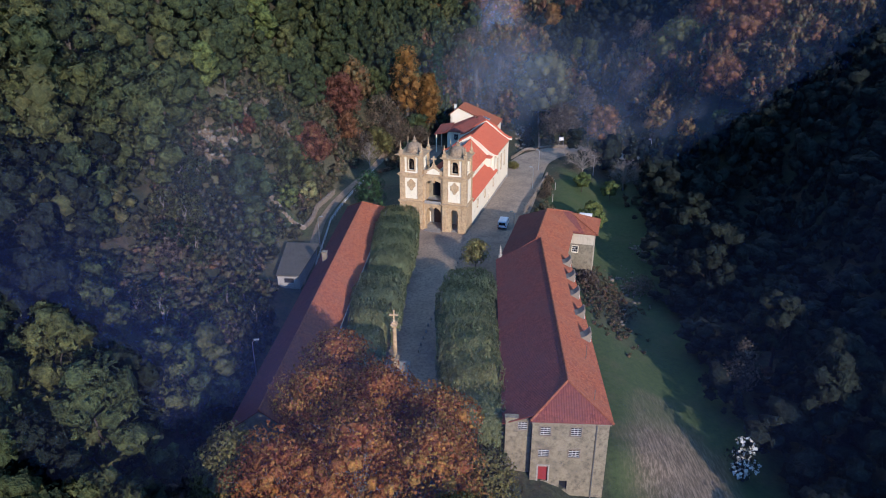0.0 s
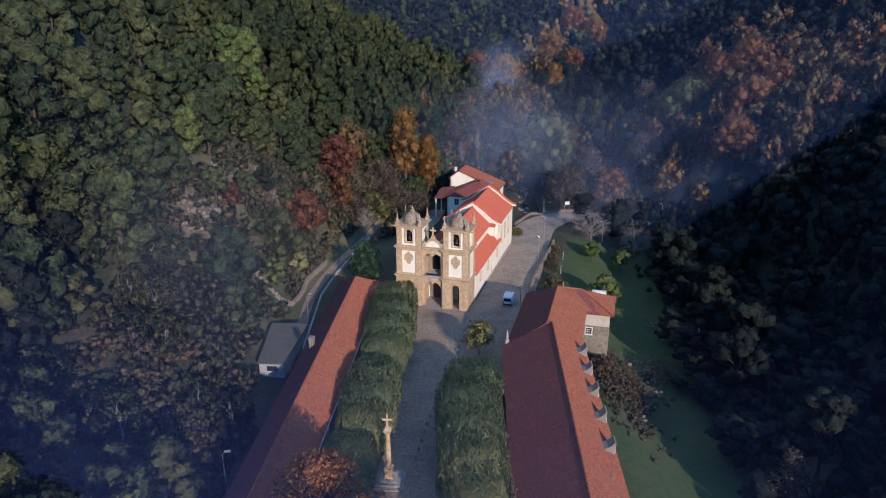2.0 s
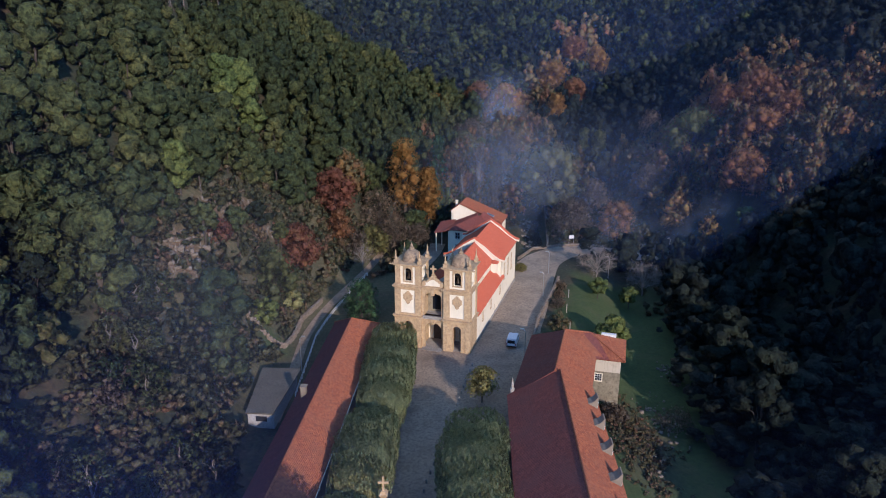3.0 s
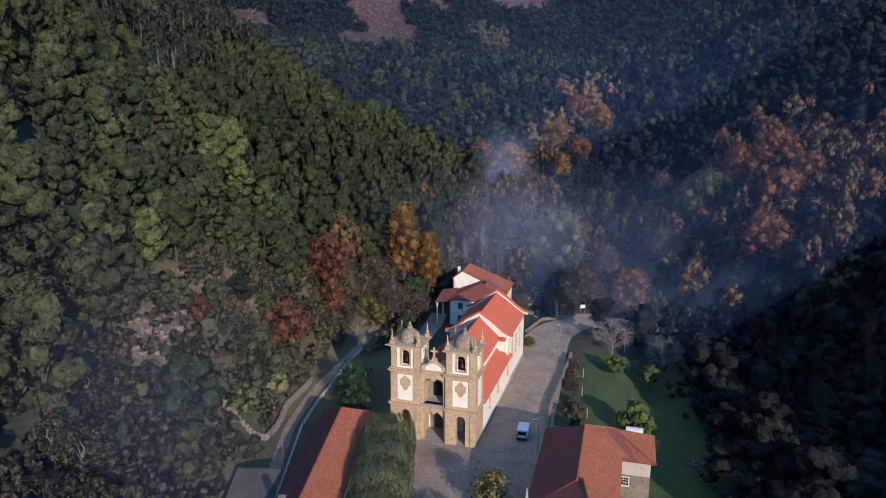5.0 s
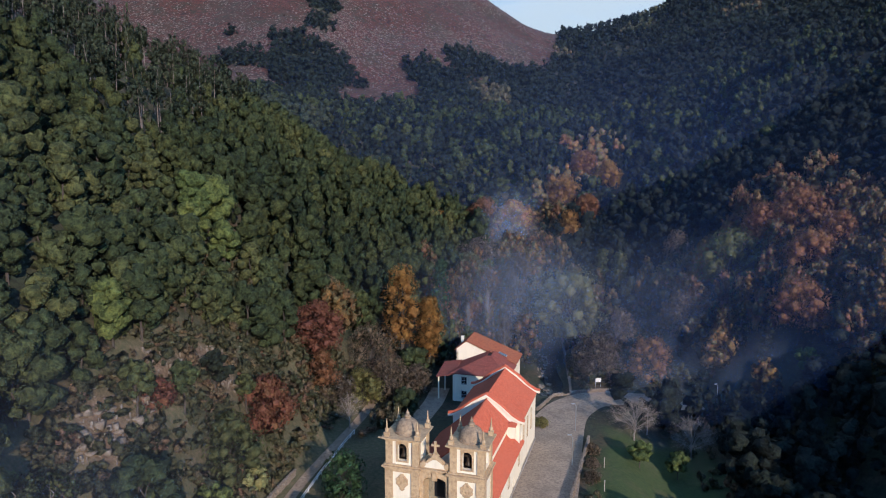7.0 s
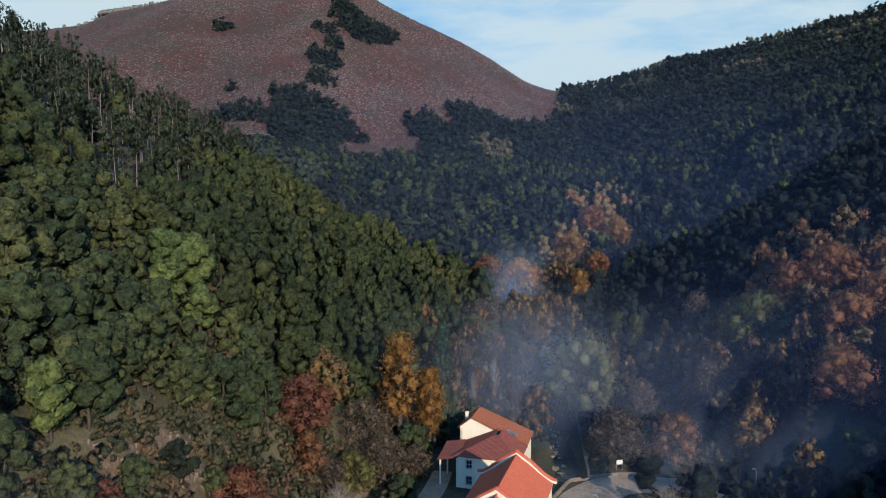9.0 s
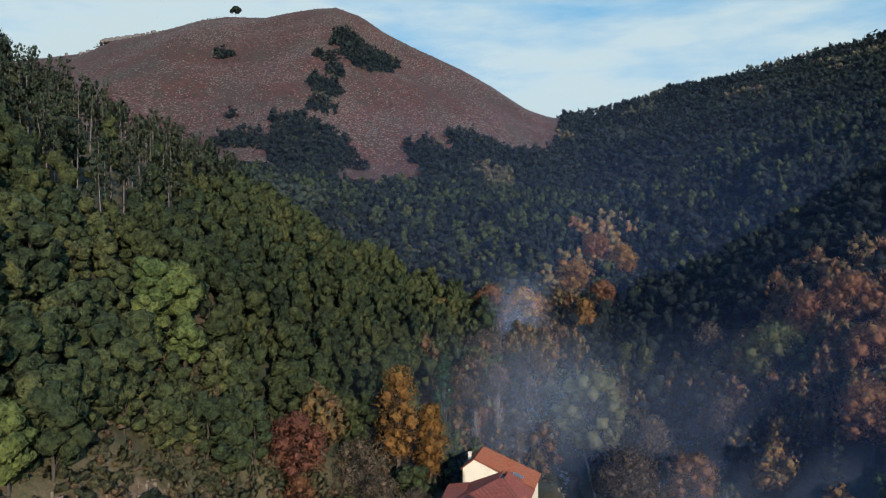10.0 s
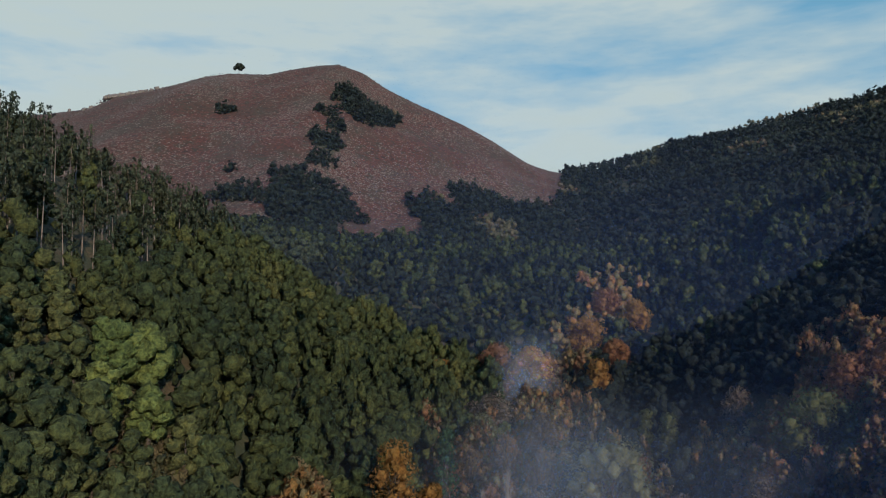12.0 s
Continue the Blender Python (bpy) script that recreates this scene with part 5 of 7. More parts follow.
def van():
    b = thing("van", pose(13.9, 149.6, 0.1, 0, 0, -14), "white delivery van parked by the roadside", "van")
    bm = bmesh.new()
    prism(bm, [(-0.95, -2.4, 0.4), (-0.95, 2.5, 0.4), (-0.95, 2.55, 1.0), (-0.95, 1.7, 1.25), (-0.95, 1.15, 1.95), (-0.95, -2.35, 2.05)], (1.9, 0, 0))
    bmesh.ops.bevel(bm, geom=bm.edges, offset=0.07, segments=2, affect='EDGES')
    part("body", bm, CARPAINT, b)
    part("rear_window", boxes((-0.75, 0.75, -2.43, -2.36, 1.15, 1.8)), GLASS, b)
    part("bumper", boxes((-0.93, 0.93, -2.5, -2.38, 0.4, 0.65)), RUBBER, b)
    part("side_window", boxes((-0.975, -0.94, 0.2, 1.3, 1.2, 1.75)), GLASS, b)
    part("side_window", boxes((0.94, 0.975, 0.2, 1.3, 1.2, 1.75)), GLASS, b)
    for x in (-0.84, 0.84):
        part("tail_lamp", boxes((x - 0.1, x + 0.1, -2.44, -2.37, 0.8, 1.2)), WOOD_RED, b)
        for y in (-1.6, 1.6):
            bm = bmesh.new()
            lathe(bm, [(0.2, -0.11), (0.34, -0.1), (0.34, 0.1), (0.2, 0.11)], seg=16)
            bmesh.ops.transform(bm, matrix=pose(x, y, 0.34, 0, 90, 0), verts=bm.verts)
            w = part("wheel", bm, RUBBER, b)
            bm = bmesh.new()
            lathe(bm, [(0.2, -0.125), (0.2, 0.125)], seg=12)
            bmesh.ops.transform(bm, matrix=pose(x, y, 0.34, 0, 90, 0), verts=bm.verts)
            part("rim", bm, STEEL, w)
    return b


van()


def street_lamp(x, y, h, ang, z=None):
    z = float(ground(x, y)) if z is None else z
    b = thing("street_lamp", pose(x, y, z, 0, 0, ang), "grey steel street lamp on a slim pole", "lamp", "street lamps")
    bm = bmesh.new()
    tube(bm, [(0, 0, -0.2), (0, 0, h * 0.6), (0, 0, h - 0.4), (0.35, 0, h)], [0.1, 0.08, 0.06, 0.05], 8)
    part("pole", bm, STEEL, b)
    part("lantern", boxes((0.25, 1.0, -0.13, 0.13, h - 0.02, h + 0.12)), STEEL, b)
    part("lens", boxes((0.35, 0.95, -0.1, 0.1, h - 0.05, h - 0.02)), LAMP_GLASS, b)
    return b


street_lamp(-27.2, 86.0, 8.5, 10)
street_lamp(-26.4, 138.0, 7.0, 0)
street_lamp(63.0, 207.0, 8.0, 200)
street_lamp(15.6, 143.5, 6.0, 170)
street_lamp(23.6, 176.0, 6.0, 170)
street_lamp(27.2, 192.0, 6.0, 170)
street_lamp(44, 197, 6.0, 170)


def notice_board():
    b = thing("notice_board", pose(37.6, 217.8, float(ground(37.6, 217.8)), 0, 0, 10), "small white notice board on two posts", "sign")
    part("post", boxes((-0.75, -0.65, 0, 0.1, 0, 2.6)), STEEL, b)
    part("post", boxes((0.65, 0.75, 0, 0.1, 0, 2.6)), STEEL, b)
    part("board", boxes((-0.7, 0.7, -0.06, 0.0, 1.4, 2.4)), WHITE_PAINT, b)


notice_board()
for i, (x, y) in enumerate(((26.5, 156), (27.5, 166), (29.5, 175), (31, 150), (33.5, 160))):
    z = float(ground(x, y))
    p_ = thing("fence_post", pose(x, y, z - 0.1), "thin grey concrete fence post in the grass", "post", "garden fence posts")
    part("shaft", boxes((-0.07, 0.07, -0.07, 0.07, 0, 2.2)), GRANITE_GREY, p_)


# trees: crowns of leaf clumps on lumps round a tapered trunk
CUBE = np.array([(x, y, z) for z in (-1, 1) for y in (-1, 1) for x in (-1, 1)], float) / math.sqrt(3)
CUBE_F = np.array([(0, 2, 3, 1), (4, 5, 7, 6), (0, 1, 5, 4), (2, 6, 7, 3), (0, 4, 6, 2), (1, 3, 7, 5)])


def ball():
    """A round lump of 12 quads."""
    V = [(x, y, z) for z in (-1, 1) for y in (-1, 1) for x in (-1, 1)] + [(2, 0, 0), (-2, 0, 0), (0, 2, 0), (0, -2, 0), (0, 0, 2), (0, 0, -2)]
    F = []
    for i, p in enumerate(V[8:]):
        for j, q in enumerate(V[8:]):
            if i < j and i // 2 != j // 2:
                c = [k for k in range(8) if all(V[k][a] * (p[a] + q[a]) > 0 for a in range(3) if p[a] + q[a])]
                n = Vector(p) + Vector(q)
                f = [8 + i, c[0], 8 + j, c[1]]
                if (Vector(V[c[0]]) - Vector(p)).cross(Vector(q) - Vector(p)).dot(n) < 0:
                    f.reverse()
                F.append(f)
    V = np.array([Vector(v).normalized()[:] for v in V])
    return V, np.array(F)


BALL, BALL_F = ball()


def rand_rot(rng):
    q = rng.normal(size=4)
    q /= np.linalg.norm(q)
    w, x, y, z = q
    return np.array([[1 - 2 * (y * y + z * z), 2 * (x * y - z * w), 2 * (x * z + y * w)], [2 * (x * y + z * w), 1 - 2 * (x * x + z * z), 2 * (y * z - x * w)],
                     [2 * (x * z - y * w), 2 * (y * z + x * w), 1 - 2 * (x * x + y * y)]])


def lumps_of(rng, form, R, base, H, k):
    """Centres and radii of the lumps that make up a crown."""
    out = []
    for i in range(k):
        u = (i + rng.uniform(0.2, 0.8)) / k
        a, q = i * 2.4 + rng.uniform(-0.5, 0.5), math.sqrt(rng.uniform(0.15, 1))
        if form == "round":
            e, r = math.sqrt(max(0.05, 1 - (2 * u - 0.85) ** 2)) * 0.66, 0.42
        elif form == "dome":
            e, r = (0.74 if u < 0.5 else 0.74 * math.sqrt(max(0.02, 1 - (2 * u - 1) ** 2))), 0.44
        elif form == "cone":
            e, r = (1 - u) * 0.72 + 0.02, 0.44 - 0.22 * u
        elif form == "column":
            e, r = 0.5 * math.sin(math.pi * (0.15 + 0.8 * u)), 0.5
        elif form == "umbrella":
            e, r = 0.7 * (1 - 0.5 * u), 0.4
        else:
            e, r = 0.68, 0.5
        small = 1.0 if form == "block" else 0.9 if k > 30 else 0.76 if k > 12 else 0.86 if k > 6 else 1.0
        r, e = r * small * rng.uniform(0.7, 1.25) * R, e * (1.1 if k > 12 else 1.0)
        z = base + (H - base) * (0.08 + 0.84 * u)
        out.append((R * e * q * math.cos(a), R * e * q * math.sin(a), z, r))
    return np.array(out)


def unit_rows(v):
    return v / (np.linalg.norm(v, axis=-1, keepdims=True) + 1e-9)


def crown_arrays(seed, form, R, base, H, k, leaves, leaf, long=1.0, core=0.8, flat=0.8, plumes=0):
    """Vertices and quads of a crown: lumps with dark hearts, plumes that push outward and up, ragged leaf tufts over them."""
    rng = np.random.default_rng(seed)
    L = lumps_of(rng, form, R, base, H, k)
    V, F, N = [], [], []
    nv = 0

    def solid(S, SF, centre, size, turn, normals):
        nonlocal nv
        V.append(S * size @ turn.T + centre)
        N.append(unit_rows(normals))
        F.append(SF + nv)
        nv += len(S)
    tall = np.array([1, 1, flat])
    spray = unit_rows(rng.normal(size=(len(L), max(plumes, 6), 3)) * (1, 1, 0.75) + (0, 0, 0.45))
    for i, (x, y, z, r) in enumerate(L):
        if core:
            S, SF = (BALL, BALL_F) if plumes or long > 2 else (CUBE, CUBE_F)
            turn = rand_rot(rng)
            jag = S * rng.uniform(0.8, 1.15, (len(S), 1))
            solid(jag, SF, (x, y, z), r * core * tall * rng.uniform(0.85, 1.15, 3), np.eye(3) if plumes else turn, S if plumes else S @ turn.T)
        for e in spray[i, :plumes]:
            # a plume: longer than wide, its axis outward and up
            ax = unit_rows(e + (0, 0, 0.55))
            u = unit_rows(np.cross(ax, rng.normal(size=3)))
            turn = np.stack([u, np.cross(ax, u), ax], 1)
            q = r * rng.uniform(0.42, 0.62)
            jag = CUBE * rng.uniform(0.8, 1.25, (8, 1)) * q * (1.15, 1.15, 1.55)
            c0 = np.array((x, y, z)) + e * tall * r * 0.66
            pts = jag @ turn.T
            solid(jag, CUBE_F, c0, 1.0, turn, 0.55 * unit_rows(pts + c0 - (x, y, z)) + 0.5 * unit_rows(pts))
    w = L[:, 3] ** 2
    pick = rng.choice(len(L), leaves, p=w / w.sum())
    d = rng.normal(size=(leaves, 3))
    d[:, 2] = d[:, 2] * 0.9 + 0.25
    d = unit_rows(d)
    if plumes:
        e = spray[pick, rng.integers(0, plumes, leaves)]
        d = unit_rows(e * 0.9 + d)
    c = L[pick, :3] + d * tall * (L[pick, 3] * rng.uniform(0.86, 1.16, leaves))[:, None]
    if form == "block":
        half = np.array([R * 0.95, R * 1.2, (H - base) / 2])
        mid = np.array([0, 0, (H + base) / 2])
        sq = (np.abs(BALL) ** 4).sum(1, keepdims=True) ** -0.25
        solid(BALL * sq, BALL_F, mid, half * 0.88, np.eye(3), BALL + (0, 0, 0.3))
        d = unit_rows(rng.normal(size=(leaves, 3)))
        sq = (np.abs(d) ** 4).sum(1, keepdims=True) ** -0.25
        c = mid + d * sq * half * rng.uniform(0.88, 1.04, (leaves, 1))
    nrm = d + rng.normal(size=(leaves, 3)) * (0.45 if long == 1 else 0.55)
    nrm *= np.sign((nrm * d).sum(1, keepdims=True))
    if long > 2:
        nrm[:, 2] *= 0.25
    # some tufts stand out from the lump, tip outward and up
    frond = (rng.random((leaves, 1)) < 0.35) & (long == 1)
    nrm = unit_rows(np.where(frond, np.cross(d, rng.normal(size=(leaves, 3))) + 0.35 * d, nrm))
    up = np.where(frond, d + (0, 0, 0.6), rng.normal(size=(leaves, 3))) if long == 1 else np.array([0, 0, 1.0]) + (0.4 * d if long < 2 else 0) + rng.normal(size=(leaves, 3)) * 0.3
    a = unit_rows(np.cross(nrm, up))
    b = np.cross(nrm, a)
    s = (leaf * rng.uniform(0.55, 1.3, leaves))[:, None]
    a, b = a * s, b * s * long
    k1, k2 = rng.uniform(0.8, 1.1, (leaves, 1)), rng.uniform(0.8, 1.1, (leaves, 1))
    q = np.stack([c - a * k1 - b, c + a - b * k2, c + a * k2 + b, c - a + b * k1], 1)
    V.append(q.reshape(-1, 3))
    N.append(np.repeat(unit_rows((d if long < 2 else d * 0.6 + (0, 0, 0.5)) + rng.normal(size=(leaves, 3)) * 0.15), 4, axis=0))
    F.append(np.arange(leaves * 4).reshape(-1, 4) + nv)
    UV = np.concatenate([np.zeros((nv, 2)), np.tile(((-1, -1), (1, -1), (1, 1), (-1, 1)), (leaves, 1))])
    return np.concatenate(V), np.concatenate(F), L, UV, np.concatenate(N)


def shade_round(me_, N):
    """Leaf clumps take the normals of the lump they sit on."""
    me_.attributes.new("custom_normal", 'FLOAT_VECTOR', 'POINT').data.foreach_set("vector", np.ascontiguousarray(N, dtype=np.float32).ravel())


def limbs(bm, L, base, H, r0, seed, twigs=0, spread=1.0):
    """A tapered, slightly bent trunk with limbs out to the lumps."""
    rng = random.Random(seed)
    top = base + (H - base) * 0.72
    bend = [(rng.uniform(-0.12, 0.12) * i, rng.uniform(-0.12, 0.12) * i, top * i / 5) for i in range(6)]
    bend[0] = (0, 0, -0.6)
    tube(bm, bend, [r0 * (1.15 - 0.17 * i) for i in range(6)], 7)
    for x, y, z, r in L:
        z0 = base * 0.7 + (z - base) * rng.uniform(0.2, 0.5)
        z0 = max(0.5, min(z0, z - 0.2))
        mid = (x * 0.45, y * 0.45, z0 + (z - z0) * 0.7)
        tube(bm, [(0, 0, z0), mid, (x, y, z)], [r0 * 0.4, r0 * 0.26, r0 * 0.1], 4)
        for _ in range(twigs):
            e = Vector((x, y, z)) + Vector((rng.gauss(0, 1), rng.gauss(0, 1), rng.gauss(0.4, 0.8))).normalized() * r * spread * rng.uniform(0.7, 1.2)
            st = Vector(mid).lerp(Vector((x, y, z)), rng.uniform(0.3, 1))
            m2 = st.lerp(e, 0.5) + Vector((rng.uniform(-0.2, 0.2), rng.uniform(-0.2, 0.2), rng.uniform(0, 0.3))) * r
            tube(bm, [st, m2, e], [r0 * 0.11, r0 * 0.07, r0 * 0.03], 4)


TREE_MESHES = {}


def tree(name, x, y, H, R, form, material, label, category="tree", group="", variant=0, base=0.28, k=12, leaves=700, leaf=0.34, long=1.0, core=0.8, bark=None, z=None, twigs=0, turn=None, flat=0.8, plumes=0):
    """A tree of height H and crown radius R, standing on the ground."""
    key = (form, material.name, variant, round(base, 2), k, leaves, round(leaf / R, 3), long, core, twigs, round(H / R, 1))
    if key not in TREE_MESHES:
        h = H / R * 4.0
        V, F, L, UV, N = crown_arrays(variant * 31 + 7, form, 4.0, h * base, h, k, leaves, leaf * 4.0 / R, long, core, flat, plumes)
        cm = array_mesh("crown", V, F, leaf_u=UV[:, 0], leaf_v=UV[:, 1]) if leaves else None
        if cm:
            cm.polygons.foreach_set("use_smooth", np.ones(len(cm.polygons), bool))
            shade_round(cm, N)
            cm.materials.append(material)
        bm = bmesh.new()
        limbs(bm, L[::2] if name == "forest_tree" else L, h * base, h, 0.045 * h * 0.42, variant + 3, twigs)
        tm = bpy.data.meshes.new("trunk")
        bm.to_mesh(tm)
        bm.free()
        tm.materials.append(bark or BARK)
        TREE_MESHES[key] = cm, tm
    cm, tm = TREE_MESHES[key]
    z = float(ground(x, y)) if z is None else z
    t = thing(name, pose(x, y, z - 0.05, 0, 0, (x * 37 + y * 53) % 360 if turn is None else turn) @ Matrix.Diagonal((R / 4, R / 4, R / 4, 1)), label, category, group)
    for nm, me_ in (("trunk", tm), ("crown", cm)):
        if me_:
            o = new(nm, me_)
            o.parent = t
    return t


# clipped rows on the forecourt
for i, (x, y, H, R) in enumerate(((-9.3, 137.5, 8.6, 4.4), (-9.4, 131, 8.8, 4.6), (-9.6, 124.5, 8.6, 4.4), (-9.8, 119.0, 8.0, 4.0), (-10.6, 107.5, 8.4, 4.2), (-11.0, 103, 8.3, 4.4), (-11.3, 97.5, 7.8, 3.8),
                                  (-12.2, 89, 7.6, 3.6), (-12.8, 83, 7.6, 3.8), (4.6, 107, 8.2, 4.7), (3.6, 100.5, 8.6, 5.0), (3.8, 94, 8.4, 4.9), (3.7, 87.5, 8.4, 4.8), (4.2, 81, 8.0, 4.6), (4.6, 75, 7.2, 4.2))):
    tree("clipped_tree", x, y, H, R, "block", L_HEDGE, "clipped broadleaf tree with dense upright grey-green shoots", group="clipped trees along the forecourt",
         variant=i % 4, base=0.16, k=8, leaves=5400, leaf=0.13, long=2.6, core=0, z=0.0, turn=(-2, 3, 181, 178)[i % 4])
tree("clipped_tree", 6.4, 126.5, 6.6, 3.5, "round", L_LIME, "small pollarded tree with thinning yellow-green leaves", variant=1, base=0.3, k=20, leaves=2600, leaf=0.17, core=0.5, z=0.0, twigs=4, bark=BARK_PALE)

# big autumn planes at the near end of the forecourt
for i, (x, y, H, R, mat) in enumerate(((-13.0, 74, 16.5, 5.6, L_ORANGE), (-14.0, 65.5, 17.0, 6.2, L_ORANGE), (-6.8, 65.5, 17.0, 6.0, L_ORANGE), (-0.8, 63.5, 15.5, 5.4, L_ORANGE), (-8.6, 55.5, 18.0, 7.2, L_ORANGE),
                                       (-1.0, 55.5, 16.5, 6.0, L_ORANGE), (4.8, 61, 9.0, 4.0, L_YELLOW), (-21.6, 56.5, 15.5, 4.7, L_YELLOW), (-16.0, 53.5, 17.0, 5.8, L_ORANGE), (1.5, 48, 14, 5.2, L_YELLOW))):
    tree("plane_tree", x, y, H, R, "round", mat, "large plane tree with %s autumn leaves" % {"tree_leaves_orange": "orange", "tree_leaves_rust": "rust-brown", "tree_leaves_yellow": "yellow-green"}[mat.name],
         group="plane trees at the end of the forecourt", variant=i % 5, base=0.34, k=38, leaves=9500, leaf=0.175, core=0.4, twigs=3, bark=BARK_PALE, z=0.0)

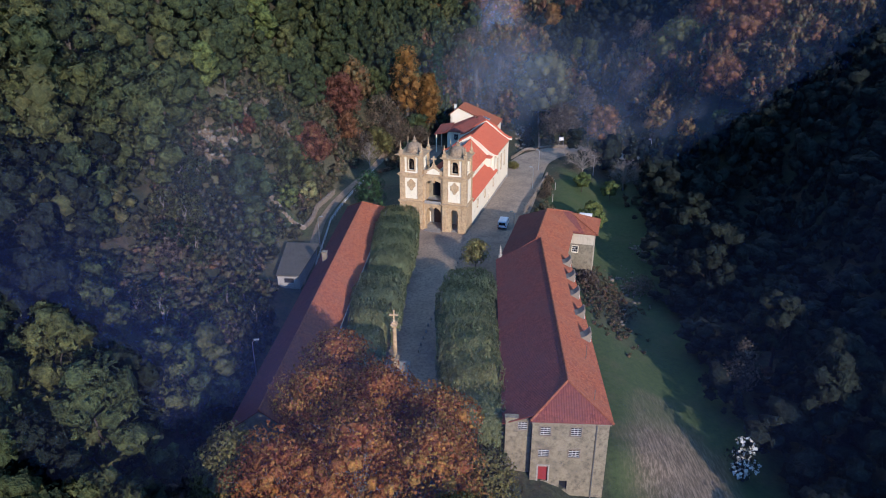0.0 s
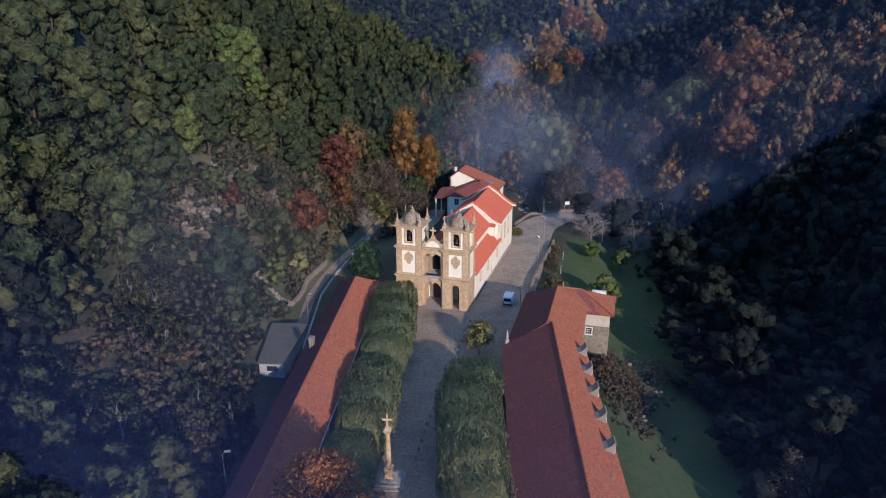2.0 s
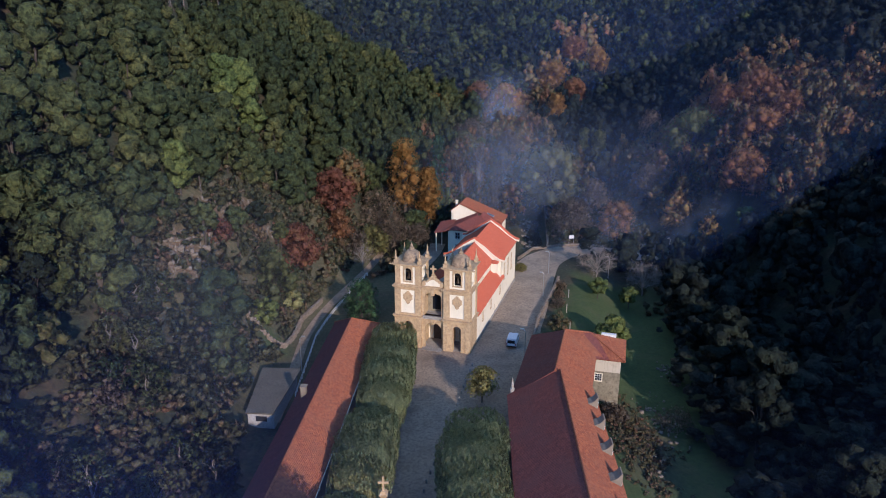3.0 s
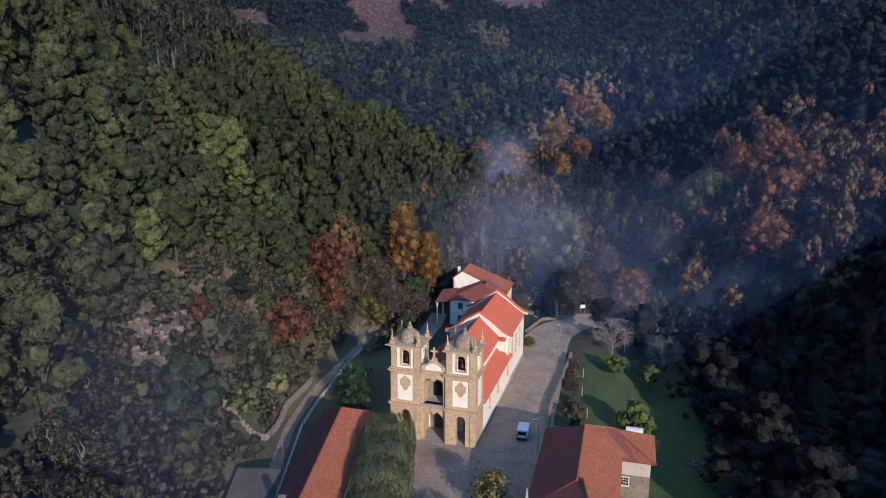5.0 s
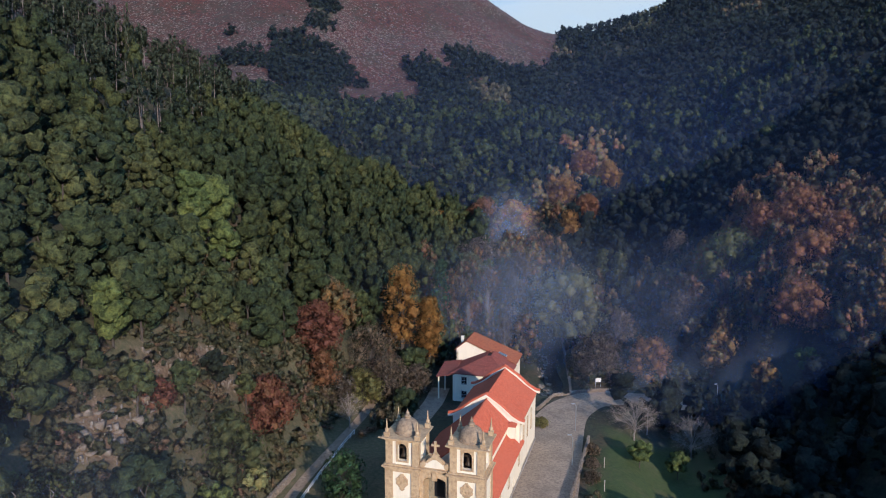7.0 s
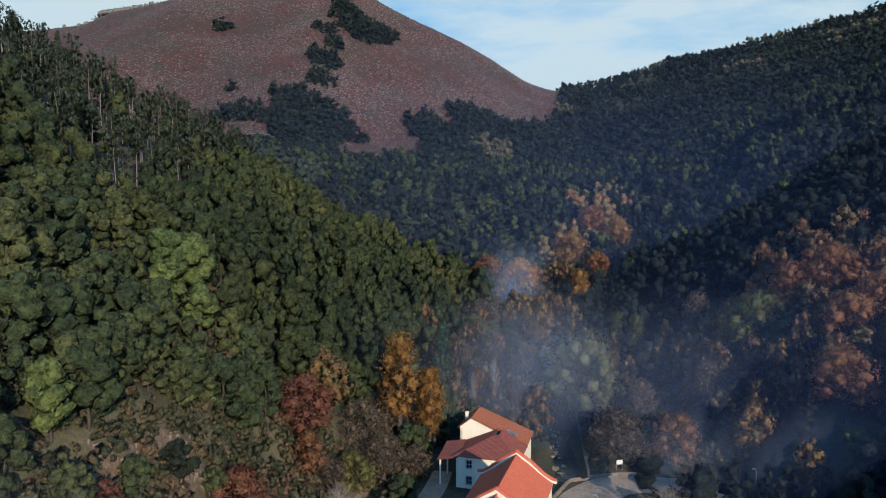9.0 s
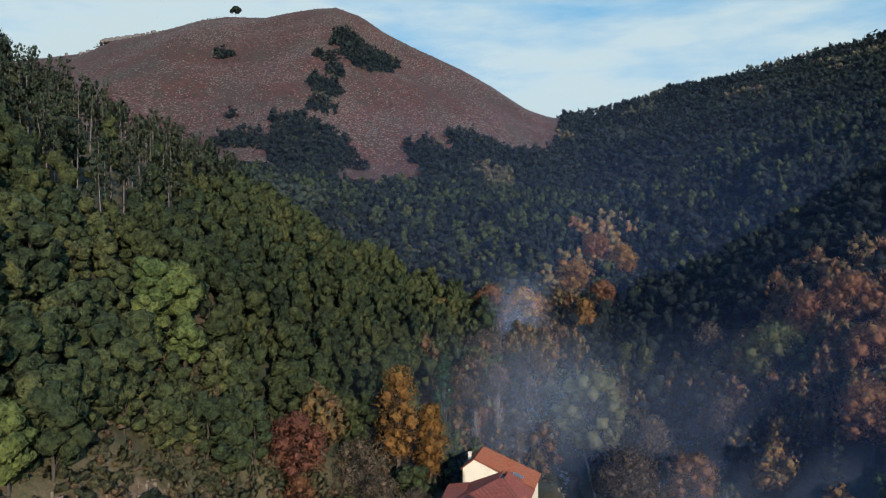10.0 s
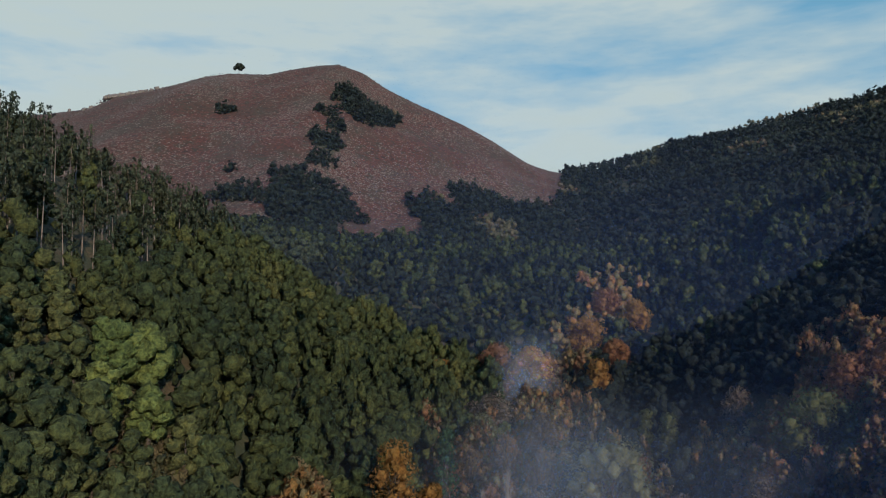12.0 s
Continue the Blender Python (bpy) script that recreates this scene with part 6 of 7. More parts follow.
# single trees that can be told apart
SINGLES = [
    ("cedar", -17.6, 160.5, 9.8, 4.3, "dome", L_CONIFER, "dense fresh green conifer beside the church", dict(leaves=2600, leaf=0.22, base=0.03)),
    ("tree", -33.4, 173.5, 11.5, 6.4, "round", L_RED, "rust-red autumn tree above the track", dict(leaves=1900, base=0.16)),
    ("tree", -29.5, 206, 14.0, 6.6, "round", L_RED, "dark red autumn tree on the slope", dict(leaves=1900, variant=2, base=0.16, twigs=3)),
    ("tree", -35.3, 157, 11.0, 7.0, "dome", L_OLIVE, "broad olive-green tree above the track", dict(leaves=2600, leaf=0.28, base=0.08, variant=1)),
    ("bush", -35.4, 147.5, 5.5, 3.3, "dome", L_BRIGHT, "yellow-green bush by the terrace wall", dict(leaves=700, base=0.1)),
    ("olive_tree", -32.3, 160.5, 5.5, 2.7, "round", L_HEDGE, "small grey-green olive tree", dict(leaves=500)),
    ("tree", -38.5, 131.5, 11.0, 5.6, "dome", L_GREEN, "dense dark green tree above the shed", dict(leaves=1200, base=0.06)),
    ("tree", -36.0, 124.0, 9.0, 4.6, "dome", L_GREEN, "dense dark green tree above the shed", dict(leaves=1000, variant=2, base=0.06)),
    ("plane_tree", -11.6, 226, 28.0, 6.9, "column", L_GOLD, "tall golden-orange plane behind the church", dict(leaves=2400, base=0.24, twigs=3, k=18)),
    ("plane_tree", -4.6, 229, 21.0, 5.0, "column", L_GOLD, "golden-orange plane behind the church", dict(leaves=1600, base=0.15, variant=1, twigs=3, k=16)),
    ("cypress", -1.8, 248, 27.0, 4.0, "column", L_CONIFER, "tall dense green cypress behind the rectory", dict(leaves=1500, base=0.06, k=18)),
    ("bush", -13.5, 209.5, 10.5, 6.4, "dome", L_BROWN, "broad tangled grey-brown thicket behind the church", dict(leaves=2200, base=0.04, twigs=4, leaf=0.26)),
    ("bush", -19.5, 204.5, 8.0, 5.0, "dome", L_YELLOW, "olive-green thicket by the track", dict(leaves=1700, base=0.04, twigs=3, leaf=0.26, variant=1)),
    ("bush", -9.5, 202, 5.5, 3.6, "dome", L_GREEN, "round green bush behind the church", dict(leaves=900, base=0.04, leaf=0.24)),
    ("bush", -24.5, 199.5, 6.0, 4.2, "dome", L_BROWN, "brown thicket above the track", dict(leaves=1300, base=0.04, twigs=3, leaf=0.26, variant=2)),
    ("bush", -8.6, 222.5, 9.0, 4.6, "dome", L_GREEN, "dark green thicket beside the rectory", dict(leaves=1300, base=0.04, leaf=0.26, variant=1)),
    ("pine", -36.6, 171.5, 7.5, 2.3, "round", L_GREEN, "young pine with a thin bare trunk", dict(leaves=400, base=0.5, leaf=0.24)),
    ("pine", -41.0, 154.0, 8.5, 2.8, "round", L_GREEN, "young pine with a thin bare trunk", dict(leaves=500, base=0.42, leaf=0.24, variant=1)),
    ("pine", -39.5, 164.0, 9.0, 3.0, "round", L_DARK, "young pine with a thin bare trunk", dict(leaves=500, base=0.36, leaf=0.24, variant=2)),
    ("pine", -44.0, 144.5, 9.0, 3.0, "round", L_GREEN, "young pine with a thin bare trunk", dict(leaves=500, base=0.4, leaf=0.24, variant=3)),
    ("bush", -18.5, 216, 12.5, 6.6, "dome", L_BROWN, "broad tangled brown thicket on the slope", dict(leaves=2200, base=0.04, twigs=4, leaf=0.26, variant=2)),
    ("bush", -7.0, 213.5, 7.0, 4.0, "dome", L_BROWN, "grey-brown thicket by the rectory", dict(leaves=1300, base=0.04, twigs=4, leaf=0.24, variant=3)),
    ("bare_tree", 39.5, 191, 9.0, 6.3, "dome", L_BROWN, "spreading bare grey tree beside the lawn", dict(leaves=0, core=0, twigs=34, k=16, bark=BARK_PALE)),
    ("bare_tree", 51.0, 189, 9.0, 6.0, "dome", L_BROWN, "spreading bare grey tree beside the lawn", dict(leaves=0, core=0, twigs=34, k=16, bark=BARK_PALE, variant=1)),
    ("fruit_tree", 37.2, 178.5, 5.4, 2.7, "round", L_BRIGHT, "young leafy fruit tree on the lawn", dict(leaves=600, leaf=0.22)),
    ("fruit_tree", 45.2, 180.0, 5.6, 2.8, "round", L_BRIGHT, "young leafy fruit tree on the lawn", dict(leaves=600, leaf=0.22, variant=1)),
    ("fruit_tree", 34.6, 151.5, 8.4, 4.1, "round", L_BRIGHT, "round yellow-green tree behind the lodging", dict(leaves=1100, leaf=0.24)),
    ("tree", 102, 252, 16.0, 8.2, "round", L_RUST, "broad orange-brown tree on the far slope", dict(leaves=1100, leaf=0.4)),
    ("tree", 93, 257, 15.0, 8.2, "round", L_RUST, "broad russet tree on the far slope", dict(leaves=1100, leaf=0.4, variant=1)),
    ("tree", 104, 235, 14.0, 6.0, "round", L_RUST, "russet tree on the far slope", dict(leaves=900, leaf=0.38, variant=2)),
    ("tree", 82, 250, 16.5, 11.0, "dome", L_OLIVE, "very broad olive-brown tree on the far slope", dict(leaves=1600, leaf=0.42, base=0.1, k=22)),
    ("tree", 95, 231, 14.0, 8.6, "round", L_RUST, "half-bare red-brown tree on the far slope", dict(leaves=1000, leaf=0.36, twigs=5, variant=3)),
    ("tree", 84, 213, 16.0, 8.8, "round", L_RUST, "broad orange-brown tree on the far slope", dict(leaves=1300, leaf=0.36, twigs=4, variant=2)),
    ("tree", 66, 242, 14.0, 6.8, "round", L_BROWN, "brown half-bare tree at the slope foot", dict(leaves=900, leaf=0.34, twigs=6, variant=1)),
    ("tree", 51.5, 222, 12.0, 6.0, "dome", L_RUST, "rust-orange autumn tree by the road", dict(leaves=1200, leaf=0.3, twigs=4, variant=3, base=0.1)),
    ("tree", 38.5, 223, 11.0, 7.6, "dome", L_BROWN, "round brown autumn tree by the road bend", dict(leaves=2000, leaf=0.3, twigs=3, base=0.1)),
    ("willow", 36.5, 254, 21.0, 10.8, "dome", L_WILLOW, "broad pale olive willow in the valley", dict(leaves=3000, leaf=0.4, base=0.05, k=32)),
    ("poplar", 58, 281, 17.0, 4.6, "column", L_OLIVE, "olive-green poplar in the valley", dict(leaves=900, leaf=0.32, base=0.08)),
    ("poplar", 53, 285, 17.0, 3.8, "column", L_OLIVE, "olive-green poplar in the valley", dict(leaves=800, leaf=0.32, base=0.08, variant=1)),
    ("tree", 27, 331, 16.0, 9.6, "round", L_ORANGE, "broad orange-brown tree on the valley floor", dict(leaves=1500, leaf=0.4)),
    ("tree", 16, 340, 15.0, 8.2, "round", L_RUST, "orange-brown tree on the valley floor", dict(leaves=1000, leaf=0.4, variant=1)),
    ("tree", 52, 362, 16.0, 8.8, "round", L_GOLD, "golden tree up the valley", dict(leaves=1000, leaf=0.45, variant=2)),
    ("tree", 48, 322, 16.0, 6.8, "column", L_GOLD, "tall golden tree up the valley", dict(leaves=900, leaf=0.42, base=0.1)),
    ("tree", 76, 381, 15.0, 9.0, "round", L_GOLD, "golden-brown tree up the valley", dict(leaves=900, leaf=0.45, variant=1)),
    ("tree", 67, 394, 15.0, 8.0, "round", L_RUST, "orange-brown tree up the valley", dict(leaves=900, leaf=0.45, variant=2)),
    ("tree", 60, 348, 14.0, 6.5, "round", L_RUST, "rust-brown tree up the valley", dict(leaves=800, leaf=0.45, variant=3)),
    ("tree", -3, 326, 11.0, 5.2, "round", L_GOLD, "orange tree at the wood edge", dict(leaves=700, leaf=0.4)),
    ("bush", 82, 204, 6.5, 3.4, "round", L_BRIGHT, "yellow-green young tree at the slope foot", dict(leaves=500, leaf=0.3)),
    ("tree", 76, 278, 14.0, 6.0, "round", L_BROWN, "brown half-bare tree in the valley", dict(leaves=800, leaf=0.34, twigs=5)),
    ("tree", 12, 302, 13.0, 7.6, "dome", L_BROWN, "pinkish brown half-bare tree in the valley", dict(leaves=1100, leaf=0.32, twigs=5, variant=2)),
    ("cypress", 82, 227, 15.0, 4.2, "cone", L_DARK, "dark pointed conifer at the slope foot", dict(leaves=700, base=0.06, k=16)),
    ("bush", 20.2, 194.6, 1.8, 1.9, "dome", L_YELLOW, "low clipped shrub beside the chancel", dict(leaves=300, leaf=0.2, base=0.02)),
    ("bare_tree", -21.0, 193.0, 8.0, 4.4, "round", L_BROWN, "bare pale-limbed tree beside the track", dict(leaves=0, core=0, twigs=14, bark=BARK_PALE, variant=1)),
    ("bush", -43.5, 150.0, 4.2, 3.0, "dome", L_RED, "dark red bush on the rocky bank", dict(leaves=700, base=0.02, leaf=0.24)),
    ("tree", -27.5, 199, 9.0, 4.6, "round", L_RUST, "small russet tree above the track", dict(leaves=900, base=0.1, leaf=0.28)),
    ("cypress", 74, 222, 15.0, 2.6, "cone", L_DARK, "dark pointed conifer at the slope foot", dict(leaves=700, base=0.08, k=16)),
    ("cypress", 77, 214, 14.0, 2.6, "cone", L_DARK, "dark pointed conifer at the slope foot", dict(leaves=700, base=0.08, k=16, variant=1)),
    ("tree", -54, 213, 15.0, 6.5, "column", L_BRIGHT, "tall fresh green acacia on the slope", dict(leaves=1300, leaf=0.26)),
    ("tree", -57.5, 208, 14.0, 5.5, "column", L_BRIGHT, "tall fresh green acacia on the slope", dict(leaves=1300, leaf=0.26, variant=1)),
    ("tree", -55, 200, 13.0, 5.0, "column", L_BRIGHT, "tall fresh green acacia on the slope", dict(leaves=1200, leaf=0.26, variant=2)),
    ("tree", -50, 205, 13.0, 5.0, "column", L_BRIGHT, "tall fresh green acacia on the slope", dict(leaves=1200, leaf=0.26, variant=3)),
    ("poplar", 44.6, 88.0, 12.0, 3.0, "column", L_BROWN, "grey half-bare poplar beside the lawn", dict(leaves=420, leaf=0.3, twigs=6)),
    ("bush", 28.2, 123.0, 2.4, 2.4, "dome", L_BROWN, "brown shrub against the wing wall", dict(leaves=600, leaf=0.24, core=0.4, base=0.1, twigs=4, bark=BARK_PALE)),
    ("bush", 40.0, 127.0, 2.6, 3.6, "dome", L_BROWN, "brown shrub over the rubble stones", dict(leaves=500, leaf=0.2, core=0.4, base=0.1, twigs=4, bark=BARK_PALE)),
    ("bare_tree", 11.5, 243, 20.0, 2.6, "column", L_BROWN, "tall slender pale bare poplar", dict(leaves=60, core=0, twigs=8, bark=BARK_PALE, leaf=0.2)),
    ("bare_tree", 6.0, 240, 17.0, 2.4, "column", L_BROWN, "tall slender pale bare poplar", dict(leaves=60, core=0, twigs=8, bark=BARK_PALE, leaf=0.2, variant=1)),
    ("bare_tree", 16.0, 238, 13.0, 3.6, "column", L_BROWN, "slender brown half-bare poplar", dict(leaves=500, core=0, twigs=8, bark=BARK_PALE, leaf=0.22, variant=2)),
    ("tree", 50.0, 246, 12.0, 6.0, "round", L_BROWN, "olive-brown half-bare tree in the valley", dict(leaves=900, leaf=0.28, core=0.4, twigs=6)),
    ("bare_tree", 4.0, 262, 17.0, 5.0, "round", L_BROWN, "half-bare brown tree in the valley", dict(leaves=600, leaf=0.22, core=0, twigs=9)),
    ("bare_tree", 13.0, 268, 18.0, 5.4, "round", L_BROWN, "half-bare brown tree in the valley", dict(leaves=600, leaf=0.22, core=0, twigs=9, variant=1)),
    ("bare_tree", 21.0, 262, 17.0, 5.0, "round", L_BROWN, "half-bare brown tree in the valley", dict(leaves=600, leaf=0.22, core=0, twigs=9, variant=2)),
    ("bare_tree", 18.0, 246, 14.0, 4.4, "round", L_BROWN, "half-bare brown tree in the valley", dict(leaves=600, leaf=0.22, core=0, twigs=9, variant=3)),
    ("tree", 24.0, 284, 15.0, 6.5, "round", L_BROWN, "brown autumn tree in the valley", dict(leaves=1000, leaf=0.28, core=0.5, twigs=5)),
    ("tree", 8.0, 285, 15.0, 6.5, "round", L_WILLOW, "olive autumn tree in the valley", dict(leaves=1000, leaf=0.28, core=0.5, twigs=5, variant=1)),
    # Trees added to cast shade over the lawn, down to the roadside shrubs.
    ("tree", 50.0, 118.0, 14.0, 5.4, "round", L_DARK, "dark tree added beside the lawn to shade it", dict(leaves=900)),
    ("tree", 56.0, 128.0, 14.5, 5.4, "dome", L_DARK, "dark tree added beside the lawn to shade it", dict(leaves=900, variant=1)),
    ("tree", 52.5, 139.0, 14.0, 5.4, "round", L_DARK, "dark tree added beside the lawn to shade it", dict(leaves=900, variant=2)),
    ("tree", 58.0, 109.0, 11.5, 4.9, "dome", L_DARK, "dark tree added beside the lawn to shade it", dict(leaves=900, variant=3)),
    ("tree", 57.0, 150.0, 13.0, 5.4, "round", L_DARK, "dark tree added beside the lawn to shade it", dict(leaves=900)),
    ("tree", 55.0, 162.0, 10.0, 4.9, "dome", L_DARK, "dark tree added beside the lawn to shade it", dict(leaves=900, variant=1)),
    ("tree", 53.5, 97.0, 15.0, 5.4, "dome", L_DARK, "tall dark tree added beside the lawn to shade it", dict(leaves=1000)),
    ("tree", 51.5, 77.0, 17.0, 5.0, "column", L_DARK, "tall dark tree added beside the lawn to shade it", dict(leaves=1000)),
    ("tree", 57.0, 85.0, 15.0, 5.6, "round", L_DARK, "tall dark tree added beside the lawn to shade it", dict(leaves=1000, variant=1)),
    ("tree", 59.0, 72.0, 15.5, 5.6, "dome", L_DARK, "tall dark tree added beside the lawn to shade it", dict(leaves=1000, variant=2)),
    ("tree", 61.0, 59.0, 15.5, 5.6, "round", L_DARK, "tall dark tree added beside the lawn to shade it", dict(leaves=1000, variant=3)),
    ("bush", 28.6, 181.0, 2.0, 1.5, "dome", L_BROWN, "low brown shrub behind the roadside wall", dict(leaves=260, base=0.05, leaf=0.22, twigs=2)),
    ("bush", 27.4, 175.5, 1.8, 1.4, "dome", L_BROWN, "low brown shrub behind the roadside wall", dict(leaves=260, base=0.05, leaf=0.22, twigs=2, variant=1)),
    ("bush", 26.2, 169.5, 2.0, 1.6, "dome", L_BROWN, "low brown shrub behind the roadside wall", dict(leaves=260, base=0.05, leaf=0.22, twigs=2, variant=2)),
    ("pine", -302, 1090, 18.0, 9.5, "umbrella", L_DARK, "lone umbrella pine on the hill crest", dict(leaves=500, leaf=1.0, base=0.55)),
]
for nm, x, y, H, R, form, mat, lab, kw in SINGLES:
    thin = mat is L_BROWN and y < 200
    if mat in (L_GOLD, L_ORANGE, L_RUST, L_RED, L_YELLOW, L_BROWN, L_OLIVE, L_WILLOW, L_CONIFER):
        kw.update(core=0.0 if thin else 0.3 if mat is L_BROWN else 0.58, leaves=int(kw.get("leaves", 700) * (1.6 if kw.get("leaves", 700) > 2000 else 2.5)), leaf=kw.get("leaf", 0.34) * (1.05 if y > 280 else 0.8), k=max(24, kw.get("k", 0)))
    else:
        kw.update(core=0.8, plumes=4, leaves=int(kw.get("leaves", 700) * 1.3), leaf=kw.get("leaf", 0.34) * 0.75, k=max(14, kw.get("k", 0)))
    tree(nm, x, y, H, R, form, mat, lab, **kw)

# a tall shrub with white seed heads at the lawn edge
shrub = tree("bush", 39.4, 73.0, 6.0, 2.3, "column", L_DARK, "tall dark bush covered in white seed heads", base=0.05, k=10, leaves=500, leaf=0.22, core=0.5)
V, F, L, UV, N = crown_arrays(77, "column", 4.0, 0.8, 10.6, 10, 260, 0.3, core=0)
me = array_mesh("seed_heads", V, F)
me.materials.append(FLOWER)
o = new("seed_heads", me)
o.parent = shrub


# the woods
def near_line(x, y, pts, w):
    d = np.full(np.shape(x), 1e9)
    for (xa, ya), (xb, yb) in zip(pts, pts[1:]):
        t = np.clip(((x - xa) * (xb - xa) + (y - ya) * (yb - ya)) / ((xb - xa) ** 2 + (yb - ya) ** 2), 0, 1)
        d = np.minimum(d, np.hypot(x - xa - t * (xb - xa), y - ya - t * (yb - ya)))
    return d < w


def wooded(x, y):
    """Whether a tree may stand at x, y."""
    ok = heath_mask(x, y) < 0.35
    ok &= ~((x > -30.5) & (x < 27) & (y > 40) & (y < 203))
    ok &= ~((x > -12) & (x < 22) & (y >= 200) & (y < 232))
    ok &= ~((x > 18) & (x < np.interp(y, (60, 110, 150, 196), (41, 42, 47, 58))) & (y > 30) & (y < 196))
    ok &= ~near_line(x, y, [(-28, 110), (-28.6, 152), (-25.7, 172), (-19.2, 198), (-16, 212)], 6)
    ok &= ~near_line(x, y, [(24, 186), (30, 206), (43, 211), (75, 214)], 8)
    ok &= ~near_line(x, y, [(25, 205), (30, 250), (35, 290)], 7)
    ok &= rock_mask(x, y) < 0.2
    ok &= ~((x > 30) & (x < 63) & (y > 205) & (y < 264))
    ok &= ~((((x + 37) / 6) ** 2 + ((y - 118) / 10) ** 2) < 1)
    ok &= ~((x > np.interp(y, (126, 134, 150, 164, 184, 190, 208, 214), (-50, -51, -49, -48, -44, -40, -32, -24))) & (x < -18) & (y > 126) & (y < 214))
    ok &= ~((x > -46) & (x < -24) & (y > 140) & (y < 205) & (x > np.interp(y, (140, 160, 185, 205), (-42, -40, -38, -27))))
    for nm, sx, sy, H, R, *_ in SINGLES:
        ok &= np.hypot(x - sx, y - sy) > R * (0.95 if sy > 195 else 0.8)
    return ok


def in_sight(x, y):
    return (np.abs(x) < 0.69 * y + 16) & (y > 25)


def jitter_grid(x0, x1, y0, y1, s, seed):
    rng = np.random.default_rng(seed)
    X, Y = np.meshgrid(np.arange(x0, x1, s), np.arange(y0, y1, s * 0.9))
    X[1::2] += s / 2
    X, Y = X + rng.uniform(-0.38, 0.38, X.shape) * s, Y + rng.uniform(-0.38, 0.38, X.shape) * s
    X, Y = X.ravel(), Y.ravel()
    k = in_sight(X, Y) & wooded(X, Y)
    return X[k], Y[k], rng


def forest(name, X, Y, Rr, Hh, tone, protos, material, label, rng):
    """Many trees joined into one mesh: protos are unit crowns (radius and height 1)."""
    Vs, Fs, Ts, Ls, Ns = [], [], [], [], []
    nv = 0
    which = rng.integers(0, len(protos), len(X))
    Z = ground(X, Y)
    for j, (V, F, *lv) in enumerate(protos):
        s = np.nonzero(which == j)[0]
        if not len(s):
            continue
        a = rng.uniform(0, 2 * math.pi, len(s))
        ca, sa = np.cos(a)[:, None], np.sin(a)[:, None]
        r, h = Rr[s][:, None], Hh[s][:, None]
        lx, ly = rng.normal(0, 0.03, (len(s), 1)), rng.normal(0, 0.03, (len(s), 1))
        vz = V[None, :, 2] * h
        vx = (V[None, :, 0] * ca - V[None, :, 1] * sa) * r + X[s][:, None] + vz * lx
        vy = (V[None, :, 0] * sa + V[None, :, 1] * ca) * r + Y[s][:, None] + vz * ly
        Vs.append(np.stack([vx, vy, vz + Z[s][:, None]], -1).reshape(-1, 3))
        Fs.append((F[None] + (np.arange(len(s)) * len(V))[:, None, None]).reshape(-1, 4) + nv)
        Ts.append(np.repeat(tone[s], len(V)))
        Ls.append(np.tile(lv[0] if lv else np.zeros((len(V), 2)), (len(s), 1)))
        if len(lv) > 1:
            N = lv[1]
            Ns.append(np.stack([N[None, :, 0] * ca - N[None, :, 1] * sa, N[None, :, 0] * sa + N[None, :, 1] * ca, np.repeat(N[None, :, 2], len(s), 0)], -1).reshape(-1, 3))
        nv += len(s) * len(V)
    UV = np.concatenate(Ls)
    me_ = array_mesh(name, np.concatenate(Vs), np.concatenate(Fs), tint=np.concatenate(Ts), leaf_u=UV[:, 0], leaf_v=UV[:, 1])
    if Ns:
        me_.polygons.foreach_set("use_smooth", np.ones(len(me_.polygons), bool))
        shade_round(me_, np.concatenate(Ns))
    me_.materials.append(material)
    return tagged(new(name, me_), label, "trees", kind="stuff")


def unit(seed, form, base, k, leaves, leaf, core=0.85, slim=0.36, plumes=0, flat=0.95):
    """A crown of radius 1 and height 1."""
    V, F, L, UV, N = crown_arrays(seed, form, 1.0, base / slim, 1 / slim, k, leaves, leaf, 1.0, core, flat, plumes)
    return V * np.array([1, 1, slim]), F, UV, N


def unit_trunk(rng, lean=0.03):
    bm = bmesh.new()
    tube(bm, [(0, 0, -0.05), (lean, 0, 0.45), (lean * 1.5, lean, 0.93)], [0.09, 0.06, 0.02], 5)
    me_ = bpy.data.meshes.new("t")
    for f in list(bm.faces):
        if len(f.verts) != 4:
            bm.faces.remove(f)
    bm.verts.index_update()
    V, F = np.array([v.co[:] for v in bm.verts]), np.array([[v.index for v in f.verts] for f in bm.faces])
    bm.free()
    bpy.data.meshes.remove(me_)
    return V, F


NEAR = [unit(i, f, b, k, 180, 0.118, 0.82, s, 4) for i, (f, b, k, s) in enumerate((("column", 0.08, 9, 0.34), ("dome", 0.06, 9, 0.4), ("round", 0.1, 8, 0.4), ("column", 0.08, 10, 0.31), ("cone", 0.06, 10, 0.34), ("dome", 0.1, 8, 0.44)))]
LEAFY = [unit(110 + i, f, b, k, 400, 0.115, 0.68, s) for i, (f, b, k, s) in enumerate((("round", 0.12, 16, 0.42), ("dome", 0.08, 18, 0.5), ("round", 0.1, 16, 0.45)))]
SHADED = [unit(10 + i, f, b, k, 46, 0.18, 0.82, 0.36, 1) for i, (f, b, k) in enumerate((("column", 0.1, 6), ("dome", 0.1, 6), ("round", 0.1, 6), ("cone", 0.06, 7)))]
MID = [unit(20 + i, f, b, k, 36, 0.2, 0.82, 0.4, 1) for i, (f, b, k) in enumerate((("column", 0.1, 6), ("dome", 0.1, 6), ("round", 0.1, 6), ("cone", 0.06, 6)))]
FAR = [unit(40 + i, f, 0.05, 3, 14, 0.38, 0.85, 0.5) for i, f in enumerate(("dome", "round", "column"))]
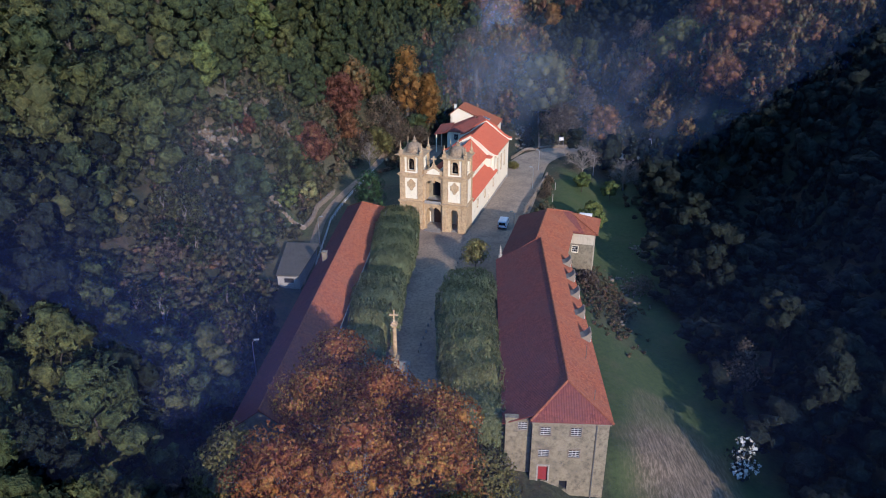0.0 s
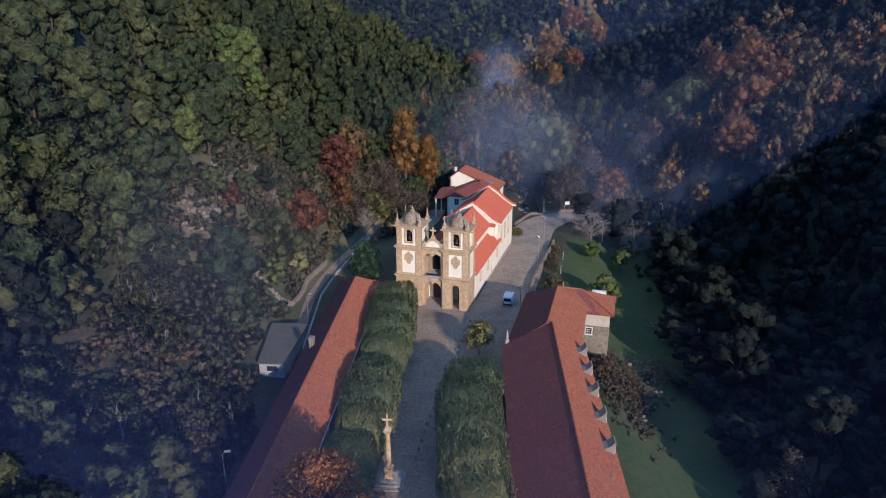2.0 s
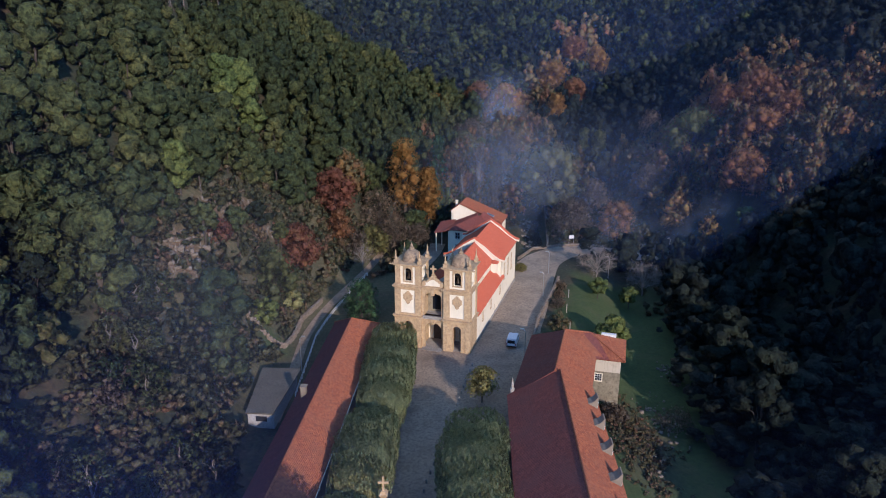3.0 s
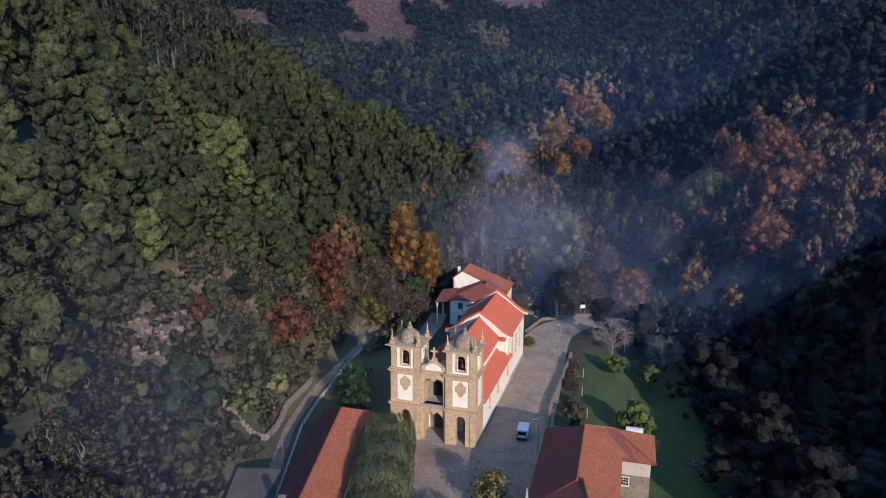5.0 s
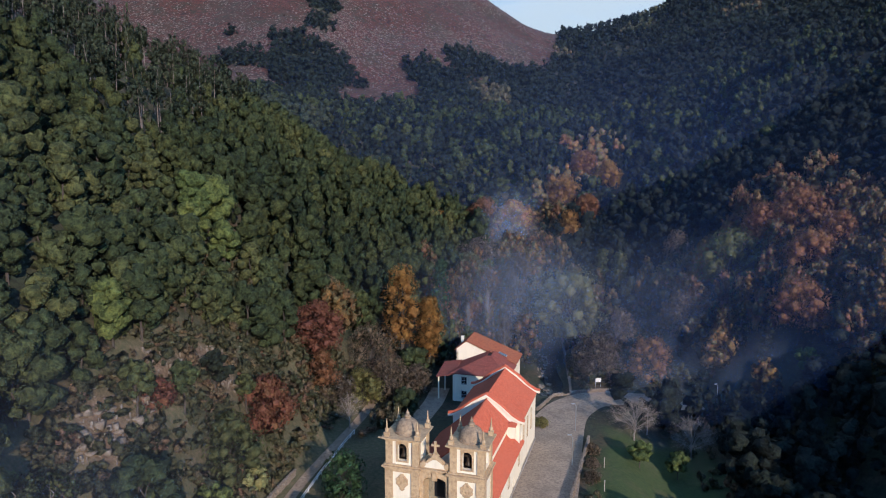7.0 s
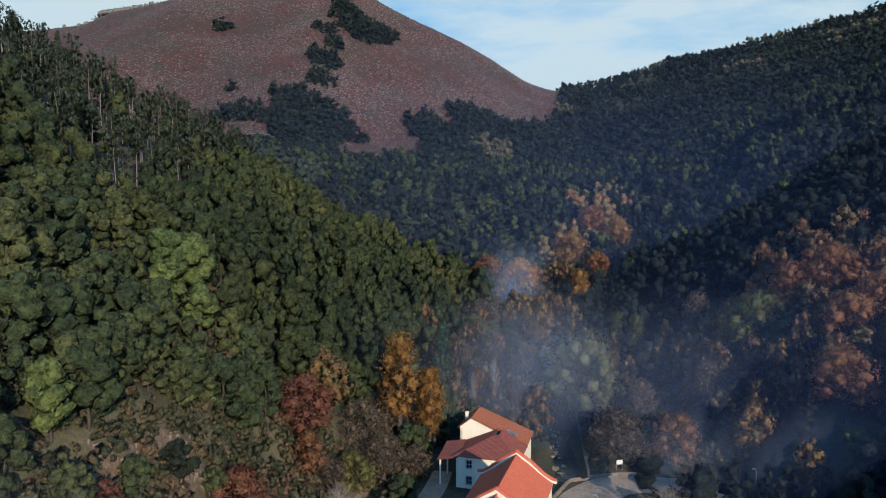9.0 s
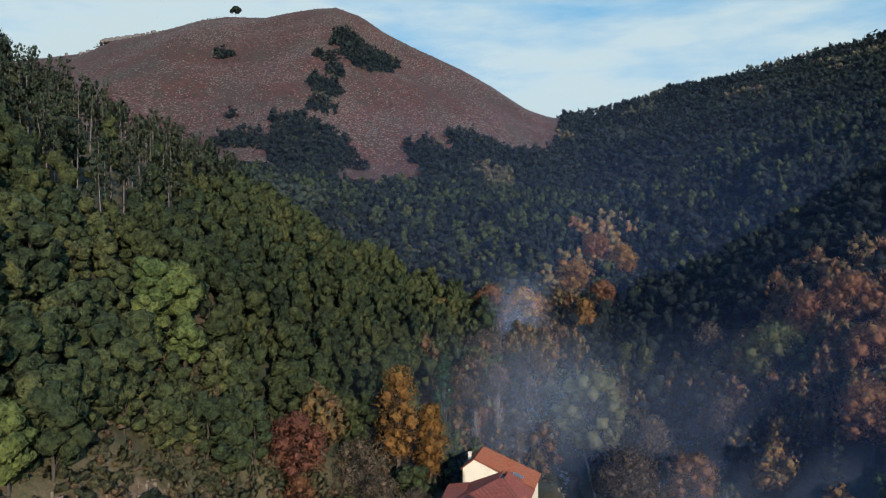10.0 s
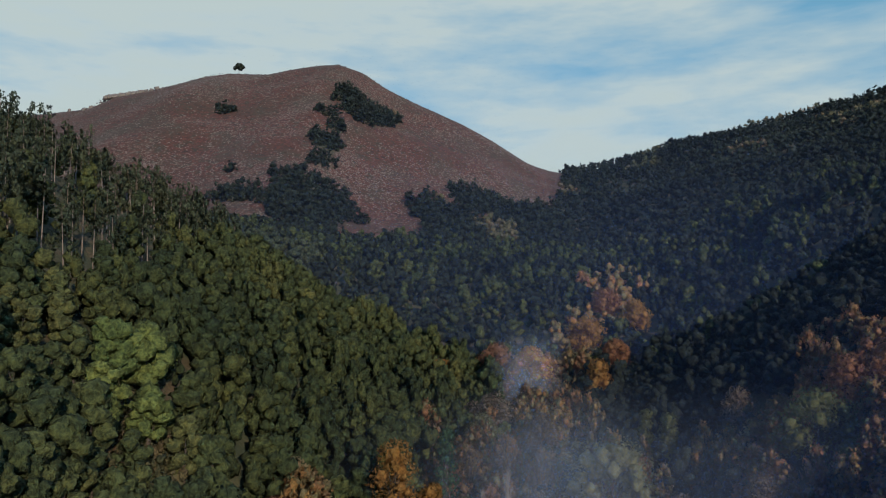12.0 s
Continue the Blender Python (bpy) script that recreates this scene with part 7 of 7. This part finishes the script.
PINES = [unit(60 + i, "umbrella", 0.5, 7, 110, 0.17, 0.5, 0.26) for i in range(3)]
TRUNKS = [unit_trunk(random, 0.03), unit_trunk(random, -0.05)]


def autumn_patch(x, y):
    a = 1.25 * np.exp(-(((x - 94) / 34) ** 2 + ((y - 240) / 40) ** 2))
    b = np.exp(-((x - np.interp(y, (230, 300, 330, 400, 470, 600), (45, 30, 30, 72, 85, 110))) / 15) ** 2) * smooth01((y - 235) / 20) * (1 - smooth01((y - 430) / 100))
    c_ = np.exp(-(((x + 20) / 12) ** 2 + ((y - 212) / 14) ** 2))
    d = np.exp(-(((x - 13) / 17) ** 2 + ((y - 266) / 30) ** 2))
    return np.maximum(np.maximum(a, b), np.maximum(c_, d * 1.2))


def left_slope(x, y):
    return x < np.interp(y, YS, XL) + 12


# near woods
X, Y, rng = jitter_grid(-190, 210, 30, 345, 5.2, 1)
au = rng.random(len(X)) < autumn_patch(X, Y) * 1.5 - 0.25
left = left_slope(X, Y)
crest = left & (X < -72) & (Y > 215) & (rng.random(len(X)) < 0.93)
tone = np.clip(0.45 + 0.3 * vnoise(X, Y, 1 / 40, 31) + rng.normal(0, 0.17, len(X)), 0, 1)
Rr = 2.7 + 2.5 * rng.random(len(X)) ** 1.3
Hh = np.where(left, rng.uniform(9, 14.5, len(X)), rng.uniform(8, 14, len(X)))
Hh = np.where(left, Hh * 1.12, Hh)
low = (Y < 125) & left
Hh = np.where(low, Hh * 1.25, np.where((X > 30) & (X < 74) & (Y < 170), Hh * 0.6, Hh))
Rr = np.where(low, Rr * 1.25, Rr)
keep = ~((Y < 125) & left & (rng.random(len(X)) < 0.12)) & ~(crest & (rng.random(len(X)) < 0.5))
scrubby = (X > -49) & (X < -29) & (Y > 84) & (Y < 128)
keep &= ~(scrubby & (rng.random(len(X)) < 0.35))
single = left & ~crest & ~au & keep & (X > -74) & (Y < 212) & (Y > 48)
one = np.nonzero(single)[0]
one = one[np.argsort(np.hypot(X[one] + 45, Y[one] - 120))][:300]
taken = np.zeros(len(X), bool)
taken[one] = True
for i in one:
    v = int(rng.integers(0, 4))
    mat, lab = (L_DARK, "dark green forest tree on the slope") if tone[i] < 0.14 else (L_BRIGHT, "fresh green acacia on the wooded slope") if tone[i] > 0.9 else (L_GREEN, "dense green forest tree on the slope")
    if Y[i] < 110 and rng.random() < 0.08:
        mat, lab = L_OLIVE, "olive-brown forest tree on the slope"
    if scrubby[i]:
        mat, lab = ((L_BROWN, "half-bare grey-brown tree among the scrub"), (L_OLIVE, "thin olive-brown tree among the scrub"), (L_GREEN, "low green tree among the scrub"), (L_DARK, "low dark green tree among the scrub"))[int(rng.integers(0, 8)) // 2 if rng.random() < 0.7 else 2]
        tree("forest_tree", X[i], Y[i], rng.uniform(4.5, 8.0), rng.uniform(2.2, 3.4), "dome", mat, lab, group="trees of the near slope", variant=v, base=0.04, k=14, leaves=800, leaf=0.23,
             core=0.35, twigs=3, bark=BARK_PALE)
        continue
    if Y[i] < 130:
        tree("forest_tree", X[i], Y[i], Rr[i] * (2.7, 2.4, 2.5, 3.0)[v], Rr[i], ("column", "dome", "round", "column")[v], mat, lab, group="trees of the near slope",
             variant=v, base=0.06, k=13, leaves=1000, leaf=0.085 * Rr[i], core=0.62, flat=0.95, plumes=2)
        continue
    tree("forest_tree", X[i], Y[i], Rr[i] * (2.7, 2.4, 2.5, 3.0)[v], Rr[i], ("column", "dome", "round", "column")[v], mat, lab, group="trees of the near slope",
         variant=v, base=0.06, k=10, leaves=420, leaf=0.085 * Rr[i], core=0.82, flat=0.95, plumes=4)
rest = keep & ~taken
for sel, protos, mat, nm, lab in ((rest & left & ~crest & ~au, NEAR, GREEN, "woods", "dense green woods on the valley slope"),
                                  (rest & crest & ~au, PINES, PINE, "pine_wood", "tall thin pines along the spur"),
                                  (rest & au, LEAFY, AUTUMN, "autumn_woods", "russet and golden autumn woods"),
                                  (rest & ~left & ~au, SHADED, SHADE_GREEN, "dark_woods", "woods on the shaded slope, shade in the leaf tone")):
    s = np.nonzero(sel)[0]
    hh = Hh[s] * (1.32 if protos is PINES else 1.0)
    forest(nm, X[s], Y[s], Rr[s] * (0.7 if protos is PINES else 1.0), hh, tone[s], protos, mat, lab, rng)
    if protos is PINES:
        forest("pine_trunks", X[s], Y[s], np.full(len(s), 2.0), hh, tone[s], TRUNKS, BARK_PINE, "slim grey-brown pine trunks", rng)

# woods further up the valley
X, Y, rng = jitter_grid(-330, 380, 345, 600, 8.3, 2)
au = rng.random(len(X)) < autumn_patch(X, Y) * 1.4 - 0.3
tone = np.clip(0.5 + 0.4 * vnoise(X, Y, 1 / 60, 32) + rng.normal(0, 0.2, len(X)), 0, 1)
Rr, Hh = rng.uniform(3.2, 5.4, len(X)), rng.uniform(9, 15, len(X))
pin = ~au & ((X < -60) & (Y < 420))
grn = ~au & ~pin & (rng.random(len(X)) < np.where(X > np.interp(Y, YS, XR), 0.25, 0.4))
tone = 0.25 + 0.5 * tone
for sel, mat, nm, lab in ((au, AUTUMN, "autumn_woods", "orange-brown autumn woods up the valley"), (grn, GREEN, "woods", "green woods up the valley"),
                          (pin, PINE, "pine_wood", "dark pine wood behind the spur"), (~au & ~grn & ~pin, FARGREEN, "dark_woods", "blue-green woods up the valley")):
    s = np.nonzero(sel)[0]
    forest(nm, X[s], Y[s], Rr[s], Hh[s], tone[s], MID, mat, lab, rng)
X, Y, rng = jitter_grid(-700, 760, 600, 1130, 11.0, 3)
tone = np.clip(0.45 + 0.45 * vnoise(X, Y, 1 / 80, 33) + rng.normal(0, 0.2, len(X)), 0, 1)
Rr, Hh = rng.uniform(4.0, 7.0, len(X)), rng.uniform(8, 14, len(X))
br = vnoise(X, Y, 1 / 50, 34) > 0.55
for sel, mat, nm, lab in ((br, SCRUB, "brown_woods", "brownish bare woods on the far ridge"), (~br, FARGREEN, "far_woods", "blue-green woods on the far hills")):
    s = np.nonzero(sel)[0]
    forest(nm, X[s], Y[s], Rr[s], Hh[s], tone[s], FAR, mat, lab, rng)

# thickets in the folds of the heath
X, Y, rng = jitter_grid(-300, 150, 560, 1010, 5.5, 4)
k = (thicket(X, Y) > 0.35) & (Y > np.interp(X, (-700, 150), (560, 560)))
X, Y = X[k], Y[k]
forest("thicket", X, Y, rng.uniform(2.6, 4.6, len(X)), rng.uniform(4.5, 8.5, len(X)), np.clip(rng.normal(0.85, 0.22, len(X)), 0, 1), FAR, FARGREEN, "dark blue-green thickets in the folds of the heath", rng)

# scrub on the rocky clearing and the banks
BUSH = [unit(80 + i, "dome", 0.0, 3, 26, 0.34, 0.82, slim=0.8, plumes=1) for i in range(3)]
rng = np.random.default_rng(9)
X, Y = rng.uniform(-58, -24, 4400), rng.uniform(60, 215, 4400)
k = ~near_line(X, Y, [(-28, 110), (-28.6, 152), (-25.7, 172), (-19.2, 198)], 3.6) & (rng.random(4400) < np.where((X > -49) & (Y > 84) & (Y < 128), 0.75, np.where(wooded(X, Y), 0.12, 0.6)) * (1 - 0.8 * rock_mask(X, Y))) & ~((X > -29) & (Y < 170)) & ~((X > -22) & (Y < 190))
k &= ~((np.hypot(X + 33, Y - 146) < 3.5) | ((X > -34) & (Y > 116) & (Y < 134)))
X, Y = X[k], Y[k]
forest("scrub", X, Y, rng.uniform(0.6, 2.1, len(X)), rng.uniform(0.6, 2.8, len(X)), rng.random(len(X)) ** 1.5, BUSH, SCRUB, "mixed scrub and bracken on the rocky bank", rng)
X, Y = rng.uniform(20, 62, 700), rng.uniform(45, 205, 700)
k = (((X > 50) & (rng.random(700) < 0.7)) | ((X < 25.5) & (Y > 150) & (Y < 186) & (X > np.interp(Y, (150, 187), (19.5, 30)))))
k &= ~near_line(X, Y, [(13, 138), (24.5, 186), (34, 208), (60, 211)], 5)
X, Y = X[k], Y[k]
forest("scrub", X, Y, rng.uniform(0.6, 1.8, len(X)), rng.uniform(0.8, 2.8, len(X)), rng.random(len(X)), BUSH, SCRUB, "weedy scrub round the lawn", rng)

# bushes that fill the banks behind the church and round the road bend
X, Y = rng.uniform(-30, 66, 2600), rng.uniform(190, 300, 2600)
k = ~near_line(X, Y, [(-25.7, 172), (-19.2, 198), (-16, 212)], 3.2) & ~near_line(X, Y, [(17, 150), (24, 186), (30, 206), (43, 211), (75, 214)], 6.5)
k &= ~near_line(X, Y, [(25, 205), (30, 250), (35, 290)], 5.5) & ~((X > -9) & (X < 22) & (Y < 226)) & ~((X > 22) & (Y < 205)) & (X > np.interp(Y, (190, 215, 240), (-22, -24, -30)))
k &= rng.random(2600) < 0.36
X, Y = X[k], Y[k]
forest("bank_bushes", X, Y, rng.uniform(0.9, 2.6, len(X)), rng.uniform(1.2, 4.2, len(X)), np.clip(rng.normal(0.45, 0.3, len(X)), 0, 1), BUSH, SCRUB, "olive and brown bushes on the stream banks", rng)

X, Y = rng.normal(30.5, 2.8, 320), rng.normal(119, 7.5, 320)
forest("brush", X, Y, rng.uniform(0.25, 0.7, 320), rng.uniform(0.3, 0.9, 320), rng.uniform(0.3, 1.0, 320), BUSH, SCRUB, "brown brush beside the lodging wall", rng)

# rocks of the clearing, the rubble by the lawn and the heath
STONES = []
for i in range(4):
    r_ = np.random.default_rng(100 + i)
    STONES.append((CUBE * r_.uniform(0.75, 1.25, (8, 3)) + (0, 0, 0.25), CUBE_F))
X, Y = rng.uniform(-58, -34, 2600), rng.uniform(122, 178, 2600)
k = rng.random(2600) < rock_mask(X, Y) * 0.55
X, Y = X[k], Y[k]
forest("rocks", X, Y, 0.15 + 1.3 * rng.random(len(X)) ** 3, 0.15 + 1.0 * rng.random(len(X)) ** 2, rng.random(len(X)), STONES, ROCK, "pale broken rock outcrop", rng)
Y = rng.uniform(212, 250, 46)
X = np.interp(Y, (205, 250, 290), (25, 30, 35)) - rng.uniform(0.6, 3.6, 46)
forest("brook_rocks", X, Y, rng.uniform(0.25, 1.1, 46), rng.uniform(0.3, 1.0, 46), rng.random(46), STONES, ROCK, "grey boulders in the brook bed", rng)
X = np.concatenate([rng.normal(38, 1.5, 60), rng.normal(45.0, 1.0, 40), rng.normal(33, 1.6, 30)])
Y = np.concatenate([rng.normal(129, 4, 60), rng.normal(146, 3, 40), rng.normal(116, 2.5, 30)])
forest("rubble", X, Y, 0.12 + 0.5 * rng.random(len(X)) ** 2, 0.15 + 0.4 * rng.random(len(X)) ** 2, rng.random(len(X)), STONES, ROCK, "pale rubble stones beside the lawn", rng)
X, Y = rng.uniform(-640, 190, 26000), rng.uniform(480, 1110, 26000)
k = (heath_mask(X, Y) > 0.5) & in_sight(X, Y)
X, Y = X[k], Y[k]
j = rng.random(len(X)) < 0.2 + 0.45 * vnoise(X, Y, 1 / 70, 41) + 0.25 * smooth01((Y - 900) / 150)
forest("heath_rocks", X[j], Y[j], 0.35 + 1.3 * rng.random(j.sum()) ** 4, rng.uniform(0.2, 1.0, j.sum()), rng.random(j.sum()), STONES, HEATH_ROCK, "grey boulders scattered over the heath", rng)
TUFT = [unit(90 + i, "dome", 0.0, 1, 5, 0.7, 0.6, slim=0.8) for i in range(3)]
j = ~j & (rng.random(len(X)) < 0.25)
forest("heath", X[j], Y[j], rng.uniform(0.5, 1.5, j.sum()), rng.uniform(0.3, 1.0, j.sum()), np.clip(0.5 + 0.5 * vnoise(X[j], Y[j], 1 / 70, 42) + rng.normal(0, 0.2, j.sum()), 0, 1), TUFT, HEATH, "red-brown heath and bracken", rng)
X, Y = rng.normal(-448, 22, 260), rng.uniform(1032, 1076, 260)
forest("crest_crags", X, Y, rng.uniform(1.2, 4.0, 260), rng.uniform(1.2, 4.5, 260), rng.random(260), STONES, HEATH_ROCK, "grey crags on the hill crest", rng)


# wood smoke: thin drifting veils of blue-grey smoke, each plume a stack of soft sheets; blue haze is put on sheets too
def smoke_haze_material(density, scale, seed, even, tint):
    m, n, l, p = nodes_of("smoke_and_haze")
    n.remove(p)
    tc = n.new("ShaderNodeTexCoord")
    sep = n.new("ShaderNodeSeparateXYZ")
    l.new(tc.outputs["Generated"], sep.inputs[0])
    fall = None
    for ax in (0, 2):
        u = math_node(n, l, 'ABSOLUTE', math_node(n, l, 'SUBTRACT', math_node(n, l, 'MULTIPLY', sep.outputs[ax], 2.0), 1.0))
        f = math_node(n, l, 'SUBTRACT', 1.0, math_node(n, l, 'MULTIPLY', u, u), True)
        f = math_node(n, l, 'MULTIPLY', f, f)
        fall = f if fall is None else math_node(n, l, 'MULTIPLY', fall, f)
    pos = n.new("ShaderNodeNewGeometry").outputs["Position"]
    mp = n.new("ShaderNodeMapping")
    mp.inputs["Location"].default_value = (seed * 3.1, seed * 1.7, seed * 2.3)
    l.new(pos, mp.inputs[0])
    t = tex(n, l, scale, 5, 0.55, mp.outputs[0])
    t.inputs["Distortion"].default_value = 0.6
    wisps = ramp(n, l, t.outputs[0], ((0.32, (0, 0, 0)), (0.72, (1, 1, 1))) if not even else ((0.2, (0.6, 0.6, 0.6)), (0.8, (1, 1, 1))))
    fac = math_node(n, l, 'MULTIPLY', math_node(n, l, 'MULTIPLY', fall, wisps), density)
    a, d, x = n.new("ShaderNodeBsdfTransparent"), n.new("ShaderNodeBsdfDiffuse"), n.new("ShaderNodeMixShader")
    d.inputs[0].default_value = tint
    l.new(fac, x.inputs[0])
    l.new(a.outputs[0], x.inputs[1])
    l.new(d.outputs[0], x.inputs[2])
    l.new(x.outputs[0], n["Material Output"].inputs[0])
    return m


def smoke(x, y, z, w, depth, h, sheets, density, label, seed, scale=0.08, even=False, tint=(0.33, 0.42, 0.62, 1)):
    mat = smoke_haze_material(density, scale, seed, even, tint)
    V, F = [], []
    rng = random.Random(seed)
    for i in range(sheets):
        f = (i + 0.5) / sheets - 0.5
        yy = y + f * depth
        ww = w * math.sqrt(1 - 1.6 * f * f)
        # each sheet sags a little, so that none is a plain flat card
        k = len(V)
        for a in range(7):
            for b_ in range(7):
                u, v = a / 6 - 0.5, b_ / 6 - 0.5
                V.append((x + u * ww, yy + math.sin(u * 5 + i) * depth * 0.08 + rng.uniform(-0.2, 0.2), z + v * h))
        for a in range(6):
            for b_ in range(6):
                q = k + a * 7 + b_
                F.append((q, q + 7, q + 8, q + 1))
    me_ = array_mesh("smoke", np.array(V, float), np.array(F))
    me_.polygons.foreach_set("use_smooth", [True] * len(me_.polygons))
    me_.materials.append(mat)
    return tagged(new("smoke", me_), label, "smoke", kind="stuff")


smoke(24, 312, 30, 28, 12, 34, 1, 0.34, "pale puff of smoke over the autumn trees", 1, 0.05, False, (0.27, 0.36, 0.58, 1))
smoke(18, 238, 16, 52, 6, 52, 1, 0.17, "drifting wood smoke behind the rectory", 2, 0.035, False, (0.31, 0.4, 0.58, 1))
smoke(58, 206, 7, 80, 24, 26, 1, 0.15, "wisps of smoke along the road", 4, 0.06)
smoke(-36, 112, 20, 44, 30, 60, 1, 0.06, "thin smoke veil over the near slope", 5, 0.03)
# The blue haze sheets are added to lift the dark slopes and distance.
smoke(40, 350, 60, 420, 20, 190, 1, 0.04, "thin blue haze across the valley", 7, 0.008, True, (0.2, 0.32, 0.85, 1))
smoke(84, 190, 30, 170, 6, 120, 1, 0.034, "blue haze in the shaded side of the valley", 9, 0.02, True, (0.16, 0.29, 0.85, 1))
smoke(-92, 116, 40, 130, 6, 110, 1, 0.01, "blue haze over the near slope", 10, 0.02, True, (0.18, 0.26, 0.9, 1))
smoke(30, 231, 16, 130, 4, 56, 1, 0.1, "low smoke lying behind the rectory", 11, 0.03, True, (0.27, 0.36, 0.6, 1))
smoke(-40, 66, 22, 90, 6, 62, 1, 0.037, "sheet of blue haze over the near trees", 12, 0.03, True, (0.18, 0.26, 0.9, 1))
smoke(0, 50, 22, 130, 4, 50, 1, 0.02, "sheet of blue haze in front of the forecourt", 13, 0.02, True, (0.18, 0.26, 0.9, 1))
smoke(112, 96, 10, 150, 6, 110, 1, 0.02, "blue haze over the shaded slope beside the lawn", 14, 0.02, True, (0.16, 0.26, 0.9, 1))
